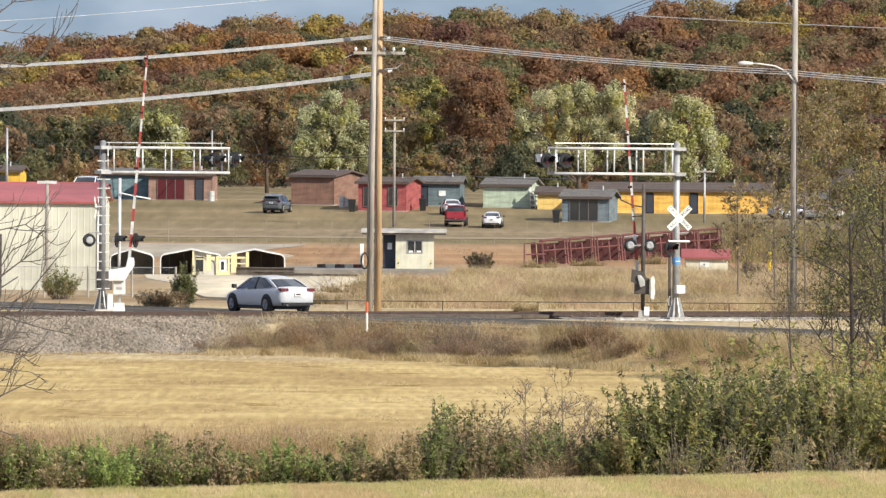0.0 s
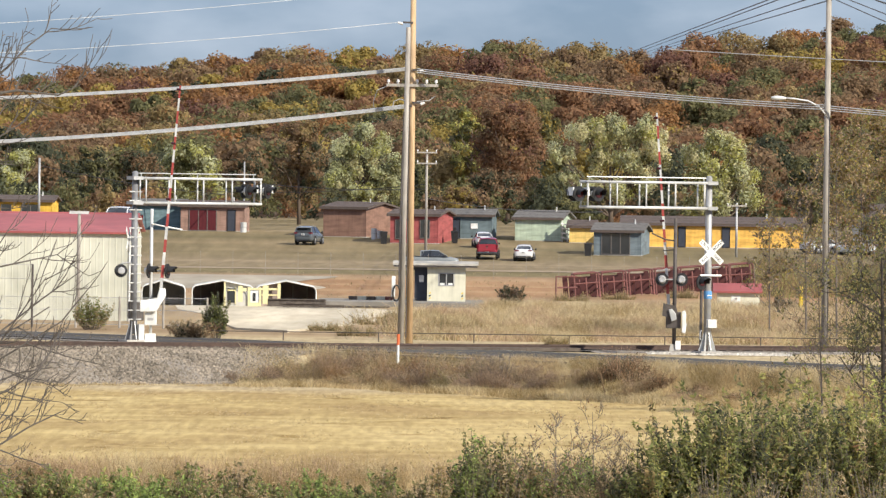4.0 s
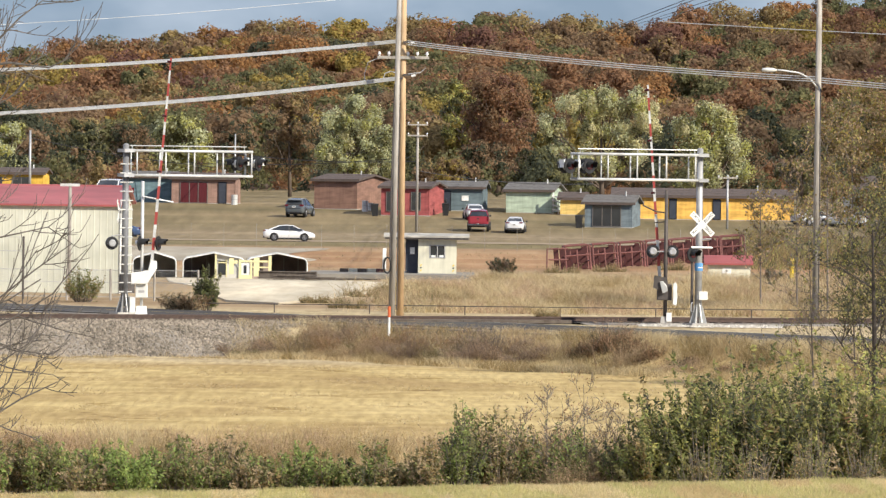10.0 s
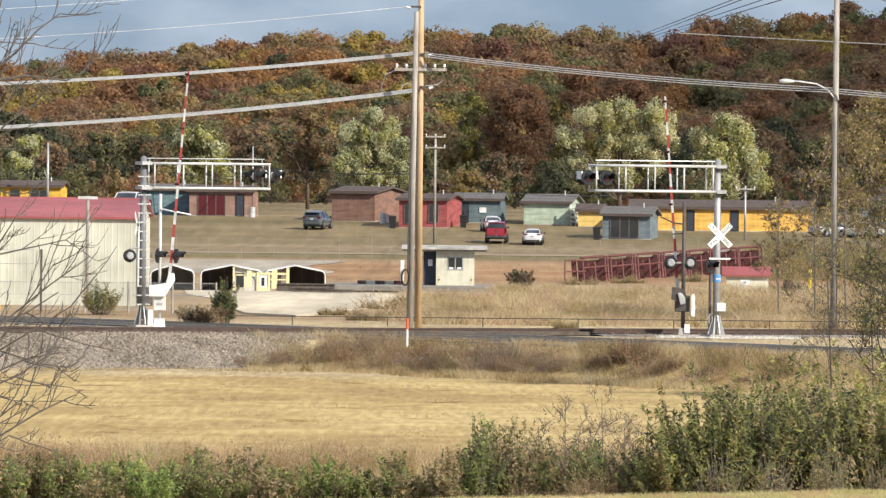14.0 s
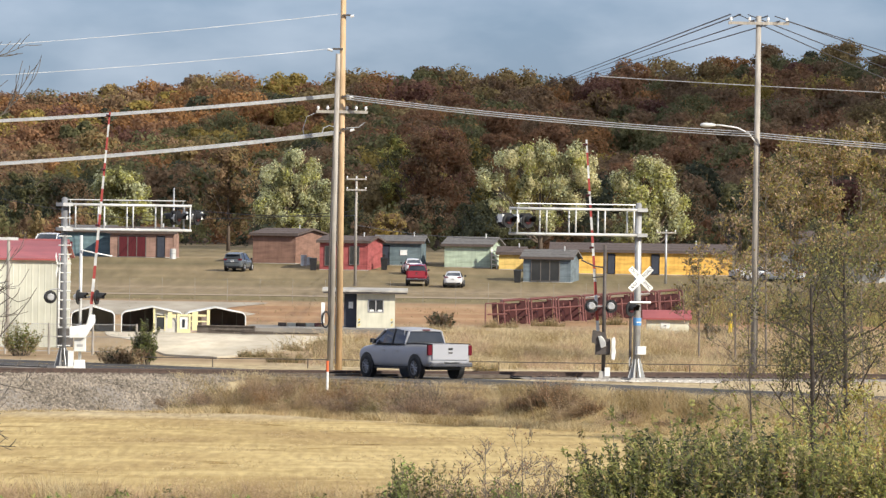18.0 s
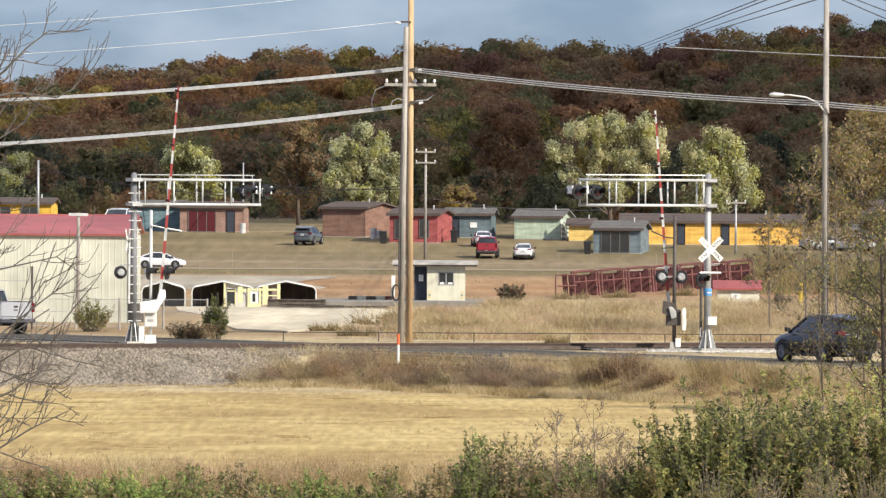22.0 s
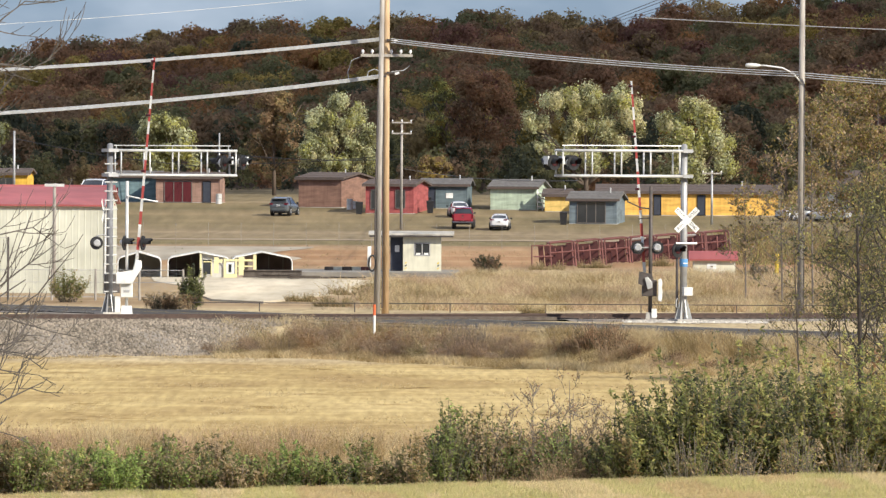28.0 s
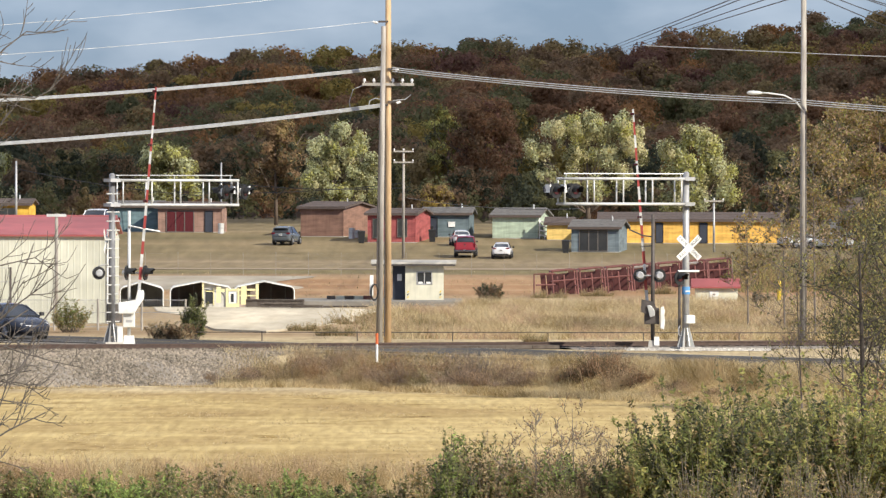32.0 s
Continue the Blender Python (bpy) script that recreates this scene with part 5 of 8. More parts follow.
for x, y, w, h, z in ((-9.2, 526, 1.5, 0.40, 0.07), (-8.8, 524.6, 1.1, 0.22, 0.07), (-7.5, 524, 0.8, 0.14, 0.07), (-6.9, 525.5, 0.7, 0.10, 0.05), (-5.4, 527, 1.0, 0.08, 0.05)):
    solo("steel_beam", Geo().box(-w, w, -0.3, 0.3, 0, h).box(-w, w, -0.36, -0.3, 0, 0.06).box(-w, w, -0.36, -0.3, h - 0.06, h), M_TIE, "dark beam lying on the ground", "beam", "dark beams", m=pose(x, y, z, 0, 0, -3))
# low wire guard behind the road
guard = thing("wire_guard", "low wire guard on short posts behind the road", "guard rail", pose(0, 426, -0.09))
for k in range(0, 16, 2):
    x = -12 + k * 2.0
    part("post", Geo().tube((x, -0.1 * k, 0), (x, -0.1 * k, 0.40), 0.025, n=6), M_TIE, guard)
part("cable", Geo().tube((-12, 0, 0.36), (18, -1.5, 0.40), 0.02, n=6), M_DARKSTEEL, guard, "dark steel cable")

# thin wire fence across the lot
lot_fence = thing("wire_fence", "thin pale wire fence across the clay lot", "fence", pose(0, 700, 0))
post_me = Geo().tube((0, 0, -0.3), (0, 0, 1.7), 0.010, n=6).mesh("post", M_GREYPOLE)
for k in range(-12, 14):
    part("post", post_me, None, lot_fence, m=Matrix.Translation((-12.2 + 2.25 * (k + 5), 0, float(land(0, 700)))))
for z in (0.9, 1.6):
    part("strand", Geo().tube((-29, 0, z - 0.05), (30, 0, z - 0.05), 0.0015, n=4), M_GREYPOLE, lot_fence)

# red-oxide pipe pens
# oxide red of the pen sheets, darkened to carry the pens' inner shade
M_OXIDESHADE = mat("dark_oxide_sheet", (0.085, 0.026, 0.024), (0.05, 0.018, 0.018), 3, 0.8)
for k in range(7):
    f = k / 6
    x, y = 5.95 + 10.4 * f, 597 + 48 * f
    pen = thing("pipe_pen", "red-oxide steel pipe livestock pen with dark side sheets", "pen", pose(x, y, -0.17 + 0.02 * k, 0, -5, 2), "red pipe pens")
    w, h, d = 1.45, 1.48 + 0.03 * k, 3.2
    for sy in (0.0, d):
        part("pipe_frame", Geo().line([(0, sy, 0), (0, sy, h - 0.14), (0.04, sy, h - 0.04), (0.14, sy, h), (w - 0.14, sy, h), (w - 0.04, sy, h - 0.04), (w, sy, h - 0.14), (w, sy, 0)], 0.055, 8), M_PIPE, pen, "rounded pipe end frame")
        part("pipe", Geo().tube((0, sy, h * 0.6), (w, sy, h * 0.6), 0.05, n=8), M_PIPE, pen)
    part("middle_bar", Geo().tube((w * 0.48, 0, 0.05), (w * 0.48, 0, h * 0.82), 0.05, n=8), M_PIPE, pen)
    part("short_bar", Geo().tube((w * 0.22, 0.3, 0.05), (w * 0.22, 0.3, h * 0.78), 0.04, n=8), M_PIPE, pen)
    for z in (h * 0.35, h * 0.6, h):
        for sx in (0, w):
            part("pipe", Geo().tube((sx, 0, z - 0.02), (sx, d, z - 0.02), 0.045, n=8), M_PIPE, pen)
    for j in range(3):
        part("side_sheet", Geo().box(-0.62 + 0.36 * j, -0.32 + 0.36 * j, d * 0.5, d * 0.5 + 0.05, 0.05, h * (0.95 - 0.06 * j)), M_OXIDESHADE, pen, "dark red sheet panel with inner shade in its colour")
    # this dark back stands in for the shaded inside of the pen
    part("back_sheet", Geo().box(w * 0.1, w * 0.95, d - 0.1, d - 0.05, 0.05, h * 0.85), M_OXIDESHADE, pen, "dark red sheet panel with inner shade in its colour")
    if k in (3, 5):
        part("board", Geo().box(0.1, 0.95, 0.2, 0.5, h * 0.9, h * 0.98), M_PORCELAIN, pen, "white board on the pen")
lone = thing("pipe_pen", "single red-oxide pipe frame at the pens' end", "pen", pose(4.75, 592, -0.2, 0, 0, 0), "red pipe pens")
part("pipe_frame", Geo().line([(0, 0, 0), (0, 0, 1.38), (1.25, 0, 1.4)], 0.05, 8), M_PIPE, lone)
part("pipe", Geo().tube((0.1, 0, 0.75), (1.25, 0.3, 0.77), 0.045, n=8), M_PIPE, lone)
# pump house and bollard
pump = thing("pump_house", "low cream pump house with a red roof", "shed", pose(14.5, 557, 0))
part("wall", Geo().box(-1.15, 1.15, 0, 2, -0.3, 0.78), M_HUT, pump)
part("roof", Geo().prism([(-0.25, 0.75), (-0.25, 0.85), (1.0, 1.28), (2.25, 0.85), (2.25, 0.75)], -1.4, 1.3), M_REDROOF, pump, "red metal roof")
part("hatch", Geo().box(-0.4, 0.1, -0.03, 0, 0.28, 0.6), M_WHITE, pump, "white hatch")
part("hatch_knob", Geo().box(-0.2, -0.1, -0.06, -0.03, 0.4, 0.46), M_DARKSTEEL, pump)
bol = thing("bollard", "yellow steel marker post in dry grass", "bollard", pose(17.6, 547, -0.22))
part("shaft", Geo().tube((0, 0, 0), (0, 0, 1.35), 0.11, n=12), M_YELLOW, bol)
part("cap", Geo().tube((0, 0, 1.35), (0, 0, 1.52), 0.13, 0.05, 12), M_YELLOW, bol)
part("collar", Geo().tube((0, 0, 0.95), (0, 0, 1.05), 0.135, n=12), M_YELLOW, bol)


# ---- vehicles: own +x is forward ----
def ring(x, w, zb, zt, crown=0.03):
    """Cross-section of a car's lower body."""
    zm = zb + (zt - zb) * 0.55
    half = [(0.0, zb), (w * 0.86, zb), (w * 0.97, zb + 0.10), (w, zm), (w * 0.985, zm + (zt - zm) * 0.55), (w * 0.90, zt - 0.015), (w * 0.5, zt + crown * 0.8), (0.0, zt + crown)]
    return [(x, y, z) for y, z in half] + [(x, -y, z) for y, z in half[-2:0:-1]]


def cabin_ring(x, wb, wt, zb, zt):
    half = [(0, zb), (wb, zb), (wb * 0.4 + wt * 0.6, zb + (zt - zb) * 0.62), (wt, zt - 0.03), (wt * 0.85, zt), (0, zt + 0.02)]
    return [(x, y, z) for y, z in half] + [(x, -y, z) for y, z in half[-2:0:-1]]


def paint(name, c, metal=0.1):
    m = mat(name, c, tuple(v * 0.93 for v in c), 1.5, 0.26 if metal < 0.4 else 0.55, 0.1, spec=0.4 if metal < 0.4 else 0.2)
    m.node_tree.nodes["Principled BSDF"].inputs["Coat Weight"].default_value = 0.35 if metal < 0.4 else 0.08
    return m


BODIES = {
    "sedan": dict(L=4.85, body=((-2.42, 0.70, 0.42, 0.92), (-2.34, 0.84, 0.28, 1.03), (-1.7, 0.91, 0.2, 1.04), (-1.0, 0.92, 0.19, 1.0), (0, 0.92, 0.18, 0.97), (1.0, 0.92, 0.19, 0.95), (1.65, 0.90, 0.2, 0.88), (2.2, 0.80, 0.22, 0.74), (2.42, 0.58, 0.3, 0.58)),
                  cabin=((-1.95, 0.70, 0.68, 1.0, 1.05), (-1.0, 0.80, 0.58, 0.98, 1.38), (-0.3, 0.82, 0.60, 0.95, 1.45), (0.35, 0.82, 0.58, 0.95, 1.42), (1.35, 0.76, 0.70, 0.90, 0.97)),
                  roof=((-1.1, 0.56, 1.39), (-0.3, 0.59, 1.47), (0.4, 0.57, 1.43)), r=0.33, wb=1.4, tail=0.93, plate=0.74, glass_rear=False),
    "suv": dict(L=4.85, body=((-2.42, 0.80, 0.45, 1.08), (-2.36, 0.92, 0.32, 1.15), (-1.8, 0.96, 0.26, 1.19), (-1.0, 0.96, 0.25, 1.17), (0, 0.96, 0.25, 1.14), (1.0, 0.95, 0.25, 1.12), (1.65, 0.94, 0.26, 1.05), (2.25, 0.84, 0.28, 0.90), (2.42, 0.64, 0.36, 0.74)),
                cabin=((-2.38, 0.84, 0.78, 1.12, 1.22), (-2.12, 0.85, 0.70, 1.12, 1.63), (-1.0, 0.87, 0.70, 1.12, 1.72), (0.1, 0.87, 0.67, 1.09, 1.68), (1.25, 0.80, 0.74, 1.05, 1.11)),
                roof=((-2.34, 0.66, 1.62), (-2.0, 0.69, 1.69), (-0.9, 0.70, 1.755), (0.15, 0.67, 1.70)), r=0.37, wb=1.42, tail=1.06, plate=0.96, glass_rear=True),
    "pickup": dict(L=5.85, body=((-2.92, 0.95, 0.52, 1.34), (-2.86, 0.98, 0.46, 1.36), (-1.6, 1.0, 0.42, 1.37), (-0.6, 1.0, 0.40, 1.34), (0.4, 1.0, 0.40, 1.32), (1.2, 1.0, 0.40, 1.32), (1.9, 0.99, 0.42, 1.29), (2.55, 0.94, 0.42, 1.20), (2.76, 0.86, 0.5, 1.06)),
                   cabin=((-1.08, 0.87, 0.82, 1.32, 1.42), (-0.98, 0.89, 0.72, 1.32, 1.88), (0.0, 0.91, 0.75, 1.32, 1.96), (0.75, 0.91, 0.73, 1.32, 1.92), (1.66, 0.85, 0.81, 1.30, 1.38)),
                   roof=((-1.06, 0.73, 1.89), (0.0, 0.75, 1.975), (0.82, 0.72, 1.925)), r=0.42, wb=1.88, tail=1.08, plate=0.60, glass_rear=True),
}


def car(kind, label, colour, m, group="parked cars", name=None):
    s = BODIES[kind]
    L = s["L"]
    pm = paint(kind + "_paint", colour, 0.65 if 0.3 < colour[0] < 0.65 and abs(colour[0] - colour[2]) < 0.1 else 0.1)
    root = thing(name or kind, label, "pickup truck" if kind == "pickup" else "car", m, group)
    body = part("body", Geo().loft([ring(*b) for b in s["body"]]), pm, root, smooth=True)
    soft = body.modifiers.new("smooth", "SUBSURF")
    soft.levels = soft.render_levels = 1
    part("glasshouse", Geo().loft([cabin_ring(*c) for c in s["cabin"]]), M_GLASS, root, "dark car windows", smooth=False)
    rr = []
    for x, w, z in s["roof"]:
        rr.append([(x, -w, z - 0.05), (x, -w * 0.9, z), (x, 0, z + 0.025), (x, w * 0.9, z), (x, w, z - 0.05), (x, 0, z - 0.04)])
    part("roof", Geo().loft(rr), pm, root, smooth=False)
    c = s["cabin"]
    for sy in (-1, 1):
        def rim_pt(k, f):
            x, wb, wt, zb, zt = c[k]
            return (x, sy * (wb + (wt - wb) * f + 0.006), zb + (zt - zb - 0.03) * f)
        part("pillar", Geo().tube(rim_pt(4, 0.5), (c[3][0] + 0.05, sy * (c[3][2] + 0.01), c[3][4] - 0.03), 0.04, n=6), pm, root)
        part("pillar", Geo().line([rim_pt(2, 0.0), rim_pt(2, 0.62), rim_pt(2, 1.0)], 0.04, 6), M_TRIM, root)
        if kind != "sedan":
            part("pillar", Geo().line([rim_pt(1, 0.0), rim_pt(1, 0.62), rim_pt(1, 1.0)], 0.05, 6), pm, root)
        if kind == "suv":
            part("pillar", Geo().line([rim_pt(0, 0.6), rim_pt(1, 0.95)], 0.07, 6), pm, root)
            part("roof_rail", Geo().line([(-2.1, sy * 0.62, 1.70), (-1.9, sy * 0.62, 1.745), (-1.0, sy * 0.64, 1.795), (0.0, sy * 0.62, 1.755), (0.15, sy * 0.62, 1.71)], 0.014, 6), M_STEEL, root)
        elif kind == "sedan":
            part("pillar", Geo().loft([[(x, sy * (w + o), z) for o in (-0.03, 0.03)] + [(x + 0.16, sy * (w + o + 0.01), z - 0.02) for o in (0.03, -0.03)] for x, w, z in ((-1.95, 0.73, 1.02), (-1.5, 0.68, 1.22), (-1.02, 0.59, 1.385))]), pm, root)
        part("mirror", Geo().loft([[(x, sy * (0.92 + 0.16 * t), z0) for x, z0 in ((c[4][0] - 0.35, c[4][3] + 0.05), (c[4][0] - 0.17, c[4][3] + 0.07), (c[4][0] - 0.2, c[4][3] + 0.22), (c[4][0] - 0.34, c[4][3] + 0.2))] for t in (0, 1)]), M_TRIM, root)
        for k in range(2):
            hx = c[2][0] + (0.55 if k == 0 else -0.45)
            part("door_handle", Geo().box(hx - 0.11, hx + 0.11, min(sy * 0.955, sy * 0.985) + (0.03 * sy if kind == "pickup" else -0.02 * sy), max(sy * 0.955, sy * 0.985) + (0.03 * sy if kind == "pickup" else -0.02 * sy), s["tail"] - 0.02, s["tail"] + 0.02), pm, root)
        part("sill", Geo().box(-s["wb"] + s["r"] + 0.1, s["wb"] - s["r"] - 0.1, sy * 0.84 - 0.05, sy * 0.84 + 0.05, s["body"][4][2] - 0.03, s["body"][4][2] + 0.10), M_TRIM, root)
        if kind == "pickup":
            part("tail_lamp", Geo().box(-L / 2 - 0.01, -L / 2 + 0.12, min(sy * 0.83, sy * 0.995), max(sy * 0.83, sy * 0.995), 0.94, 1.33), M_TAIL, root, "dark red tail lamp")
        elif kind == "suv":
            part("tail_lamp", Geo().prism([(-L / 2 - 0.01, 1.02), (-L / 2 + 0.34, 1.10), (-L / 2 + 0.34, 1.15), (-L / 2 + 0.02, 1.17)], min(sy * 0.58, sy * 0.915), max(sy * 0.58, sy * 0.915), "y"), M_TAIL, root, "dark red tail lamp")
        else:
            part("tail_lamp", Geo().prism([(-L / 2 - 0.012, 0.88), (-L / 2 + 0.26, 0.94), (-L / 2 + 0.26, 0.99), (-L / 2 + 0.02, 0.985)], min(sy * 0.44, sy * 0.80), max(sy * 0.44, sy * 0.80), "y"), M_TAIL, root, "dark red tail lamp")
        part("headlamp", Geo().box(s["body"][-2][0] - 0.12, s["body"][-2][0] + 0.08, min(sy * 0.45, sy * 0.68), max(sy * 0.45, sy * 0.68), s["body"][-2][3] - 0.2, s["body"][-2][3] - 0.06), M_LENSCLEAR, root, "clear headlamp")
    for sx in (-1, 1):
        for sy in (-1, 1):
            yy = sy * (s["body"][3][1] - 0.10)
            arch = part("wheel_arch", Geo().tube((sx * s["wb"], yy - 0.115 * sy, s["r"] + 0.02), (sx * s["wb"], yy + 0.095 * sy, s["r"] + 0.02), s["r"] + 0.075, n=24), M_BLACK, root, "dark wheel arch")
            wheel = part("wheel", Geo().tube((0, -0.09, 0), (0, 0.09, 0), s["r"] * 0.25, n=10), M_TRIM, root, m=Matrix.Translation((sx * s["wb"], yy + 0.03 * sy, s["r"])))
            g = Geo()
            prof = [(-0.11, s["r"] * 0.66), (-0.12, s["r"] * 0.9), (-0.085, s["r"]), (0.085, s["r"]), (0.12, s["r"] * 0.9), (0.11, s["r"] * 0.66)]
            g.loft([[(math.cos(2 * math.pi * k / 28) * p[1], p[0], math.sin(2 * math.pi * k / 28) * p[1]) for p in prof] for k in range(29)], closed=False)
            part("tyre", g, M_TYRE, wheel, smooth=True)
            g = Geo().tube((0, -0.07, 0), (0, 0.075, 0), s["r"] * 0.18, n=12)
            for k in range(10):
                a = 2 * math.pi * k / 10
                g.tube((0, 0.08 * sy, 0), (math.cos(a) * s["r"] * 0.66, 0.085 * sy, math.sin(a) * s["r"] * 0.66), 0.028, n=5)
            for k in range(20):
                a, b = 2 * math.pi * k / 20, 2 * math.pi * (k + 1) / 20
                g.tube((math.cos(a) * s["r"] * 0.66, 0.08 * sy, math.sin(a) * s["r"] * 0.66), (math.cos(b) * s["r"] * 0.66, 0.08 * sy, math.sin(b) * s["r"] * 0.66), 0.025, n=5)
            part("rim", g, M_RIM, wheel, "alloy rim")
    plate = part("number_plate", Geo().box(-L / 2 - 0.03, -L / 2 - 0.005, -0.16, 0.16, s["plate"] - 0.08, s["plate"] + 0.08), M_PLATE, root, "white number plate")
    part("plate_bar", Geo().box(-L / 2 - 0.034, -L / 2 - 0.03, -0.11, 0.11, s["plate"] - 0.03, s["plate"] + 0.035), M_DARKSTEEL, plate)
    if kind == "pickup":
        part("bed", Geo().box(-L / 2 + 0.10, -1.12, -0.80, 0.80, 1.30, 1.385), M_BLACK, root, "dark open truck bed")
        part("tailgate", Geo().box(-L / 2 - 0.03, -L / 2 + 0.05, -0.81, 0.81, 0.76, 1.37), pm, root, "tailgate")
        part("tailgate_handle", Geo().box(-L / 2 - 0.045, -L / 2 - 0.03, -0.10, 0.10, 1.14, 1.22), M_TRIM, root)
        part("badge", Geo().box(-L / 2 - 0.042, -L / 2 - 0.03, -0.09, 0.09, 1.0, 1.06), M_DARKSTEEL, root)
        soft_edges(part("rear_bumper", Geo().box(-L / 2 - 0.16, -L / 2 + 0.05, -0.95, 0.95, 0.48, 0.66), M_CHROME, root, "chrome rear bumper"), 0.03)
        for sy in (-0.97, 0.88):
            part("bed_rail", Geo().box(-L / 2 + 0.05, -1.10, sy, sy + 0.09, 1.355, 1.395), M_TRIM, root)
        for sy in (-1, 1):
            part("running_board", Geo().box(-1.25, 1.25, sy * 0.93 - 0.09, sy * 0.93 + 0.09, 0.36, 0.42), M_TRIM, root, "black running board")
            part("fender_flare", Geo().tube((-1.88, sy * 0.99 - 0.02, 0.46), (-1.88, sy * 0.99 + 0.02, 0.46), 0.51, n=26), M_BLACK, root, "dark wheel opening")
            part("fender_flare", Geo().tube((1.88, sy * 0.98 - 0.02, 0.46), (1.88, sy * 0.98 + 0.02, 0.46), 0.51, n=26), M_BLACK, root, "dark wheel opening")
            part("belt_trim", Geo().box(-1.0, 1.3, sy * 0.915 - 0.02, sy * 0.915 + 0.02, 1.325, 1.355), M_TRIM, root)
        part("step_pad", Geo().box(-L / 2 - 0.165, -L / 2 + 0.02, -0.34, 0.34, 0.6, 0.665), M_TRIM, root, "black step pad")
        part("brake_light", Geo().box(-1.10, -1.04, -0.16, 0.16, 1.88, 1.92), M_TAIL, root, "high red brake light")
        part("rear_frame", Geo().box(-0.735, -0.70, -0.80, -0.70, 1.4, 1.86).box(-0.735, -0.70, 0.70, 0.80, 1.4, 1.86).box(-0.735, -0.70, -0.8, 0.8, 1.80, 1.88), pm, root)
    else:
        part("bumper_trim", Geo().box(-L / 2 - 0.02, -L / 2 + 0.1, -0.70, 0.70, s["body"][1][2] + 0.02, s["body"][1][2] + 0.13), M_TRIM, root, "black lower rear bumper")
        if kind == "suv":
            part("rear_spoiler", Geo().prism([(-2.46, 1.60), (-2.20, 1.70), (-2.20, 1.63), (-2.44, 1.575)], -0.64, 0.64, "y"), pm, root, "roof spoiler")
            part("chrome_strip", Geo().box(-L / 2 - 0.02, -L / 2 + 0.05, -0.62, 0.62, 0.80, 0.85), M_CHROME, root, "bright strip on the tailgate")
        part("exhaust", Geo().tube((-L / 2 - 0.03, 0.5, 0.3), (-L / 2 + 0.2, 0.5, 0.3), 0.04, n=8), M_RIM, root)
    part("underbody", Geo().box(-L / 2 + 0.35, L / 2 - 0.35, -0.7, 0.7, s["body"][4][2] - 0.05, s["body"][4][2] + 0.1), M_BLACK, root)
    return root


def shrink(root, f):
    """A smaller make of the same car."""
    done = set()
    for c in root.children_recursive:
        c.matrix_basis = Matrix.Translation(c.matrix_basis.to_translation() * f) @ c.matrix_basis.to_3x3().to_4x4()
        if c.data.name not in done:
            done.add(c.data.name)
            c.data.transform(Matrix.Scale(f, 4))
    return root


def park(kind, label, colour, x, y, heading):
    """heading: degrees anticlockwise from +x."""
    return shrink(car(kind, label, colour, pose(x, y, float(land(x, y)) + 0.01, 0, 0, heading)), 0.88)


park("suv", "dark grey SUV parked on the slope beside a cabin", (0.10, 0.115, 0.125), -14.18, 867.6, 76)
park("pickup", "red pickup truck parked before the slate blue cabin", (0.30, 0.03, 0.045), 1.09, 846.3, 88)
park("sedan", "white car parked behind a red pickup", (0.75, 0.75, 0.74), 0.66, 866.6, 95)
park("sedan", "white car parked on the clay lot", (0.72, 0.72, 0.72), 4.12, 844.1, 87)
park("sedan", "pale scrap car among weeds", (0.55, 0.57, 0.58), 29.6, 863.2, 38)
park("sedan", "pale scrap car among weeds", (0.45, 0.47, 0.48), 31.9, 861.5, 150)
shrink(car("pickup", "large white work truck parked beside the brown cabin", (0.7, 0.7, 0.7), pose(-30.9, 884, float(land(-30.9, 884)) + 0.01, 0, 0, 258)), 1.16)

silver_sedan = car("sedan", "silver sedan driving over the level crossing", (0.50, 0.515, 0.54), Matrix(), "moving cars", "silver_sedan")
grey_pickup = car("pickup", "silver grey pickup truck driving over the level crossing", (0.34, 0.345, 0.365), Matrix(), "moving cars", "grey_pickup")
black_suv = car("suv", "black SUV driving over the level crossing", (0.008, 0.009, 0.013), Matrix(), "moving cars", "black_suv")
dark_sedan = car("sedan", "dark blue sedan coming towards the level crossing", (0.025, 0.03, 0.045), Matrix(), "moving cars", "dark_sedan")
white_car = shrink(car("sedan", "white car driving along the far street", (0.78, 0.78, 0.77), Matrix(), "moving cars", "white_car"), 0.80)
white_coupe = shrink(car("sedan", "white sedan driving along the far street", (0.78, 0.78, 0.78), Matrix(), "moving cars", "white_sedan"), 0.80)
blue_sedan = shrink(car("sedan", "blue sedan driving along the far street", (0.05, 0.08, 0.155), Matrix(), "moving cars", "blue_sedan"), 0.80)
silver_hatch = shrink(car("pickup", "grey pickup driving along the far street", (0.23, 0.25, 0.25), Matrix(), "moving cars", "pickup_truck"), 0.76)


# ---- plants ----
L_ORANGE = leaf_mat("leaves_orange", (0.40, 0.215, 0.085), (0.30, 0.165, 0.075))
L_RUST = leaf_mat("leaves_rust", (0.33, 0.185, 0.10), (0.26, 0.15, 0.085))
L_BROWN = leaf_mat("leaves_brown", (0.285, 0.19, 0.11), (0.23, 0.155, 0.09))
L_MAROON = leaf_mat("leaves_maroon", (0.235, 0.12, 0.085), (0.18, 0.10, 0.075))
L_GOLD = leaf_mat("leaves_gold", (0.42, 0.31, 0.09), (0.31, 0.25, 0.08))
L_OLIVE = leaf_mat("leaves_olive", (0.21, 0.195, 0.09), (0.155, 0.155, 0.075))
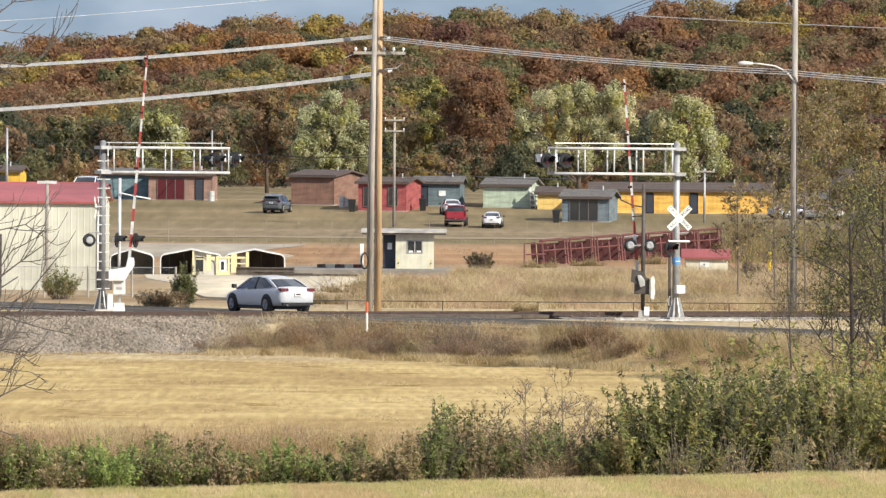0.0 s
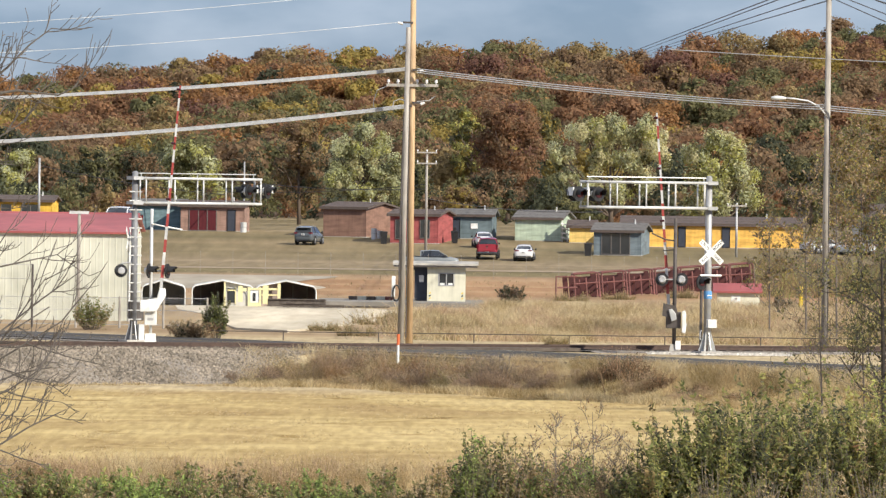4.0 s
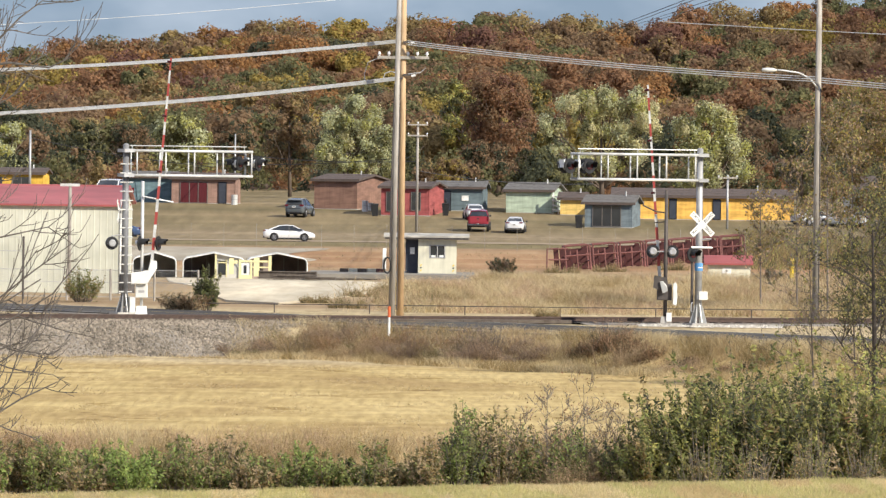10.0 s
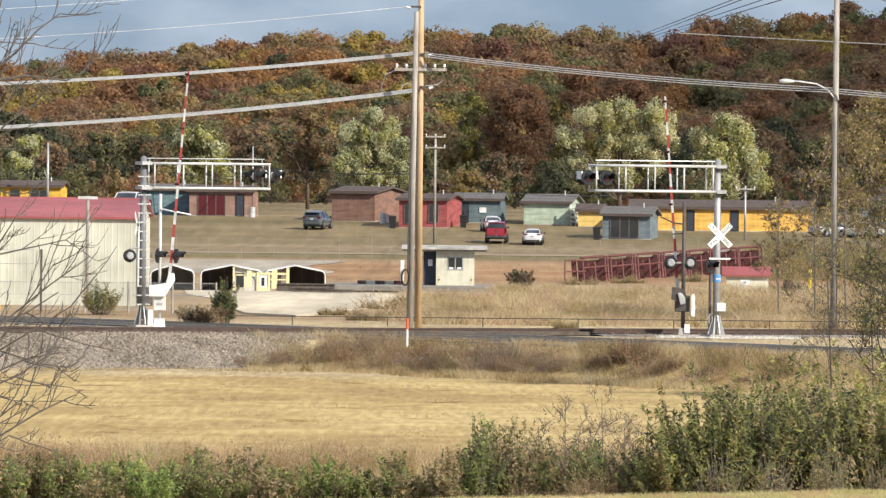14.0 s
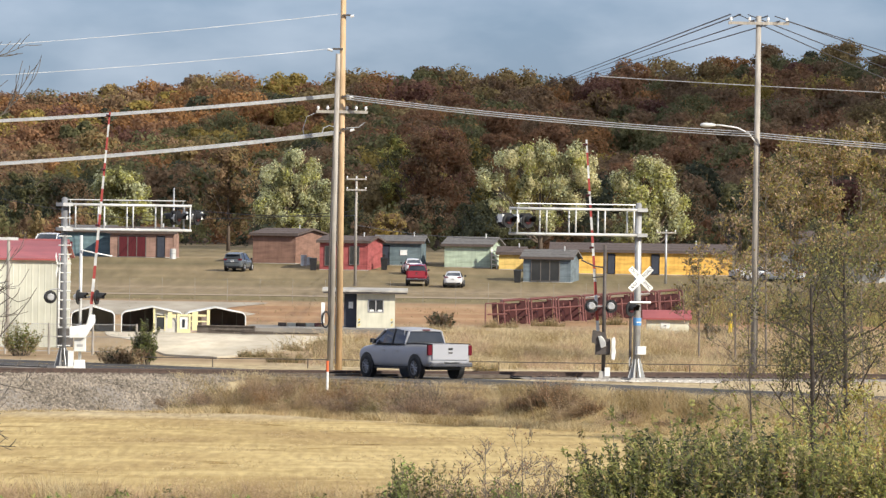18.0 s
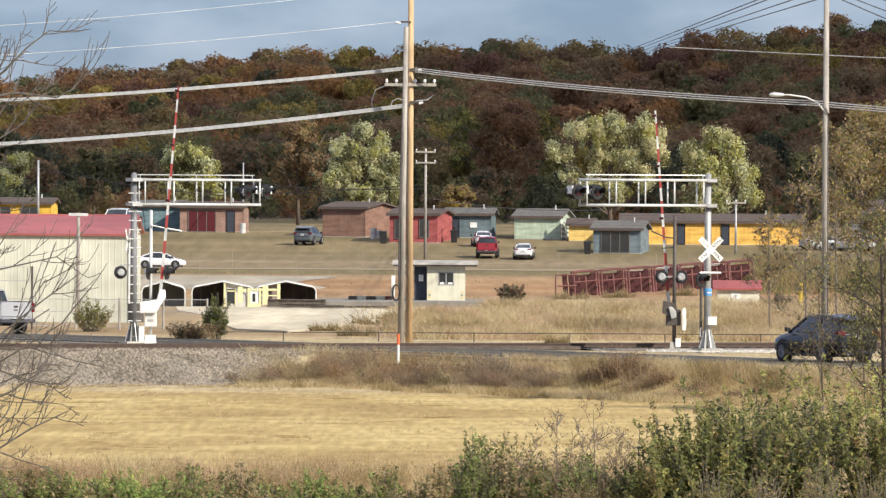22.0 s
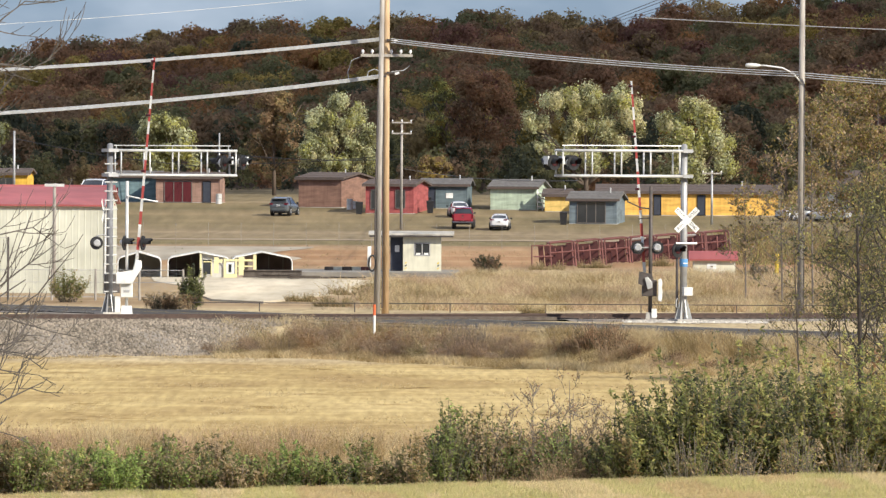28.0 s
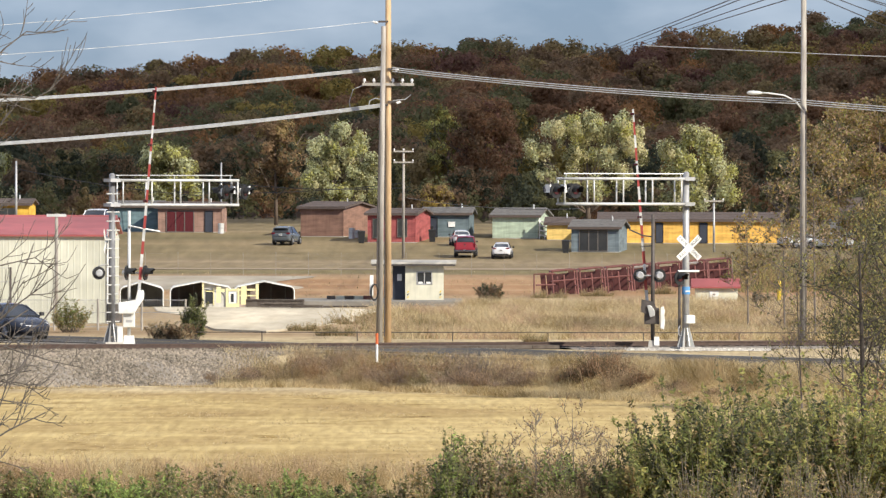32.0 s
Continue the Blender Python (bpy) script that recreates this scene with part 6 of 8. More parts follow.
L_DARK = leaf_mat("leaves_dark_green", (0.105, 0.112, 0.07), (0.08, 0.088, 0.055))
L_TAN = leaf_mat("leaves_tan", (0.36, 0.27, 0.125), (0.28, 0.21, 0.10))
L_SILVER = leaf_mat("leaves_silver_green", (0.58, 0.58, 0.37), (0.45, 0.47, 0.28))
L_LIME = leaf_mat("leaves_lime", (0.56, 0.53, 0.19), (0.42, 0.42, 0.14))
L_CREAM = leaf_mat("leaves_cream", (0.68, 0.62, 0.38), (0.52, 0.48, 0.27))
L_GREEN = leaf_mat("leaves_fresh_green", (0.31, 0.39, 0.12), (0.21, 0.28, 0.085), 0.45)
L_PRIVET = leaf_mat("leaves_privet", (0.225, 0.245, 0.088), (0.155, 0.175, 0.06), 0.55)
L_BUSH = leaf_mat("leaves_yellow_olive", (0.37, 0.35, 0.12), (0.27, 0.26, 0.09), 0.45)
L_GRASSY = leaf_mat("leaves_pale_grass", (0.52, 0.48, 0.22), (0.42, 0.40, 0.17), 0.3)
L_STRAW = leaf_mat("dry_grass_straw", (0.56, 0.43, 0.24), (0.44, 0.33, 0.18), 0.3)
L_DRY = leaf_mat("dry_grass_brown", (0.46, 0.36, 0.22), (0.37, 0.28, 0.165), 0.35)
L_TWIG = leaf_mat("dry_twig_grey", (0.30, 0.235, 0.18), (0.22, 0.17, 0.13), 0.35)
L_PALE = leaf_mat("dry_grass_pale", (0.66, 0.55, 0.34), (0.54, 0.44, 0.25), 0.3)
L_DRYRED = leaf_mat("dry_grass_reddish", (0.54, 0.39, 0.26), (0.43, 0.30, 0.19), 0.35)
WOOD = [L_ORANGE, L_RUST, L_BROWN, L_MAROON, L_GOLD, L_OLIVE, L_DARK, L_TAN, M_BARK]


def crown_points(n, radius, height, lumps, fill=0.35, lump=(0.22, 0.40)):
    """Leaf centres on the skins of many lumps that together make an uneven crown, base at z = 0."""
    cen = []
    for _ in range(lumps):
        a, u = RNG.uniform(0, 2 * math.pi), RNG.uniform(0, 1) ** 0.5
        z = RNG.uniform(0.18, 0.86)
        w = math.sin(math.pi * min(0.98, (z * 0.86 + 0.12))) ** 0.7
        cen.append((math.cos(a) * u * radius * (1.02 - lump[1] * 0.75) * w, math.sin(a) * u * radius * (1.02 - lump[1] * 0.75) * w, z * height))
    cen = np.array(cen)
    rad = RNG.uniform(lump[0], lump[1], lumps) * radius
    k = RNG.integers(0, lumps, n)
    d = RNG.normal(size=(n, 3))
    d /= np.linalg.norm(d, axis=1, keepdims=True)
    rr = np.where(RNG.uniform(size=n) < fill, RNG.uniform(0.3, 1, n), RNG.triangular(0.55, 1.02, 1.28, n))
    d2 = d + 0.6 * (cen[k] - np.array([0, 0, height * 0.5])) / radius
    return cen[k] + d * (rad[k] * rr)[:, None] * np.array([1, 1, 0.85]), d2


def limbs(height, r, spread, n=7, seed=0):
    """A tapered trunk with forking limbs, as one mesh part's geometry."""
    rnd = random.Random(seed)
    g = Geo()
    g.line([(0, 0, -0.2), (rnd.uniform(-0.1, 0.1), 0, height * 0.3), (rnd.uniform(-0.2, 0.2), 0, height * 0.75)], r, 8, r_end=r * 0.35)
    for k in range(n):
        a, z0 = rnd.uniform(0, 6.28), height * rnd.uniform(0.22, 0.6)
        q = Vector((math.cos(a) * spread * 0.75, math.sin(a) * spread * 0.75, min(height * 0.8, z0 + height * rnd.uniform(0.15, 0.35))))
        mid = Vector((q.x * 0.45, q.y * 0.45, z0 + (q.z - z0) * 0.35))
        g.line([(0, 0, z0), mid, q], r * 0.4, 6, r_end=r * 0.1)
        for j in range(2):
            b = q + Vector((rnd.uniform(-1, 1), rnd.uniform(-1, 1), rnd.uniform(0.1, 1))) * spread * 0.3
            b.z = min(b.z, height * 0.84)
            g.tube(mid.lerp(q, 0.6), b, r * 0.16, r * 0.05, 5)
    return g


def tree(label, x, y, radius, height, mats, n=5000, leaf=0.28, lumps=26, clear=0.12, weights=None, seed=1, name="tree", bark=None, fill=0.35):
    z = float(land(x, y))
    root = thing(name, label, "tree", pose(x, y, z - 0.05))
    part("trunk", limbs(height, max(0.10, radius * 0.06), radius, 8, seed), bark or M_BARK, root, smooth=True)
    p, out = crown_points(n, radius, height * (1 - clear), int(lumps * 1.5), fill, (0.14, 0.32))
    p[:, 2] += height * clear
    v, l = cards(p, leaf, 0.4, out)
    mi = RNG.choice(len(mats), n, p=weights)
    # neighbouring leaves share a colour: take it from a coarse grid of the crown
    cell = (np.floor(p / (radius * 0.35)).astype(int) * np.array([7, 13, 29])).sum(1)
    pick = np.random.default_rng(seed).choice(len(mats), 4096, p=weights)
    mi = np.where(RNG.uniform(size=n) < 0.7, pick[cell % 4096], mi)
    crown = new("crown", fast_mesh("crown", v, l, 4, mats, mi))
    crown.parent = root
    return root


def maple(label, x, y, height, boughs, mats, n, leaf, weights, seed, name="tree"):
    """A tree whose crown is made of several boughs (offset across, height, half width, half height), each a ragged mass of drooping leaf sprays."""
    rg = np.random.default_rng(seed)
    root = thing(name, label, "tree", pose(x, y, float(land(x, y)) - 0.05))
    g = limbs(height * 0.8, 0.30, 2.2, 5, seed)
    for bx, bz, rx, rz in boughs:
        top = Vector((bx, rg.uniform(-0.5, 0.5), bz))
        g.line([(0, 0, height * 0.12), (bx * 0.35, 0, bz * 0.45), top], 0.13, 6, r_end=0.03)
        for _ in range(5):
            q = top + Vector((rg.uniform(-0.8, 0.8) * rx, rg.uniform(-0.8, 0.8) * rx, rg.uniform(-0.2, 0.8) * rz))
            g.line([(bx * 0.35, 0, bz * 0.55), top.lerp(q, 0.4), q], 0.05, 5, r_end=0.015)
    part("trunk", g, M_BARK, root, smooth=True)
    b = np.array(boughs)
    area = b[:, 2] * b[:, 3]
    ns = int(10 * len(b) + 60)
    k = rg.choice(len(b), ns, p=area / area.sum())
    d = rg.normal(size=(ns, 3))
    d[:, 2] = d[:, 2] * 0.9 + 0.25
    d /= np.linalg.norm(d, axis=1, keepdims=True)
    rr = rg.uniform(0.45, 1.0, (ns, 1))
    cen = np.stack([b[k, 0], rg.normal(0, 0.6, ns), b[k, 1]], 1) + d * rr * np.stack([b[k, 2], b[k, 2] * 0.8, b[k, 3]], 1)
    rad = rg.uniform(0.30, 0.85, ns)
    j = rg.choice(ns, n, p=rad ** 2 / (rad ** 2).sum())
    e = rg.normal(size=(n, 3))
    e /= np.linalg.norm(e, axis=1, keepdims=True)
    r2 = rg.uniform(0, 1, n) ** 0.45 * rad[j] * (1 + 0.5 * (rg.uniform(size=n) < 0.12))
    p = cen[j] + e * r2[:, None] * np.array([1, 1, 1.25])
    p[:, 2] = np.maximum(p[:, 2], height * 0.06)
    v, l = cards(p, leaf, 0.4, e * 0.6 + d[j] * 0.5)
    own = rg.choice(len(mats), ns, p=weights)
    mi = np.where(rg.uniform(size=n) < 0.6, own[j], rg.choice(len(mats), n, p=weights))
    ob = new("crown", fast_mesh("crown", v, l, 4, mats, mi))
    ob.parent = root
    return root


# the wooded hill: one stretch of far forest
def forest():
    V, L, MI, off = [], [], [], 0
    # dense undergrowth along the foot
    for x in np.arange(-75, 75, 2.6):
        for y in (1100, 1150, 1205):
            tx, ty = x + RNG.uniform(-1, 1), y + RNG.uniform(-12, 12)
            n = 300
            p, out = crown_points(n, RNG.uniform(1.8, 3.0), RNG.uniform(3.0, 5.5), 9, 0.2)
            p += np.array([tx, ty, float(land(tx, ty))])
            v = clumps(p, 0.26, out)
            V.append(v)
            L.append(np.arange(3 * n) + off)
            MI.append(np.full(n, RNG.choice([2, 5, 6, 6, 7, 5, 1])))
            off += len(v)
    rows = 22
    for rI in range(rows):
        y = 1235 + (1745 - 1235) * (rI / (rows - 1)) ** 0.9
        step = 7.4
        half = 0.066 * y
        for x in np.arange(-half, half, step):
            tx, ty = x + RNG.uniform(-3, 3), y + RNG.uniform(-8, 8)
            rad = RNG.uniform(3.8, 6.4)
            hgt = RNG.uniform(7.0, 10.5) * (1.0 if rI else 0.8)
            n = 2400
            p, out = crown_points(n, rad, hgt * 0.66, 24, 0.08, (0.18, 0.36))
            p[:, 2] += 1.2 + hgt * 0.30
            p += np.array([tx, ty, float(land(tx, ty))])
            v = clumps(p, 0.31, out)
            l = np.arange(3 * n)
            # warm to the left, browner and darker to the right
            f = (tx + 70) / 150
            w = np.array([0.13 * (1.4 - f), 0.22, 0.24 + 0.06 * f, 0.05, 0.10 * (1.2 - f), 0.15, 0.02, 0.12])
            if rI < 3:
                w = np.array([0.05, 0.08, 0.22, 0.03, 0.06, 0.16, 0.28, 0.12])
            w = np.clip(w, 0.005, None)
            c = RNG.choice(8, p=w / w.sum())
            c2 = RNG.choice(8, p=w / w.sum())
            mi = np.where(RNG.uniform(size=n) < 0.93, c, c2)
            V.append(v)
            L.append(l + off)
            MI.append(mi)
            off += len(v)
            # bare stem below
            tz = float(land(tx, ty))
            a = RNG.uniform(0.12, 0.22)
            tv = np.array([[tx - a, ty, tz], [tx + a, ty, tz], [tx, ty, tz + hgt * 0.8]])
            V.append(tv)
            L.append(np.arange(3) + off)
            MI.append(np.array([8]))
            off += 3
    ob = new("hill_forest", fast_mesh("hill_forest", np.concatenate(V), np.concatenate(L), 3, WOOD, np.concatenate(MI)))
    return tagged(ob, "far wooded hill in orange, rust and brown autumn leaf", "forest", kind="stuff")


forest()
SG = [L_SILVER, L_LIME, L_CREAM, L_OLIVE]
maple("silver-green maple behind the cabins", -11.2, 1012, 10.7, ((0.0, 8.6, 2.3, 2.0), (-2.2, 6.6, 1.8, 2.0), (2.0, 6.8, 2.0, 1.9), (-2.4, 4.2, 1.6, 1.6), (2.6, 4.4, 1.5, 1.7), (0.2, 5.4, 2.2, 2.2), (0.0, 2.8, 2.4, 1.4)), SG, 30000, 0.125, [0.50, 0.16, 0.18, 0.16], 3)
maple("broad cream-green maple behind the cabins", 13.4, 1002, 11.4, ((-2.6, 9.6, 2.0, 1.5), (0.4, 9.8, 2.4, 1.5), (3.2, 9.6, 2.0, 1.4), (4.4, 7.8, 1.5, 1.5), (-4.8, 7.0, 1.6, 1.6), (-4.2, 4.9, 1.4, 1.1), (-1.4, 6.9, 1.5, 1.3), (1.6, 6.8, 1.5, 1.2), (3.4, 5.2, 1.3, 1.2), (-2.2, 3.8, 1.5, 1.0), (0.6, 3.6, 1.6, 1.2)), SG, 36000, 0.125, [0.34, 0.12, 0.40, 0.14], 4)
maple("yellow-green maple behind the yellow building", 22.9, 962, 9.9, ((-0.2, 8.6, 1.4, 1.2), (1.2, 7.4, 1.6, 1.4), (-1.9, 7.2, 1.5, 1.3), (2.4, 5.4, 1.5, 1.6), (0.0, 5.6, 1.9, 1.6), (-2.4, 4.8, 1.5, 1.5), (3.0, 3.4, 1.2, 1.1), (0.6, 3.2, 1.8, 1.3), (-2.0, 2.8, 1.3, 1.1)), SG, 26000, 0.125, [0.34, 0.26, 0.22, 0.18], 5)
tree("olive maple behind the brown cabin", -29.0, 1030, 3.9, 9.0, [L_OLIVE, L_SILVER, L_LIME], 12000, 0.17, 34, 0.1, [0.45, 0.3, 0.25], 6)
tree("pale green tree by the yellow cabin", -50.5, 1120, 3.6, 8.0, [L_SILVER, L_OLIVE, L_LIME], 9000, 0.17, 26, 0.1, None, 16)
BR = [L_BROWN, L_TAN, L_DARK]
tree("grey-brown autumn tree behind the cabins", -18.1, 1040, 3.6, 11.7, BR, 13000, 0.15, 32, 0.08, [0.62, 0.20, 0.18], 7)
tree("rust-brown oak behind the cabins", 3.7, 1190, 5.6, 15.5, [L_RUST, L_BROWN, L_MAROON], 22000, 0.18, 46, 0.08, [0.45, 0.4, 0.15], 8)
tree("gold-green tree on the foot of the hill", -0.5, 1225, 3.4, 15.6, [L_GOLD, L_OLIVE, L_LIME], 11000, 0.18, 28, 0.1, None, 9)
tree("gold tree on the foot of the hill", 8.3, 1230, 3.0, 14.8, [L_GOLD, L_OLIVE], 9000, 0.18, 26, 0.1, None, 10)
tree("tan bush behind the slate blue cabin", -1.6, 1040, 2.2, 4.6, [L_TAN, L_GOLD, L_BROWN], 6000, 0.13, 18, 0.02, None, 11)
for k, (x, y, r, h) in enumerate(((-7.5, 1110, 3.4, 7.5), (2.0, 1120, 3.6, 6.6), (7.5, 1105, 3.2, 5.8), (29.0, 1085, 3.8, 8.0), (35.0, 1060, 3.4, 9.0), (-38, 1160, 4.0, 8.0), (-43.5, 1150, 3.0, 9.0), (-26.5, 1175, 3.2, 8.6), (-14.8, 1140, 3.0, 7.0), (18.0, 1100, 3.2, 7))):
    tree("dark undergrowth tree at the foot of the hill", x, y, r, h, [(L_DARK, L_OLIVE), (L_DARK, L_BROWN)][k % 2], 7000, 0.17, 22, 0.03, None, 20 + k)


def shrub(label, x, y, radius, height, mats, n, leaf, weights=None, name="shrub", stems=40, lumps=20, squash=1.0, seed=0, group="", shoots=None, fan=1.0):
    """Many upright shoots that fan out from one root, leafy for most of their length, round a loose heart."""
    z = float(land(x, y))
    root = thing(name, label, "shrub", pose(x, y, z - 0.03), group)
    rg = np.random.default_rng(seed + 500)
    ns = shoots or stems
    ang, u = rg.uniform(0, 2 * math.pi, ns), rg.uniform(0, 1, ns) ** 0.6
    base = np.stack([np.cos(ang) * u * radius * 0.35, np.sin(ang) * u * radius * 0.35 * squash, np.zeros(ns)], 1)
    hh = height * rg.uniform(0.45, 1.1, ns) * (1.06 - 0.3 * u ** 2)
    tip = np.stack([np.cos(ang) * u * radius * fan + rg.normal(0, 0.10 * radius, ns), (np.sin(ang) * u * radius * fan) * squash, hh], 1)
    mid = base * 0.5 + tip * 0.5 + np.stack([rg.normal(0, 0.05, ns), rg.normal(0, 0.05, ns), hh * 0.10], 1)
    g = Geo()
    for k in range(min(ns, stems)):
        g.line([base[k], mid[k], tip[k]], 0.012, 4, r_end=0.004)
    tagged(part("stem_tangle", g, M_GREYBARK, root, "thin grey stems"), kind="stuff")
    n1 = int(n * 0.72)
    k = rg.integers(0, ns, n1)
    f = rg.uniform(0.22, 1.03, n1) ** 0.85
    f2 = f[:, None]
    p = base[k] * (1 - f2) ** 2 + 2 * mid[k] * f2 * (1 - f2) + tip[k] * f2 ** 2
    p += rg.normal(0, 1, (n1, 3)) * (0.03 + 0.05 * (1 - f2) ** 0.5 * min(1.0, radius))
    q, _ = crown_points(n - n1, radius * 0.85, height * 0.75, lumps, 0.5)
    p = np.concatenate([p, q])
    k = np.concatenate([k, rg.integers(0, ns, n - n1)])
    p[:, 2] = np.abs(p[:, 2]) + 0.03
    v, l = cards(p, leaf * 1.25, 0.2, np.array([[0.25, -0.45, 0.7]]) + rg.normal(0, 0.35, (n, 3)), 0.36)
    # one shoot keeps to one colour, mostly
    own = rg.choice(len(mats), ns, p=weights)
    mi = np.where(rg.uniform(size=n) < 0.65, own[k], rg.choice(len(mats), n, p=weights))
    ob = new("leaves", fast_mesh("leaves", v, l, 4, mats, mi))
    ob.parent = root
    return root


def grass(name, label, x0, x1, y0, y1, n, height, width, mats, weights=None, lean=0.3, density=None, zfun=land, drift=0.0, along=None):
    x, y = RNG.uniform(x0, x1, n), RNG.uniform(y0, y1, n)
    if along:
        y = y + along(x)
    if density is not None:
        k = RNG.uniform(size=n) < density(x, y)
        x, y = x[k], y[k]
    h = height(x, y) if callable(height) else height
    v, l = blades(np.stack([x, y, zfun(x, y) - 0.02], 1), h, width, lean)
    mi = RNG.choice(len(mats), len(x), p=weights)
    if drift:
        # the kinds grow in drifts
        band = np.clip((patch(x, y * 0.25, drift, 5.0) * len(mats)).astype(int), 0, len(mats) - 1)
        mi = np.where(RNG.uniform(size=len(x)) < 0.6, band, mi)
    ob = new(name, fast_mesh(name, v, l, 3, mats, mi))
    return tagged(ob, label, "grass", kind="stuff")


def patch(x, y, s, seed=0.0):
    """Soft random patches between 0 and 1."""
    return 0.5 + 0.25 * (np.sin(x * s + 1.3 + seed) * np.cos(y * s * 0.7 + 0.4 + seed) + np.sin(x * s * 2.3 + y * s * 1.1 + seed * 2) * 0.7 + np.sin(x * s * 5.1 - y * s * 0.6) * 0.3)


def tuft(label, x, y, radius, height, mats, n, width=0.022, name="weed_clump", group="", lean=0.5):
    """A clump of thin dry stalks that fan out from one root."""
    z = float(land(x, y))
    a, u = RNG.uniform(0, 2 * math.pi, n), RNG.uniform(0, 1, n) ** 0.6
    base = np.stack([np.cos(a) * u * radius * 0.8, np.sin(a) * u * radius * 0.8, np.zeros(n)], 1)
    base[:, 0] *= 1.5
    lump = 0.75 + 0.3 * np.sin(base[:, 0] * 5.0 / radius + x * 3.0) + 0.2 * np.sin(base[:, 0] * 11.0 / radius + y)
    base[:, 2] = land(x + base[:, 0], y + base[:, 1]) - z
    h = height * np.clip(lump, 0.3, 1.2) * (1.05 - 0.35 * u ** 2) * RNG.uniform(0.35, 1.15, n)
    ang = RNG.uniform(0, 2 * math.pi, n)
    side = np.stack([np.cos(ang), np.sin(ang), np.zeros(n)], 1) * width * 0.5
    tip = base + np.stack([np.cos(a) * u * h * lean + RNG.normal(0, 0.3, n) * h, np.sin(a) * u * h * lean + RNG.normal(0, 0.3, n) * h, h], 1)
    v = np.stack([base - side, base + side, tip], 1).reshape(-1, 3)
    # seed heads and side leaves
    m = 2 * n
    f = RNG.uniform(0.35, 1.05, m)[:, None]
    k = RNG.integers(0, n, m)
    hv, hl = cards(base[k] + (tip[k] - base[k]) * f + RNG.normal(0, 0.03, (m, 3)), 0.026, 0.0)
    root = thing(name, label, "weeds", pose(x, y, z - 0.03), group)
    ob = new("stalk_fan", fast_mesh("stalk_fan", v, np.arange(3 * n), 3, mats, RNG.choice(len(mats), n)))
    ob.parent = root
    tagged(ob, kind="stuff")
    ob = new("seed_haze", fast_mesh("seed_haze", hv, hl, 4, mats, RNG.choice(len(mats), m)))
    ob.parent = root
    tagged(ob, kind="stuff")
    return root


# dry grass and brush
grass("verge_grass", "tall straw-coloured grass behind the road", -6, 26, 430, 545, 200000, lambda x, y: 0.15 + 0.75 * patch(x, y * 0.3, 0.55) ** 1.4, 0.03, [L_STRAW, L_PALE, L_TAN, L_DRYRED, L_PALE, L_DRY], [0.24, 0.34, 0.08, 0.06, 0.24, 0.04], 0.8,
      lambda x, y: np.where((y < 545 - 30 * (x < 0.5)) & (y > 404 - 1.7 * x + 12), (0.2 + 0.8 * patch(x, y, 0.5)) * np.clip((x + 4.6) / 3.5, 0.04, 1), 0), drift=0.45)
BANK = lambda x, y: np.exp(-((y - (bank_edge(x) - 4.0)) / 4.0) ** 2)
grass("bank_brush", "dry reddish brown brush on the bank", -9, 20, 350, 400, 55000, lambda x, y: (0.15 + 0.6 * patch(x, y, 1.6, 2.0) ** 1.5) * np.clip((bank_edge(x) - y) / 4.5, 0.25, 1), 0.022, [L_DRYRED, L_TWIG, L_STRAW, L_TAN], [0.20, 0.34, 0.22, 0.24], 0.7,
      lambda x, y: BANK(x, y) * np.clip(patch(x, y, 1.3, 2.0) * 1.8 - 0.4, 0.03, 1) * np.where(x > 1.6, 0.2, 1.0), drift=0.8)
grass("bank_straw", "pale straw grass along the bank", -9, 18, -11.5, 0.2, 110000, lambda x, y: 0.14 + 0.34 * patch(x, y, 1.1), 0.022, [L_STRAW, L_PALE, L_TAN, L_STRAW], [0.4, 0.4, 0.1, 0.1], 0.7,
      lambda x, y: np.clip(np.exp(-((y - (bank_edge(x) - 7.0)) / 3.0) ** 2) + np.where(x > 1.2, 0.85, 0.3), 0, 1) * np.clip((y - bank_edge(x) + 11.5) / 3.0, 0, 1), along=bank_edge, drift=0.8)
grass("ballast_fringe", "straw grass below the ballast", -22, -9, -9.5, -6.0, 9000, lambda x, y: 0.05 + 0.22 * patch(x, y, 2.2, 3.0) ** 2, 0.022, [L_STRAW, L_PALE, L_TAN], None, 0.7, lambda x, y: np.clip(patch(x, y, 1.4, 1.0) * 2.2 - 0.7, 0.05, 1), along=bank_edge)
grass("field_stubble", "cut straw stubble of the mown field", -16, 14, 266, 388, 60000, 0.05, 0.03, [L_STRAW, L_PALE, L_TAN], [0.5, 0.35, 0.15], 0.9,
      lambda x, y: np.clip(patch(x * 1.3, y * 0.12, 0.9, 1.0) * 1.5 - 0.35, 0.05, 1) * (y < bank_edge(x) - 5))
grass("ditch_brush", "tan and rust dry weeds along the ditch", -14, 6, 257, 272, 55000, lambda x, y: 0.2 + 0.75 * patch(x, y * 0.4, 1.5, 4.0), 0.02, [L_TAN, L_DRYRED, L_STRAW, L_PALE], [0.28, 0.12, 0.40, 0.20], 0.5,
      lambda x, y: 0.12 + 0.88 * patch(x, y * 0.4, 1.2, 4.0), drift=0.9)
grass("lawn_edge", "pale mown grass on the near bank", -12, 12, 226, 248.5, 220000, lambda x, y: 0.09 + 0.09 * patch(x, y, 1.5), 0.016, [L_PALE, L_GRASSY, L_STRAW], [0.45, 0.35, 0.2], 0.5, drift=0.7)
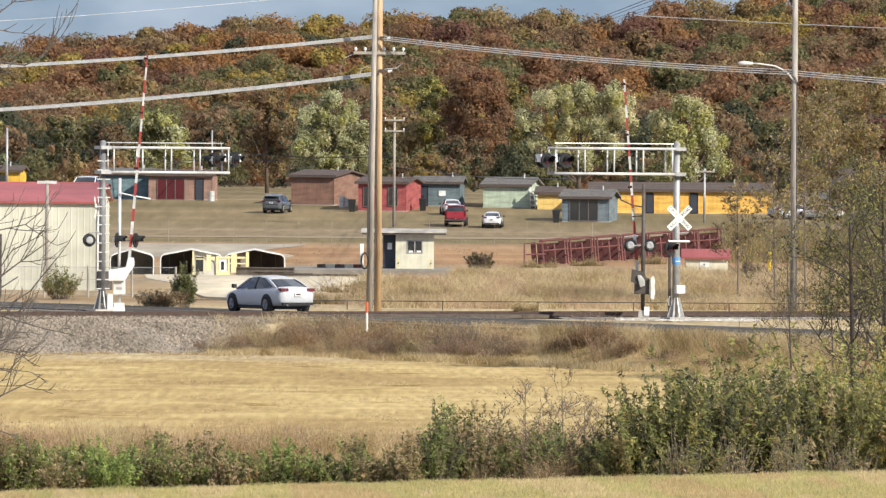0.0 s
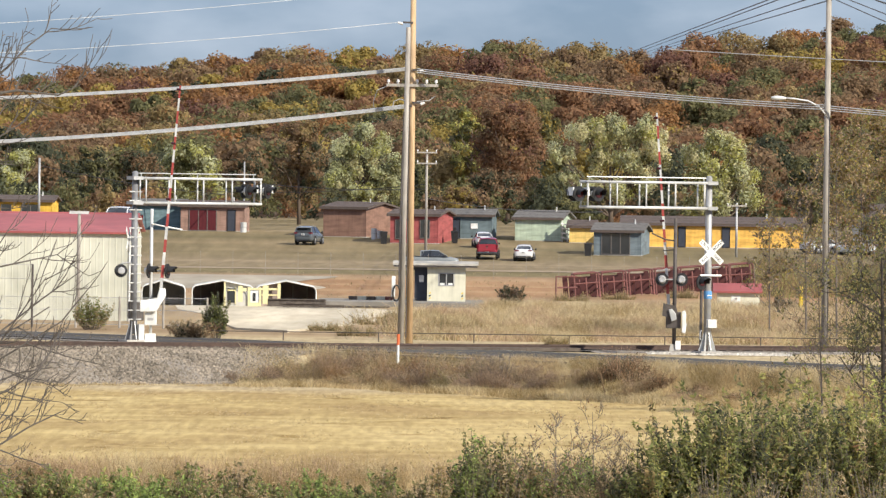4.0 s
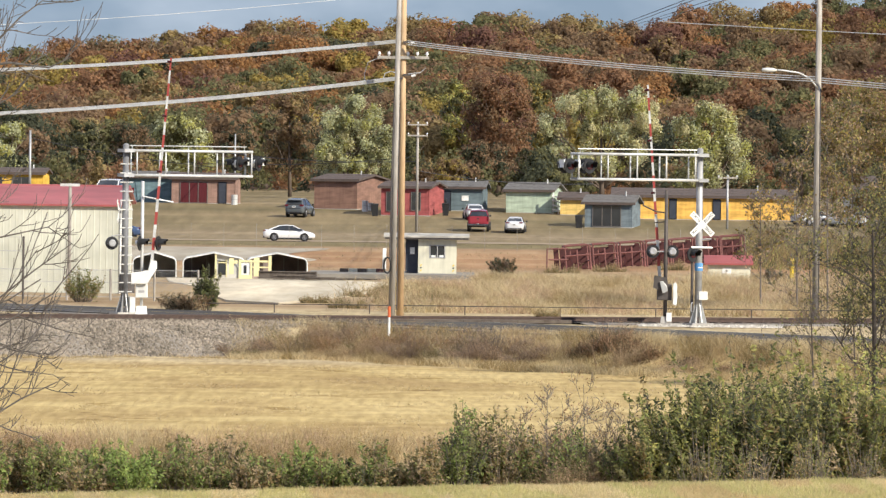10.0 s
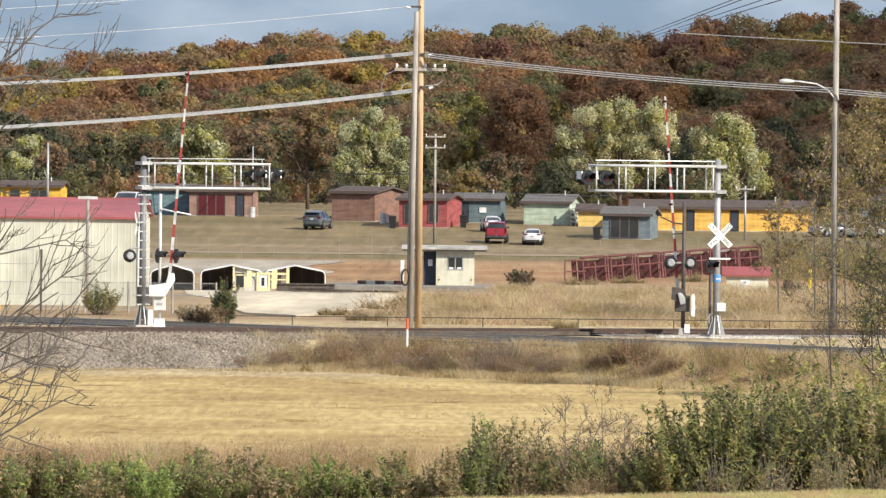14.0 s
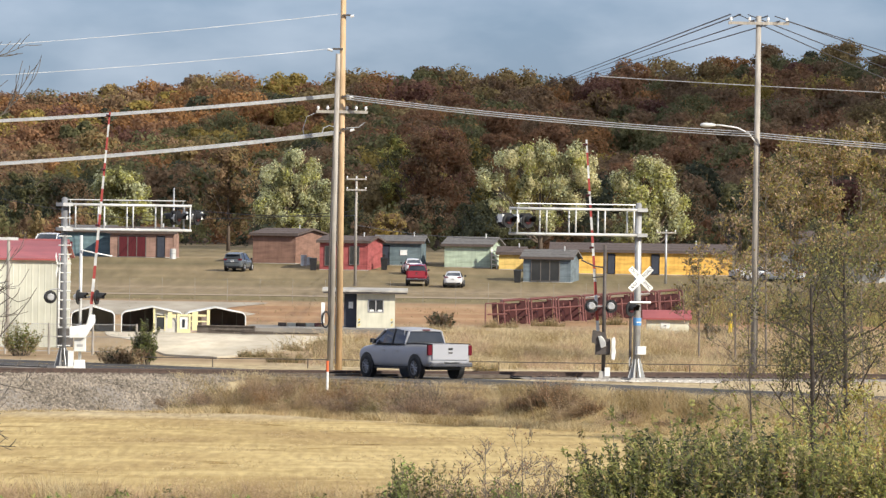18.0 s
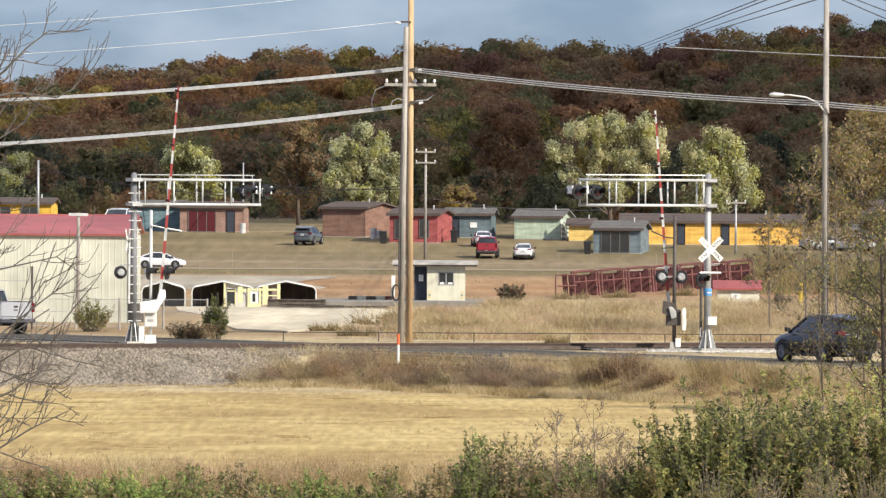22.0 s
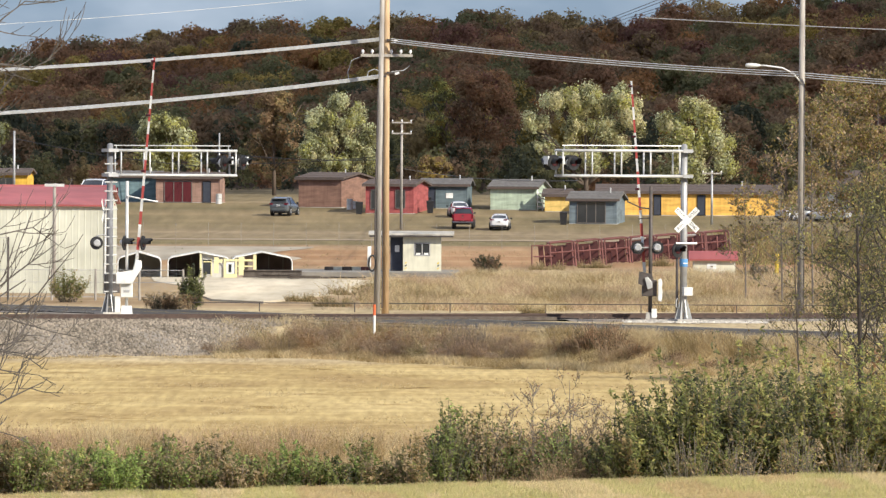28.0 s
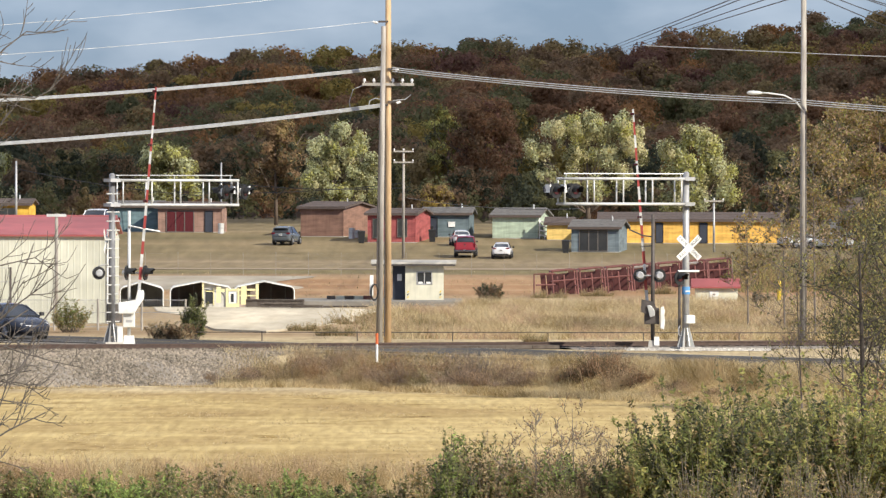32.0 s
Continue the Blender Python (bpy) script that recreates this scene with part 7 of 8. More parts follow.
grass("lot_weeds", "sparse weeds on the clay lot", -26, 40, 575, 740, 5000, 0.14, 0.05, [L_DRY, L_OLIVE, L_STRAW], None, 0.5, lambda x, y: np.clip(patch(x, y, 0.12, 6.0) * 1.4 - 0.4, 0, 1))

# pale rubble round the foot of the mast
def rubble(name, label, x0, x1, y0, y1, n, size, material):
    c = np.stack([RNG.uniform(x0, x1, n), RNG.uniform(y0, y1, n), np.full(n, -0.04)], 1)
    r = RNG.uniform(0.5, 1.3, (n, 1, 1)) * size
    shape = np.array([[1, 0, 0], [0, 1, 0], [-1, 0, 0], [0, -1, 0], [0, 0, 0.8]], float)
    v = (c[:, None, :] + shape[None] * r * RNG.uniform(0.6, 1.3, (n, 5, 1))).reshape(-1, 3)
    l = (np.array([[0, 1, 4], [1, 2, 4], [2, 3, 4], [3, 0, 4]])[None] + np.arange(n)[:, None, None] * 5).ravel()
    tagged(new(name, fast_mesh(name, v, l, 3, [material])), label, "stones", kind="stuff")


M_RUBBLE = mat("pale_rubble", (0.60, 0.56, 0.49), (0.42, 0.38, 0.32), 2, 0.95, island=0.35)
rubble("mast_rubble", "pale crushed stone round the signal mast", 6.9, 12.6, 400.2, 404.5, 1300, 0.065, M_RUBBLE)

# weeds and shrubs round the crossing
shrub("green weed bush beside the far gate", -10.9, 428, 0.70, 1.75, [L_PRIVET, L_OLIVE, L_DARK], 4200, 0.05, None, stems=50, seed=1)
shrub("brown weed clump beside the far gate", -11.9, 426, 1.4, 0.75, [L_BROWN, L_DARK, L_DRY], 4000, 0.045, [0.5, 0.2, 0.3], stems=50, seed=2)
shrub("green weed bush before the fence", -16.9, 447, 1.1, 1.4, [L_PRIVET, L_OLIVE, L_TAN], 3000, 0.045, [0.4, 0.35, 0.25], stems=50, seed=3)
shrub("dark round tumbleweed bush near the hut", 2.0, 560, 0.85, 1.2, [L_DARK, L_BROWN, L_TWIG], 4200, 0.06, None, stems=50, seed=4)
for k, (x, y, r, h) in enumerate(((-4.6, 470, 0.9, 0.55), (-3.4, 486, 1.2, 0.8), (-6.6, 452, 0.6, 0.45), (-5.1, 440, 0.7, 0.6), (-2.5, 452, 1.4, 0.8), (-1.0, 458, 1.2, 0.75), (17.0, 552, 0.8, 0.9), (16.6, 560, 0.6, 0.7), (5.6, 590, 0.9, 0.6), (8.5, 600, 0.8, 0.6), (12.5, 612, 0.8, 0.7), (20.5, 565, 1.2, 0.9), (3.4, 420, 0.4, 0.5))):
    tuft("dry brown weed clump", x, y, r, h, [L_DRY, L_TAN, L_STRAW, L_OLIVE], 700, 0.03, "weed_clump", "dry weed clumps")
rb = random.Random(21)
for k in range(40):
    # reddish thicket along the bank, then scattered clumps in paler grass
    x = -8.6 + 0.26 * k * rb.uniform(0.9, 1.1) if k < 36 else rb.uniform(3.2, 9.0)
    y = float(bank_edge(x)) - rb.uniform(3.6, 7.2)
    hgt = rb.choice((0.35, 0.5, 0.7, 0.85, 1.05)) if x > -7.2 else rb.uniform(0.3, 0.55)
    pal = rb.choice(([L_DRYRED, L_DRY, L_STRAW], [L_PALE, L_STRAW, L_OLIVE], [L_DRYRED, L_TWIG, L_TAN], [L_TWIG, L_BROWN], [L_TWIG, L_OLIVE, L_TAN], [L_STRAW, L_TAN, L_TWIG], [L_TWIG, L_DRYRED]))
    tuft("dry reddish brown brush clump on the bank", x, y, rb.uniform(0.4, 0.8), hgt, pal, 1500, 0.014, "brush_clump", "brush on the bank", rb.uniform(0.5, 1.2))
for x, y, r, h in ((5.0, 391.0, 0.35, 0.85), (5.5, 393.0, 0.4, 1.2), (6.1, 390.0, 0.35, 1.05), (4.3, 390.0, 0.3, 0.6), (6.8, 388.6, 0.35, 0.75), (8.0, 385.0, 0.4, 0.6), (9.6, 382.0, 0.5, 0.6)):
    tuft("dark reddish brown brush clump in pale bank grass", x, float(bank_edge(x)) - 4.0 + (y - 390) * 0.3, r, h, [L_BROWN, L_DRYRED, L_DARK, L_RUST], 1300, 0.02, "brush_clump", "brush on the bank", 0.4)
tuft("arching pale tan weed clump on the bank", -3.6, float(bank_edge(-3.6)) - 5.5, 0.5, 1.05, [L_TAN, L_STRAW, L_DRYRED], 1800, 0.016, "brush_clump", "brush on the bank", 1.3)
for x in (0.2, 0.7, 1.2):
    shrub("grey leafless twiggy brush on the bank", x, float(bank_edge(x)) - 4.2, 0.6, 1.1, [L_DRY, L_TAN], 420, 0.03, None, "twig_bush", 60, 6, 1.0, 300 + int(x * 10), "brush on the bank")
for x, dy, r, h in ((-6.3, 4.6, 0.45, 0.75), (-4.9, 5.4, 0.55, 1.05), (-3.0, 4.8, 0.5, 1.1), (-1.6, 5.8, 0.5, 0.95), (-0.4, 4.4, 0.45, 0.9)):
    tuft("rust-red dry brush clump on the bank", x, float(bank_edge(x)) - dy, r, h, [L_DRYRED, L_RUST, L_ORANGE, L_TAN], 1500, 0.014, "brush_clump", "brush on the bank", 0.9)
for x, dy, r, h in ((-4.2, 4.0, 0.6, 0.8), (-2.3, 5.0, 0.7, 0.95), (-0.9, 4.4, 0.7, 0.85), (1.6, 4.6, 0.7, 0.8), (2.3, 5.4, 0.6, 0.7), (3.0, 4.6, 0.6, 0.6), (-5.6, 4.2, 0.6, 0.7)):
    tuft("grey-brown twiggy brush clump on the bank", x, float(bank_edge(x)) - dy, r, h, [L_BROWN, L_TWIG, L_TWIG, L_DRYRED], 2200, 0.014, "brush_clump", "brush on the bank", 0.9)
grass("olive_thicket", "olive and tan weeds beyond the pump house", 15, 42, 620, 845, 60000, lambda x, y: 0.25 + 0.9 * patch(x, y * 0.15, 0.5, 3.0), 0.05, [L_OLIVE, L_TAN, L_BROWN, L_BUSH, L_DARK], [0.36, 0.22, 0.16, 0.14, 0.12], 0.6,
      lambda x, y: np.clip((x - 0.0255 * y) / 3.0, 0, 1) * np.clip(patch(x, y * 0.15, 0.4, 3.0) * 1.6 - 0.2, 0.05, 1), drift=0.6)
shrub("dark scrubby weed heap beside the yellow post", 16.6, 546, 0.75, 0.85, [L_DARK, L_BROWN, L_TWIG], 2600, 0.05, None, stems=50, seed=77)
# bushes along the ditch, before the field
ND = 255.5
rd = random.Random(8)
DITCH = (("fresh green bush in the ditch", [L_GREEN, L_PRIVET, L_LIME], [0.7, 0.22, 0.08]),
         ("mixed green and dry bush in the ditch", [L_PRIVET, L_TAN, L_GREEN, L_OLIVE, L_DRY], [0.3, 0.15, 0.25, 0.2, 0.1]),
         ("dark green privet bush in the ditch", [L_PRIVET, L_DARK, L_OLIVE, L_GREEN], [0.4, 0.2, 0.2, 0.2]),
         ("grey-brown half dry bush in the ditch", [L_DRY, L_OLIVE, L_TAN, L_PRIVET], [0.3, 0.25, 0.25, 0.2]))
for k in range(34):
    x = -11.6 + 0.47 * k + rd.uniform(-0.25, 0.25)
    kind = rd.choice((0, 0, 1, 1, 3, 2)) if x < -1 else rd.choice((1, 2, 2, 3))
    r, h = rd.uniform(0.45, 1.0), rd.uniform(0.55, 1.2) + (0.8 if -0.8 < x < 1.9 else 0.5 if x > 0 else 0.0)
    label, mats, w = DITCH[kind]
    shrub(label, x, ND + rd.uniform(-2.5, 2.5), r, h + 0.35, mats, 2600, 0.05, w, "ditch_bush", 50, 12, 1.2, 70 + k, "bushes along the ditch", shoots=46)
for k in range(16):
    x = -11.2 + 1.0 * k + rd.uniform(-0.5, 0.5)
    tuft("tan and rust dry weed clump along the ditch", x, 261 + rd.uniform(-2, 4), rd.uniform(0.4, 0.9), rd.uniform(0.6, 1.05), rd.choice(([L_DRYRED, L_TAN, L_DRY], [L_TAN, L_STRAW], [L_DRYRED, L_BROWN, L_TAN])), 1500, 0.012, "dry_weed", "dry weeds along the ditch", 0.4)
# the large bush: several shrubs grown together
BIG = ([L_PRIVET, L_DARK, L_BUSH, L_OLIVE, L_TAN], [0.36, 0.18, 0.22, 0.14, 0.10]), ([L_PRIVET, L_BUSH, L_DRY, L_TAN, L_DARK, L_OLIVE], [0.30, 0.18, 0.08, 0.08, 0.20, 0.16]), ([L_BUSH, L_LIME, L_PRIVET, L_GOLD, L_RUST], [0.34, 0.2, 0.26, 0.1, 0.10])
for k, (x, y, r, h, c) in enumerate(((4.75, 254.0, 0.85, 2.75, 0), (5.5, 254.5, 0.95, 3.35, 0), (6.3, 254.0, 0.95, 3.3, 0), (7.1, 255.0, 1.0, 3.2, 1), (7.9, 254.0, 1.0, 3.3, 0), (8.8, 255.0, 1.1, 3.3, 1), (9.7, 254.0, 1.1, 3.4, 1), (10.6, 255.0, 1.1, 3.5, 2), (11.5, 254.5, 1.2, 3.4, 1), (12.4, 254, 1.2, 3.6, 2),
                                     (6.0, 259, 1.0, 3.5, 0), (7.3, 260, 1.1, 3.6, 1), (8.6, 260, 1.1, 3.7, 0), (9.8, 260, 1.2, 3.8, 2), (11.2, 260, 1.2, 3.9, 1), (13.2, 258, 1.3, 3.9, 2), (5.9, 250.8, 0.7, 1.8, 3), (7.2, 250.6, 0.8, 1.7, 3), (8.6, 250.8, 0.8, 1.9, 3), (10.0, 250.6, 0.8, 1.8, 3), (4.3, 254.5, 0.6, 1.3, 3))):
    if c == 3:
        shrub("dry thin weeds under the large bush", x, y, r, h, [L_TAN, L_OLIVE, L_DRY, L_PRIVET], 900, 0.035, [0.35, 0.3, 0.2, 0.15], "dry_weed", 60, 8, 0.8, 90 + k, "bushes before the field")
    else:
        shrub("large dense privet bush turning yellow", x, y, r * 1.35, h * (0.80, 1.02, 0.88, 1.06)[k % 4], BIG[c][0], 5600, 0.06, BIG[c][1], "large_bush", 60, 22, 1.1, 90 + k, "bushes before the field", shoots=52, fan=1.35)


# trees with thin bare twigs
def twig_tree(label, x, y, height, lean, seed, r=0.09, leafy=None, n_leaf=0, depth=5, first=0.12, leaf=0.06, spread=0.9, count=11, reach=0.30, low=0.0, bark=None):
    rnd = random.Random(seed)
    root = thing("bare_tree" if not leafy else "thin_tree", label, "tree", pose(x, y, float(land(x, y)) - 0.1))
    g = Geo()
    tips = []

    def grow(p, d, length, rad, level):
        pts = [p]
        q = p
        for k in range(4):
            d = (d + Vector((rnd.uniform(-0.25, 0.25), rnd.uniform(-0.25, 0.25), rnd.uniform(-0.05, 0.22)))).normalized()
            q = q + d * length / 4
            pts.append(q)
        g.line(pts, rad, 5 if level < 2 else 4, r_end=max(0.006, rad * 0.45))
        if level >= 2:
            tips.extend(pts[1:])
        if level >= depth:
            return
        for k in range(rnd.randint(2, 4)):
            j = rnd.randint(1, 4)
            side = Vector((rnd.uniform(-1, 1), rnd.uniform(-1, 1), rnd.uniform(-0.1, 0.7))).normalized()
            grow(pts[j], (d * 0.55 + side * spread).normalized(), length * rnd.uniform(0.5, 0.72), max(0.007, rad * 0.55), level + 1)

    trunk = [Vector((lean * t * height * 0.3, 0, t * height)) for t in (0, 0.25, 0.5, 0.75, 1.0)]
    g.line(trunk, r, 8, r_end=r * 0.3)
    for k in range(count):
        t = first + (1 - first) * k / count
        p = Vector((lean * t * height * 0.3, 0, t * height))
        a = rnd.uniform(0, 6.28)
        d = Vector((math.cos(a) + lean, math.sin(a), rnd.uniform(0.1, 0.8))).normalized()
        grow(p, d, height * reach * (1.15 - 0.6 * t), r * 0.42 * (1.1 - 0.6 * t), 1 if depth < 5 else 0)
    tagged(part("branch_work", g, bark or M_GREYBARK, root, "thin bare branches"), kind="stuff")
    if leafy:
        tp = np.array([tuple(t) for t in tips])
        # leaves keep to the upper twigs
        keep = tp[:, 2] > height * low
        tp = np.concatenate([tp[keep]] * 4 + [tp[~keep]])
        p = tp[RNG.integers(0, len(tp), n_leaf)] + RNG.normal(0, 0.10, (n_leaf, 3))
        v, l = cards(p, leaf, 0.6)
        ob = new("leaves", fast_mesh("leaves", v, l, 4, leafy, RNG.choice(len(leafy), n_leaf)))
        ob.parent = root
    return root




def bare_tree():
    """A leafless tree with low limbs that sweep out and up, towards the field."""
    rnd = random.Random(12)
    root = thing("bare_tree", "bare dark grey tree with long sweeping twigs", "tree", pose(-14.2, 237, float(land(-14.2, 237)) - 0.1))
    part("trunk", Geo().line([(0, 0, 0), (0.1, 0, 4), (-0.05, 0, 8), (0.3, 0, 13.5)], 0.17, 10, r_end=0.05), M_DARKBARK, root, smooth=True)

    def spray(g, p, d, length, rad, level):
        pts = [p]
        for k in range(5):
            d = (d + Vector((rnd.uniform(-0.16, 0.16), rnd.uniform(-0.16, 0.16), rnd.uniform(-0.06, 0.20)))).normalized()
            pts.append(pts[-1] + d * length / 5)
        g.line(pts, rad, 5, r_end=max(0.007, rad * 0.35))
        if level < 3:
            for k in range(1, 6):
                if rnd.random() < (0.95 if level == 0 else 0.7):
                    s = 1 if rnd.random() < 0.65 else -1
                    nd = (d * 0.9 + Vector((rnd.uniform(-0.1, 0.3), rnd.uniform(-0.6, 0.6), s * rnd.uniform(0.35, 0.95)))).normalized()
                    spray(g, pts[k], nd, length * rnd.uniform(0.28, 0.48), max(0.009, rad * 0.5), level + 1)

    for z, reach, up in ((0.9, 3.4, 0.35), (1.7, 4.0, 0.10), (2.6, 4.4, 0.25), (3.3, 5.0, 0.18), (4.2, 4.6, 0.22), (5.2, 3.2, 0.35), (6.2, 3.4, 0.55), (7.0, 3.8, 0.6), (7.8, 3.6, 0.75), (9.0, 3.6, 0.7), (10.2, 3.2, 0.8), (6.6, -3.0, 0.5), (9.5, -3.0, 0.6), (4.0, -3.0, 0.3)):
        g = Geo()
        spray(g, Vector((0.05, 0, z)), Vector((math.copysign(1, reach), rnd.uniform(-0.35, 0.35), up)).normalized(), abs(reach), 0.042, 0)
        tagged(part("bough", g, M_DARKBARK, root), kind="stuff")
    fork = (("limb", 0.06, ((0.0, 4.4), (1.3, 5.72), (1.94, 7.32), (2.32, 8.64), (2.56, 10.62), (2.74, 11.82), (3.05, 13.14))),
            ("bough", 0.035, ((2.56, 10.62), (3.21, 11.16), (3.73, 11.7), (4.25, 12.1))), ("bough", 0.04, ((2.53, 10.49), (3.48, 10.64), (4.41, 10.54), (4.93, 10.79))),
            ("bough", 0.03, ((2.56, 10.76), (2.15, 11.54), (1.87, 12.46))), ("bough", 0.03, ((2.38, 8.91), (3.1, 9.58), (3.75, 9.98))),
            ("bough", 0.045, ((0.0, 0.4), (1.37, 0.97), (2.67, 2.05), (3.85, 2.79), (4.7, 3.2))), ("bough", 0.045, ((0.0, 1.2), (1.48, 2.56), (2.72, 4.16), (3.37, 5.09), (4.2, 6.29))),
            ("bough", 0.04, ((0.0, 3.9), (1.59, 4.41), (2.77, 4.69), (4.08, 5.76), (4.99, 6.43))), ("bough", 0.04, ((0.0, 5.2), (1.56, 5.99), (2.61, 6.4), (3.54, 6.61), (4.46, 6.82))),
            ("bough", 0.035, ((0.0, 3.1), (1.47, 3.48), (2.65, 3.63), (3.57, 4.04), (4.36, 4.18))))
    for name, rad, pts in fork:
        pts = [Vector((x, rnd.uniform(-0.15, 0.15), z)) for x, z in pts]
        g = Geo().line(pts, rad, 6, r_end=0.012)
        for a, b in zip(pts, pts[1:]):
            if b.x < 1.2:
                continue
            for _ in range(3):
                d = (b - a).normalized() * 0.8 + Vector((rnd.uniform(-0.3, 0.4), rnd.uniform(-0.5, 0.5), rnd.choice((1, 1, -1)) * rnd.uniform(0.4, 1.0)))
                spray(g, a.lerp(b, rnd.random()), d.normalized(), rnd.uniform(0.6, 1.3), 0.014, 2)
        tagged(part(name, g, M_DARKBARK, root), kind="stuff")
    return root


M_DARKBARK = mat("dark_twig_bark", (0.135, 0.118, 0.105), (0.08, 0.07, 0.064), 6, 0.9)
bare_tree()
YB = [L_TAN, L_DRY, L_OLIVE, L_GOLD, L_TAN, L_DRYRED, L_BUSH]
for k, (x, y, h, n) in enumerate(((13.0, 446, 5.0, 700), (14.6, 446, 7.0, 750), (15.8, 442, 8.8, 2600), (17.2, 450, 9.6, 6500), (18.8, 444, 9.2, 8000), (20.4, 452, 9.8, 8500), (22.2, 446, 9.8, 8500), (24.2, 450, 10.0, 8000))):
    twig_tree("wispy yellow-brown tree behind the road", x, y, h, -0.05, 40 + k, 0.045, YB, n, 4, 0.30, 0.075, 1.0, 16, 0.22, 0.46)
for k, (x, y, h, n) in enumerate(((12.2, 354, 5.4, 350), (13.6, 352, 5.6, 650), (14.8, 352, 5.6, 1100), (16.0, 350, 7.0, 2000), (17.2, 353, 8.0, 2800), (18.4, 351, 8.6, 3200))):
    twig_tree("thin tree with a few yellow-green leaves", x, y, h, -0.15, 61 + k, 0.036, [L_BUSH, L_OLIVE, L_TAN, L_PRIVET], n, 4, 0.10, 0.06, 1.1, 12, 0.32)
M_WETBARK = mat("dark_bark", (0.06, 0.05, 0.043), (0.035, 0.03, 0.027), 6, 0.9)
for k, (x, y, h) in enumerate(((12.2, 300, 6.0), (13.4, 305, 6.8))):
    twig_tree("dark branched tree with dull green leaves behind the large bush", x, y, h, -0.1, 26 + k, 0.10, [L_DARK, L_OLIVE, L_DARK, L_BUSH], 3600, 4, 0.12, 0.045, 1.0, 12, 0.36, bark=M_WETBARK)
twig_tree("thin tree with pale rust-brown leaves", 18.6, 360, 12.2, -0.05, 24, 0.12, [L_TAN, L_DRYRED, L_DRYRED, L_RUST], 7500, 4, 0.62, 0.075, 0.9, 12, 0.13, 0.70)
for k, (x, y, h) in enumerate(((1.5, 256, 2.3), (2.1, 255, 2.9), (2.7, 257, 2.5), (3.1, 255, 3.1), (3.6, 256, 2.4), (4.1, 255, 2.7))):
    twig_tree("thin brown weed sapling in the ditch", x, y, h, 0.1 * (k % 3 - 1), 31 + k, 0.018, [L_TAN, L_DRYRED, L_RUST], 320, 3, 0.25, 0.03, 0.8, 9, 0.26)
for k, (x, r, h) in enumerate(((2.4, 0.5, 1.0), (3.2, 0.6, 1.3), (3.9, 0.6, 1.5), (1.2, 0.5, 0.9))):
    tuft("dry rust-brown weed clump beside the large bush", x, 253.5 + 0.6 * k, r, h, [L_DRYRED, L_BROWN, L_DRY, L_OLIVE], 1600, 0.014, "dry_weed", "dry weeds along the ditch", 0.6)
twig_tree("thin yellow sapling by the large bush", 12.0, 262, 3.8, 0.0, 32, 0.04, [L_LIME, L_GOLD], 1500, 3, 0.2, 0.05, 0.9, 8)
house("grey roofed cabin behind thin trees", 36.25, 863.2, 8.58, 7, 3.05, 1.14, (0.32, 0.32, 0.30), M_SHINGLE, yaw=-20)
solo("leaning_stake", Geo().tube((0, 0, 0), (-0.25, 0, 1.1), 0.02, n=6), M_WOODPOLE, "pale leaning stake in the bank grass", "stake", m=pose(4.9, 371.5, float(land(4.9, 371.5)) - 0.05))


# the cloud whose shadow drifts over the hill
CLOUD_X = 363.0


def cloud_mesh():
    rnd = random.Random(3)
    base = bmesh.new()
    bmesh.ops.create_icosphere(base, subdivisions=2, radius=1.0)
    bv = [v.co.copy() for v in base.verts]
    bf = [[v.index for v in f.verts] for f in base.faces]
    base.free()
    g = Geo()
    for ix in range(15):
        for iy in range(20):
            x, y = ix * 32.0 + rnd.uniform(-9, 9), iy * 38.0 + rnd.uniform(-9, 9)
            edge = ix == 0 or iy == 0 or iy == 19
            if ix == 0 and rnd.random() < 0.45:
                continue
            r = rnd.uniform(16, 24) if edge else rnd.uniform(30, 42)
            g.add([(x + c.x * r, y + c.y * r, c.z * r * 0.45 + rnd.uniform(-3, 3)) for c in bv], bf, 0 if ix < 3 else 1)

    kinds = []
    for name, clear in (("thin_cloud", 0.80), ("thick_cloud", 0.735)):
        m = mat(name, (0.85, 0.85, 0.86), (0.75, 0.75, 0.77), 0.01, 1.0)
        n, l = m.node_tree.nodes, m.node_tree.links
        thin = n.new("ShaderNodeBsdfTransparent")
        mix = n.new("ShaderNodeMixShader")
        mix.inputs["Fac"].default_value = clear
        l.new(n["Principled BSDF"].outputs["BSDF"], mix.inputs[1])
        l.new(thin.outputs["BSDF"], mix.inputs[2])
        l.new(mix.outputs["Shader"], n["Material Output"].inputs["Surface"])
        kinds.append(m)
    return g.mesh("cloud", kinds, smooth=True, fix=False)


cloud = tagged(new("cloud", cloud_mesh()), "grey-white cumulus cloud drifting over the wooded hill", "cloud")


# ---- what moves ----
def road_pose(x, offset=0.0, back=False):
    """On the lane at a given x (offset: metres to the right of the way)."""
    pts = ROAD_FINE
    for a, b in zip(pts, pts[1:]):
        if a.x >= x >= b.x:
            f = (a.x - x) / max(1e-6, a.x - b.x)
            p, d = a.lerp(b, f), (b - a).normalized()
            break
    else:
        p, d = pts[-1], (pts[-1] - pts[-2]).normalized()
    r = Vector((d.y, -d.x, 0))
    p = p + r * offset
    return pose(p.x, p.y, -0.01, 0, 0, math.degrees(math.atan2(d.y, d.x)) + (180 if back else 0))


ROAD_FINE = dense(ROAD, 1.5)


def lane_rows(keys, step=0.5, offset=0.0, back=False):
    """keys: (seconds, x of the car's middle); evenly keyed between them."""
    ts = [k[0] for k in keys]
    out = []
    t = 0.0
    while t < 32.001:
        out.append((t, road_pose(float(np.interp(t, ts, [k[1] for k in keys])), offset, back)))
        t = round(t + step, 3)
    return out


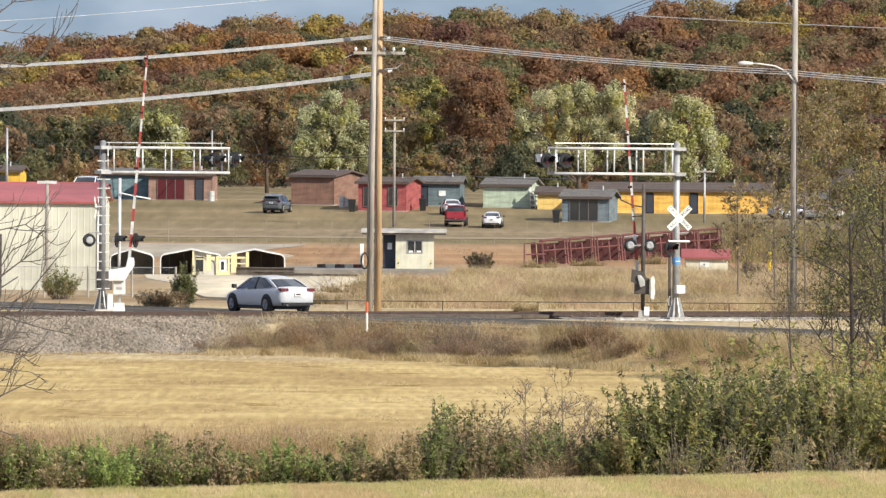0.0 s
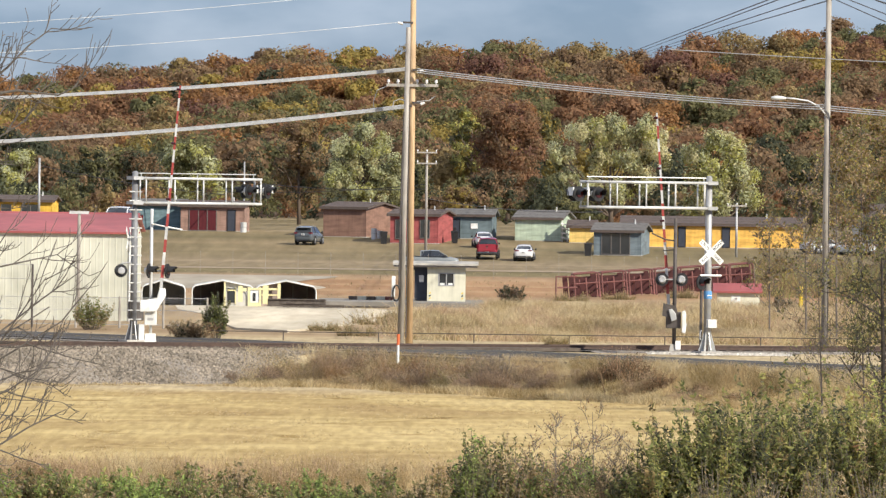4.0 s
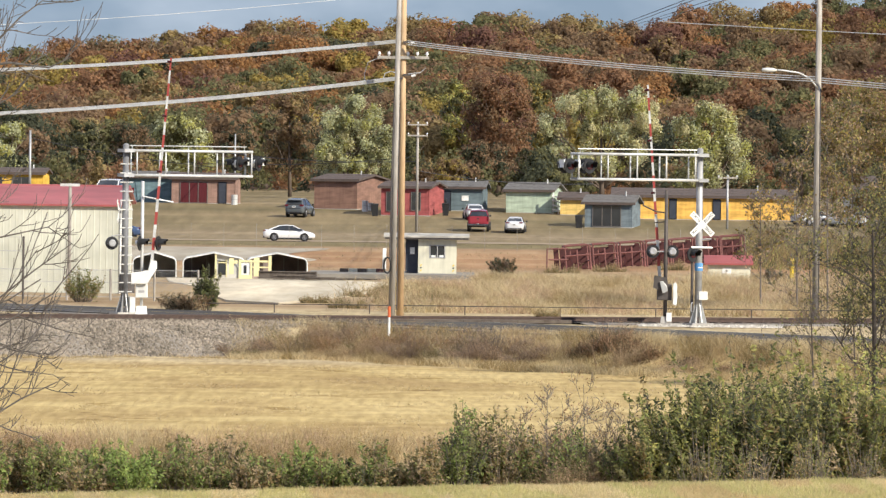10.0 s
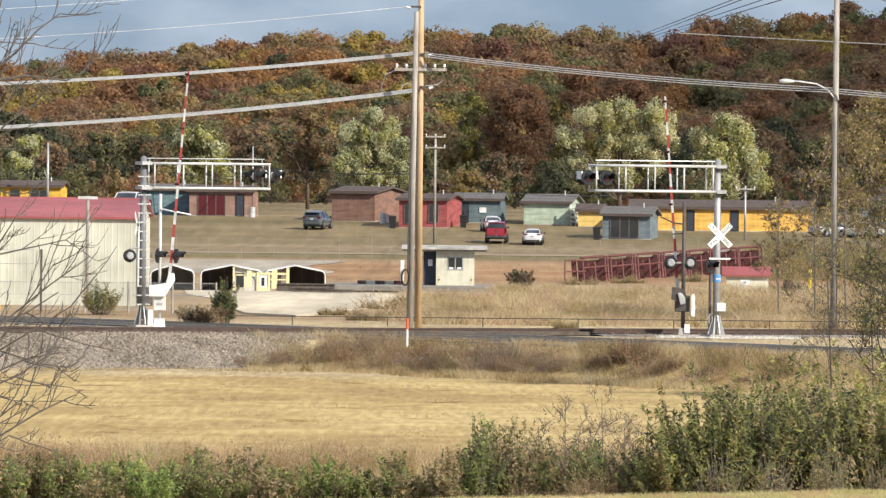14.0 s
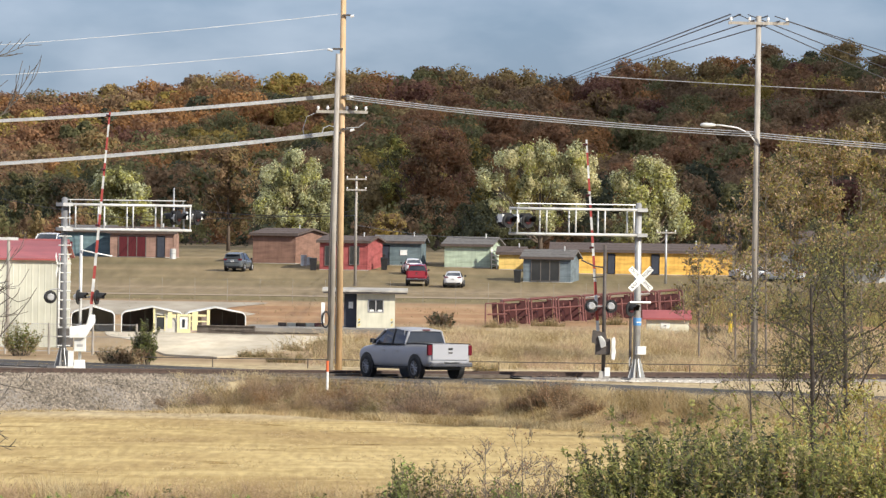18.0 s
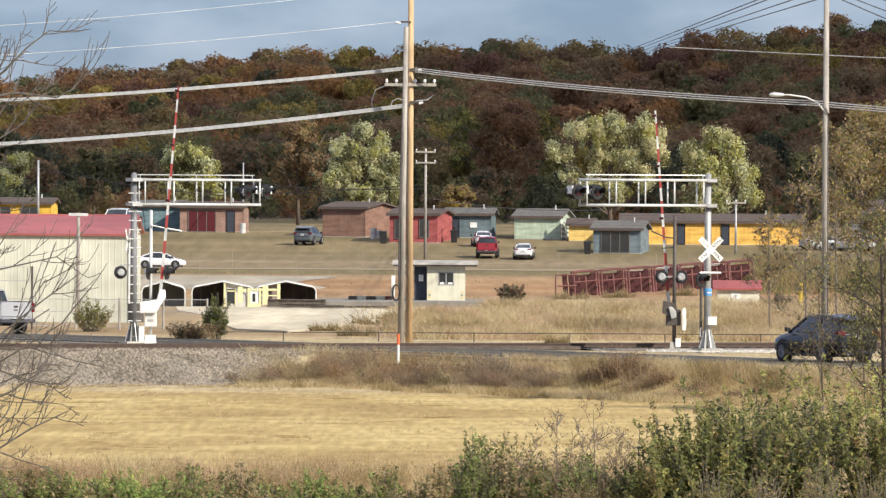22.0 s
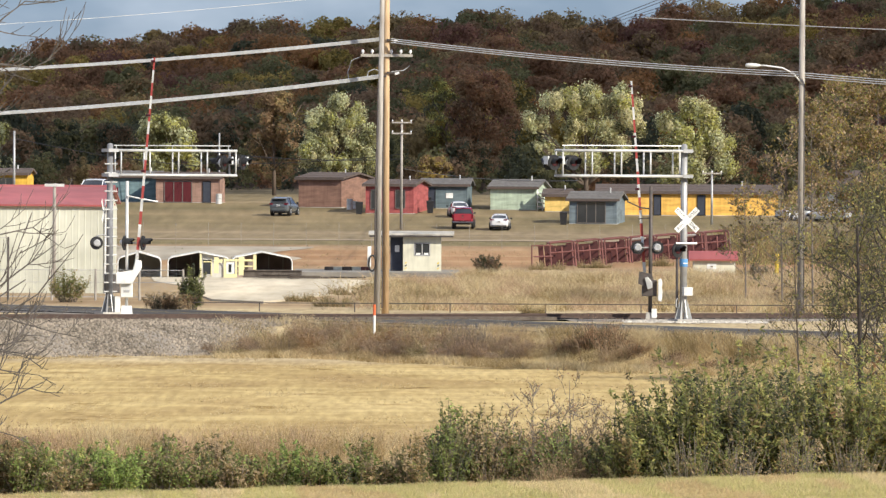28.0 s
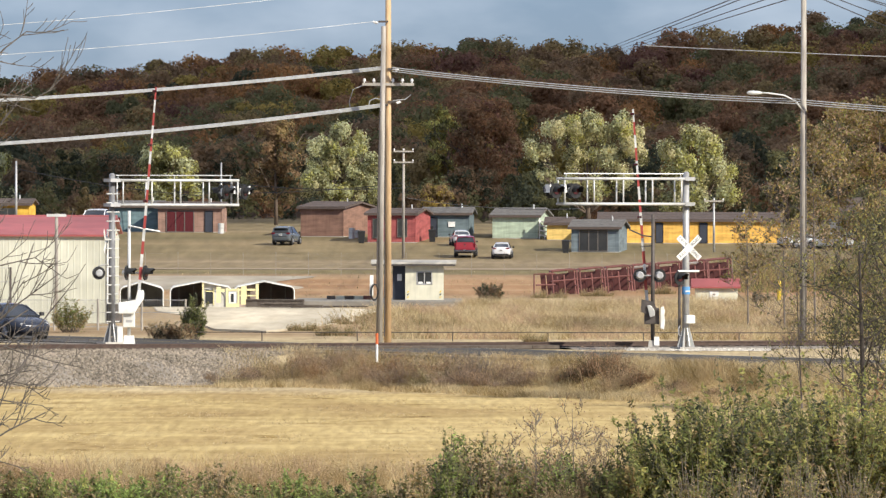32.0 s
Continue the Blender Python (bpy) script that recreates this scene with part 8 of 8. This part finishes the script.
def spin(thing_, t0, t1, speed, radius):
    """Turn the wheels while the car is near."""
    for w in [c for c in thing_.children if c.name.split(".")[0] == "wheel"]:
        home = w.matrix_basis.to_translation()
        rows = [(0.0, Matrix.Translation(home))] if t0 > 0 else []
        k = 0
        while t0 + k / 30 <= t1:
            rows.append((t0 + k / 30, Matrix.Translation(home) @ Matrix.Rotation(speed / radius * k / 30, 4, "Y")))
            k += 1
        last = rows[-1][1]
        rows.append((32.0, last))
        walk(w, rows)


def motions():
    walk(silver_sedan, lane_rows(((0, -7.1), (0.5, -10.4), (0.9, -13.4), (1.6, -18.3), (3, -30), (12, -140), (32, -400))))
    walk(grey_pickup, lane_rows(((0, 84), (10, 38.0), (15.5, 12.2), (16, 10.15), (16.5, 7.7), (17, 5.05), (17.5, 2.7), (18, 0.35), (18.5, -2.05), (19, -4.45), (19.5, -6.95), (20, -9.6), (20.5, -12.3), (21, -15.1), (21.5, -18.2), (22, -21.4), (23, -28), (32, -110))))
    walk(black_suv, lane_rows(((0, 100), (12, 75), (20, 28.5), (22, 13.1), (22.5, 9.3), (23, 5.45), (23.5, 1.55), (24, -2.45), (24.5, -6.4), (25, -10.2), (25.5, -13.9), (26, -17.6), (27, -26), (32, -95))))
    walk(dark_sedan, lane_rows(((0, -330), (25, -75), (30, -28.5), (31.0, -22.0), (31.5, -18.9), (32, -15.7)), offset=-3.5, back=True))

    def far(ob, x_at, speed, y, heading):
        t, x = x_at
        walk(ob, [(s, pose(x + speed * (s - t), y + (x + speed * (s - t)) * 0.012, 0.04, 0, 0, heading)) for s in (0, 8, 16, 24, 32)])
    far(silver_hatch, (2.5, -21.4), 12.08, 753, 0.7)
    far(blue_sedan, (8.5, -8.9), -11.6, 760, 180.7)
    far(white_car, (10, -13.1), 11.65, 753, 0.7)
    far(white_coupe, (23, -11.7), 11.6, 753, 0.7)
    walk(cloud, [(t, pose(CLOUD_X + e, 772, 300)) for t, e in ((0, 130), (6, 95), (10, 60), (13, 26), (19, -45), (24, -108), (32, -175))])
    spin(silver_sedan, 0.0, 2.2, 13.0, 0.33)
    spin(grey_pickup, 15.0, 22.5, 9.5, 0.42)
    spin(black_suv, 21.5, 26.0, 15.3, 0.37)
    spin(dark_sedan, 31.0, 31.95, 11.0, 0.33)


motions()
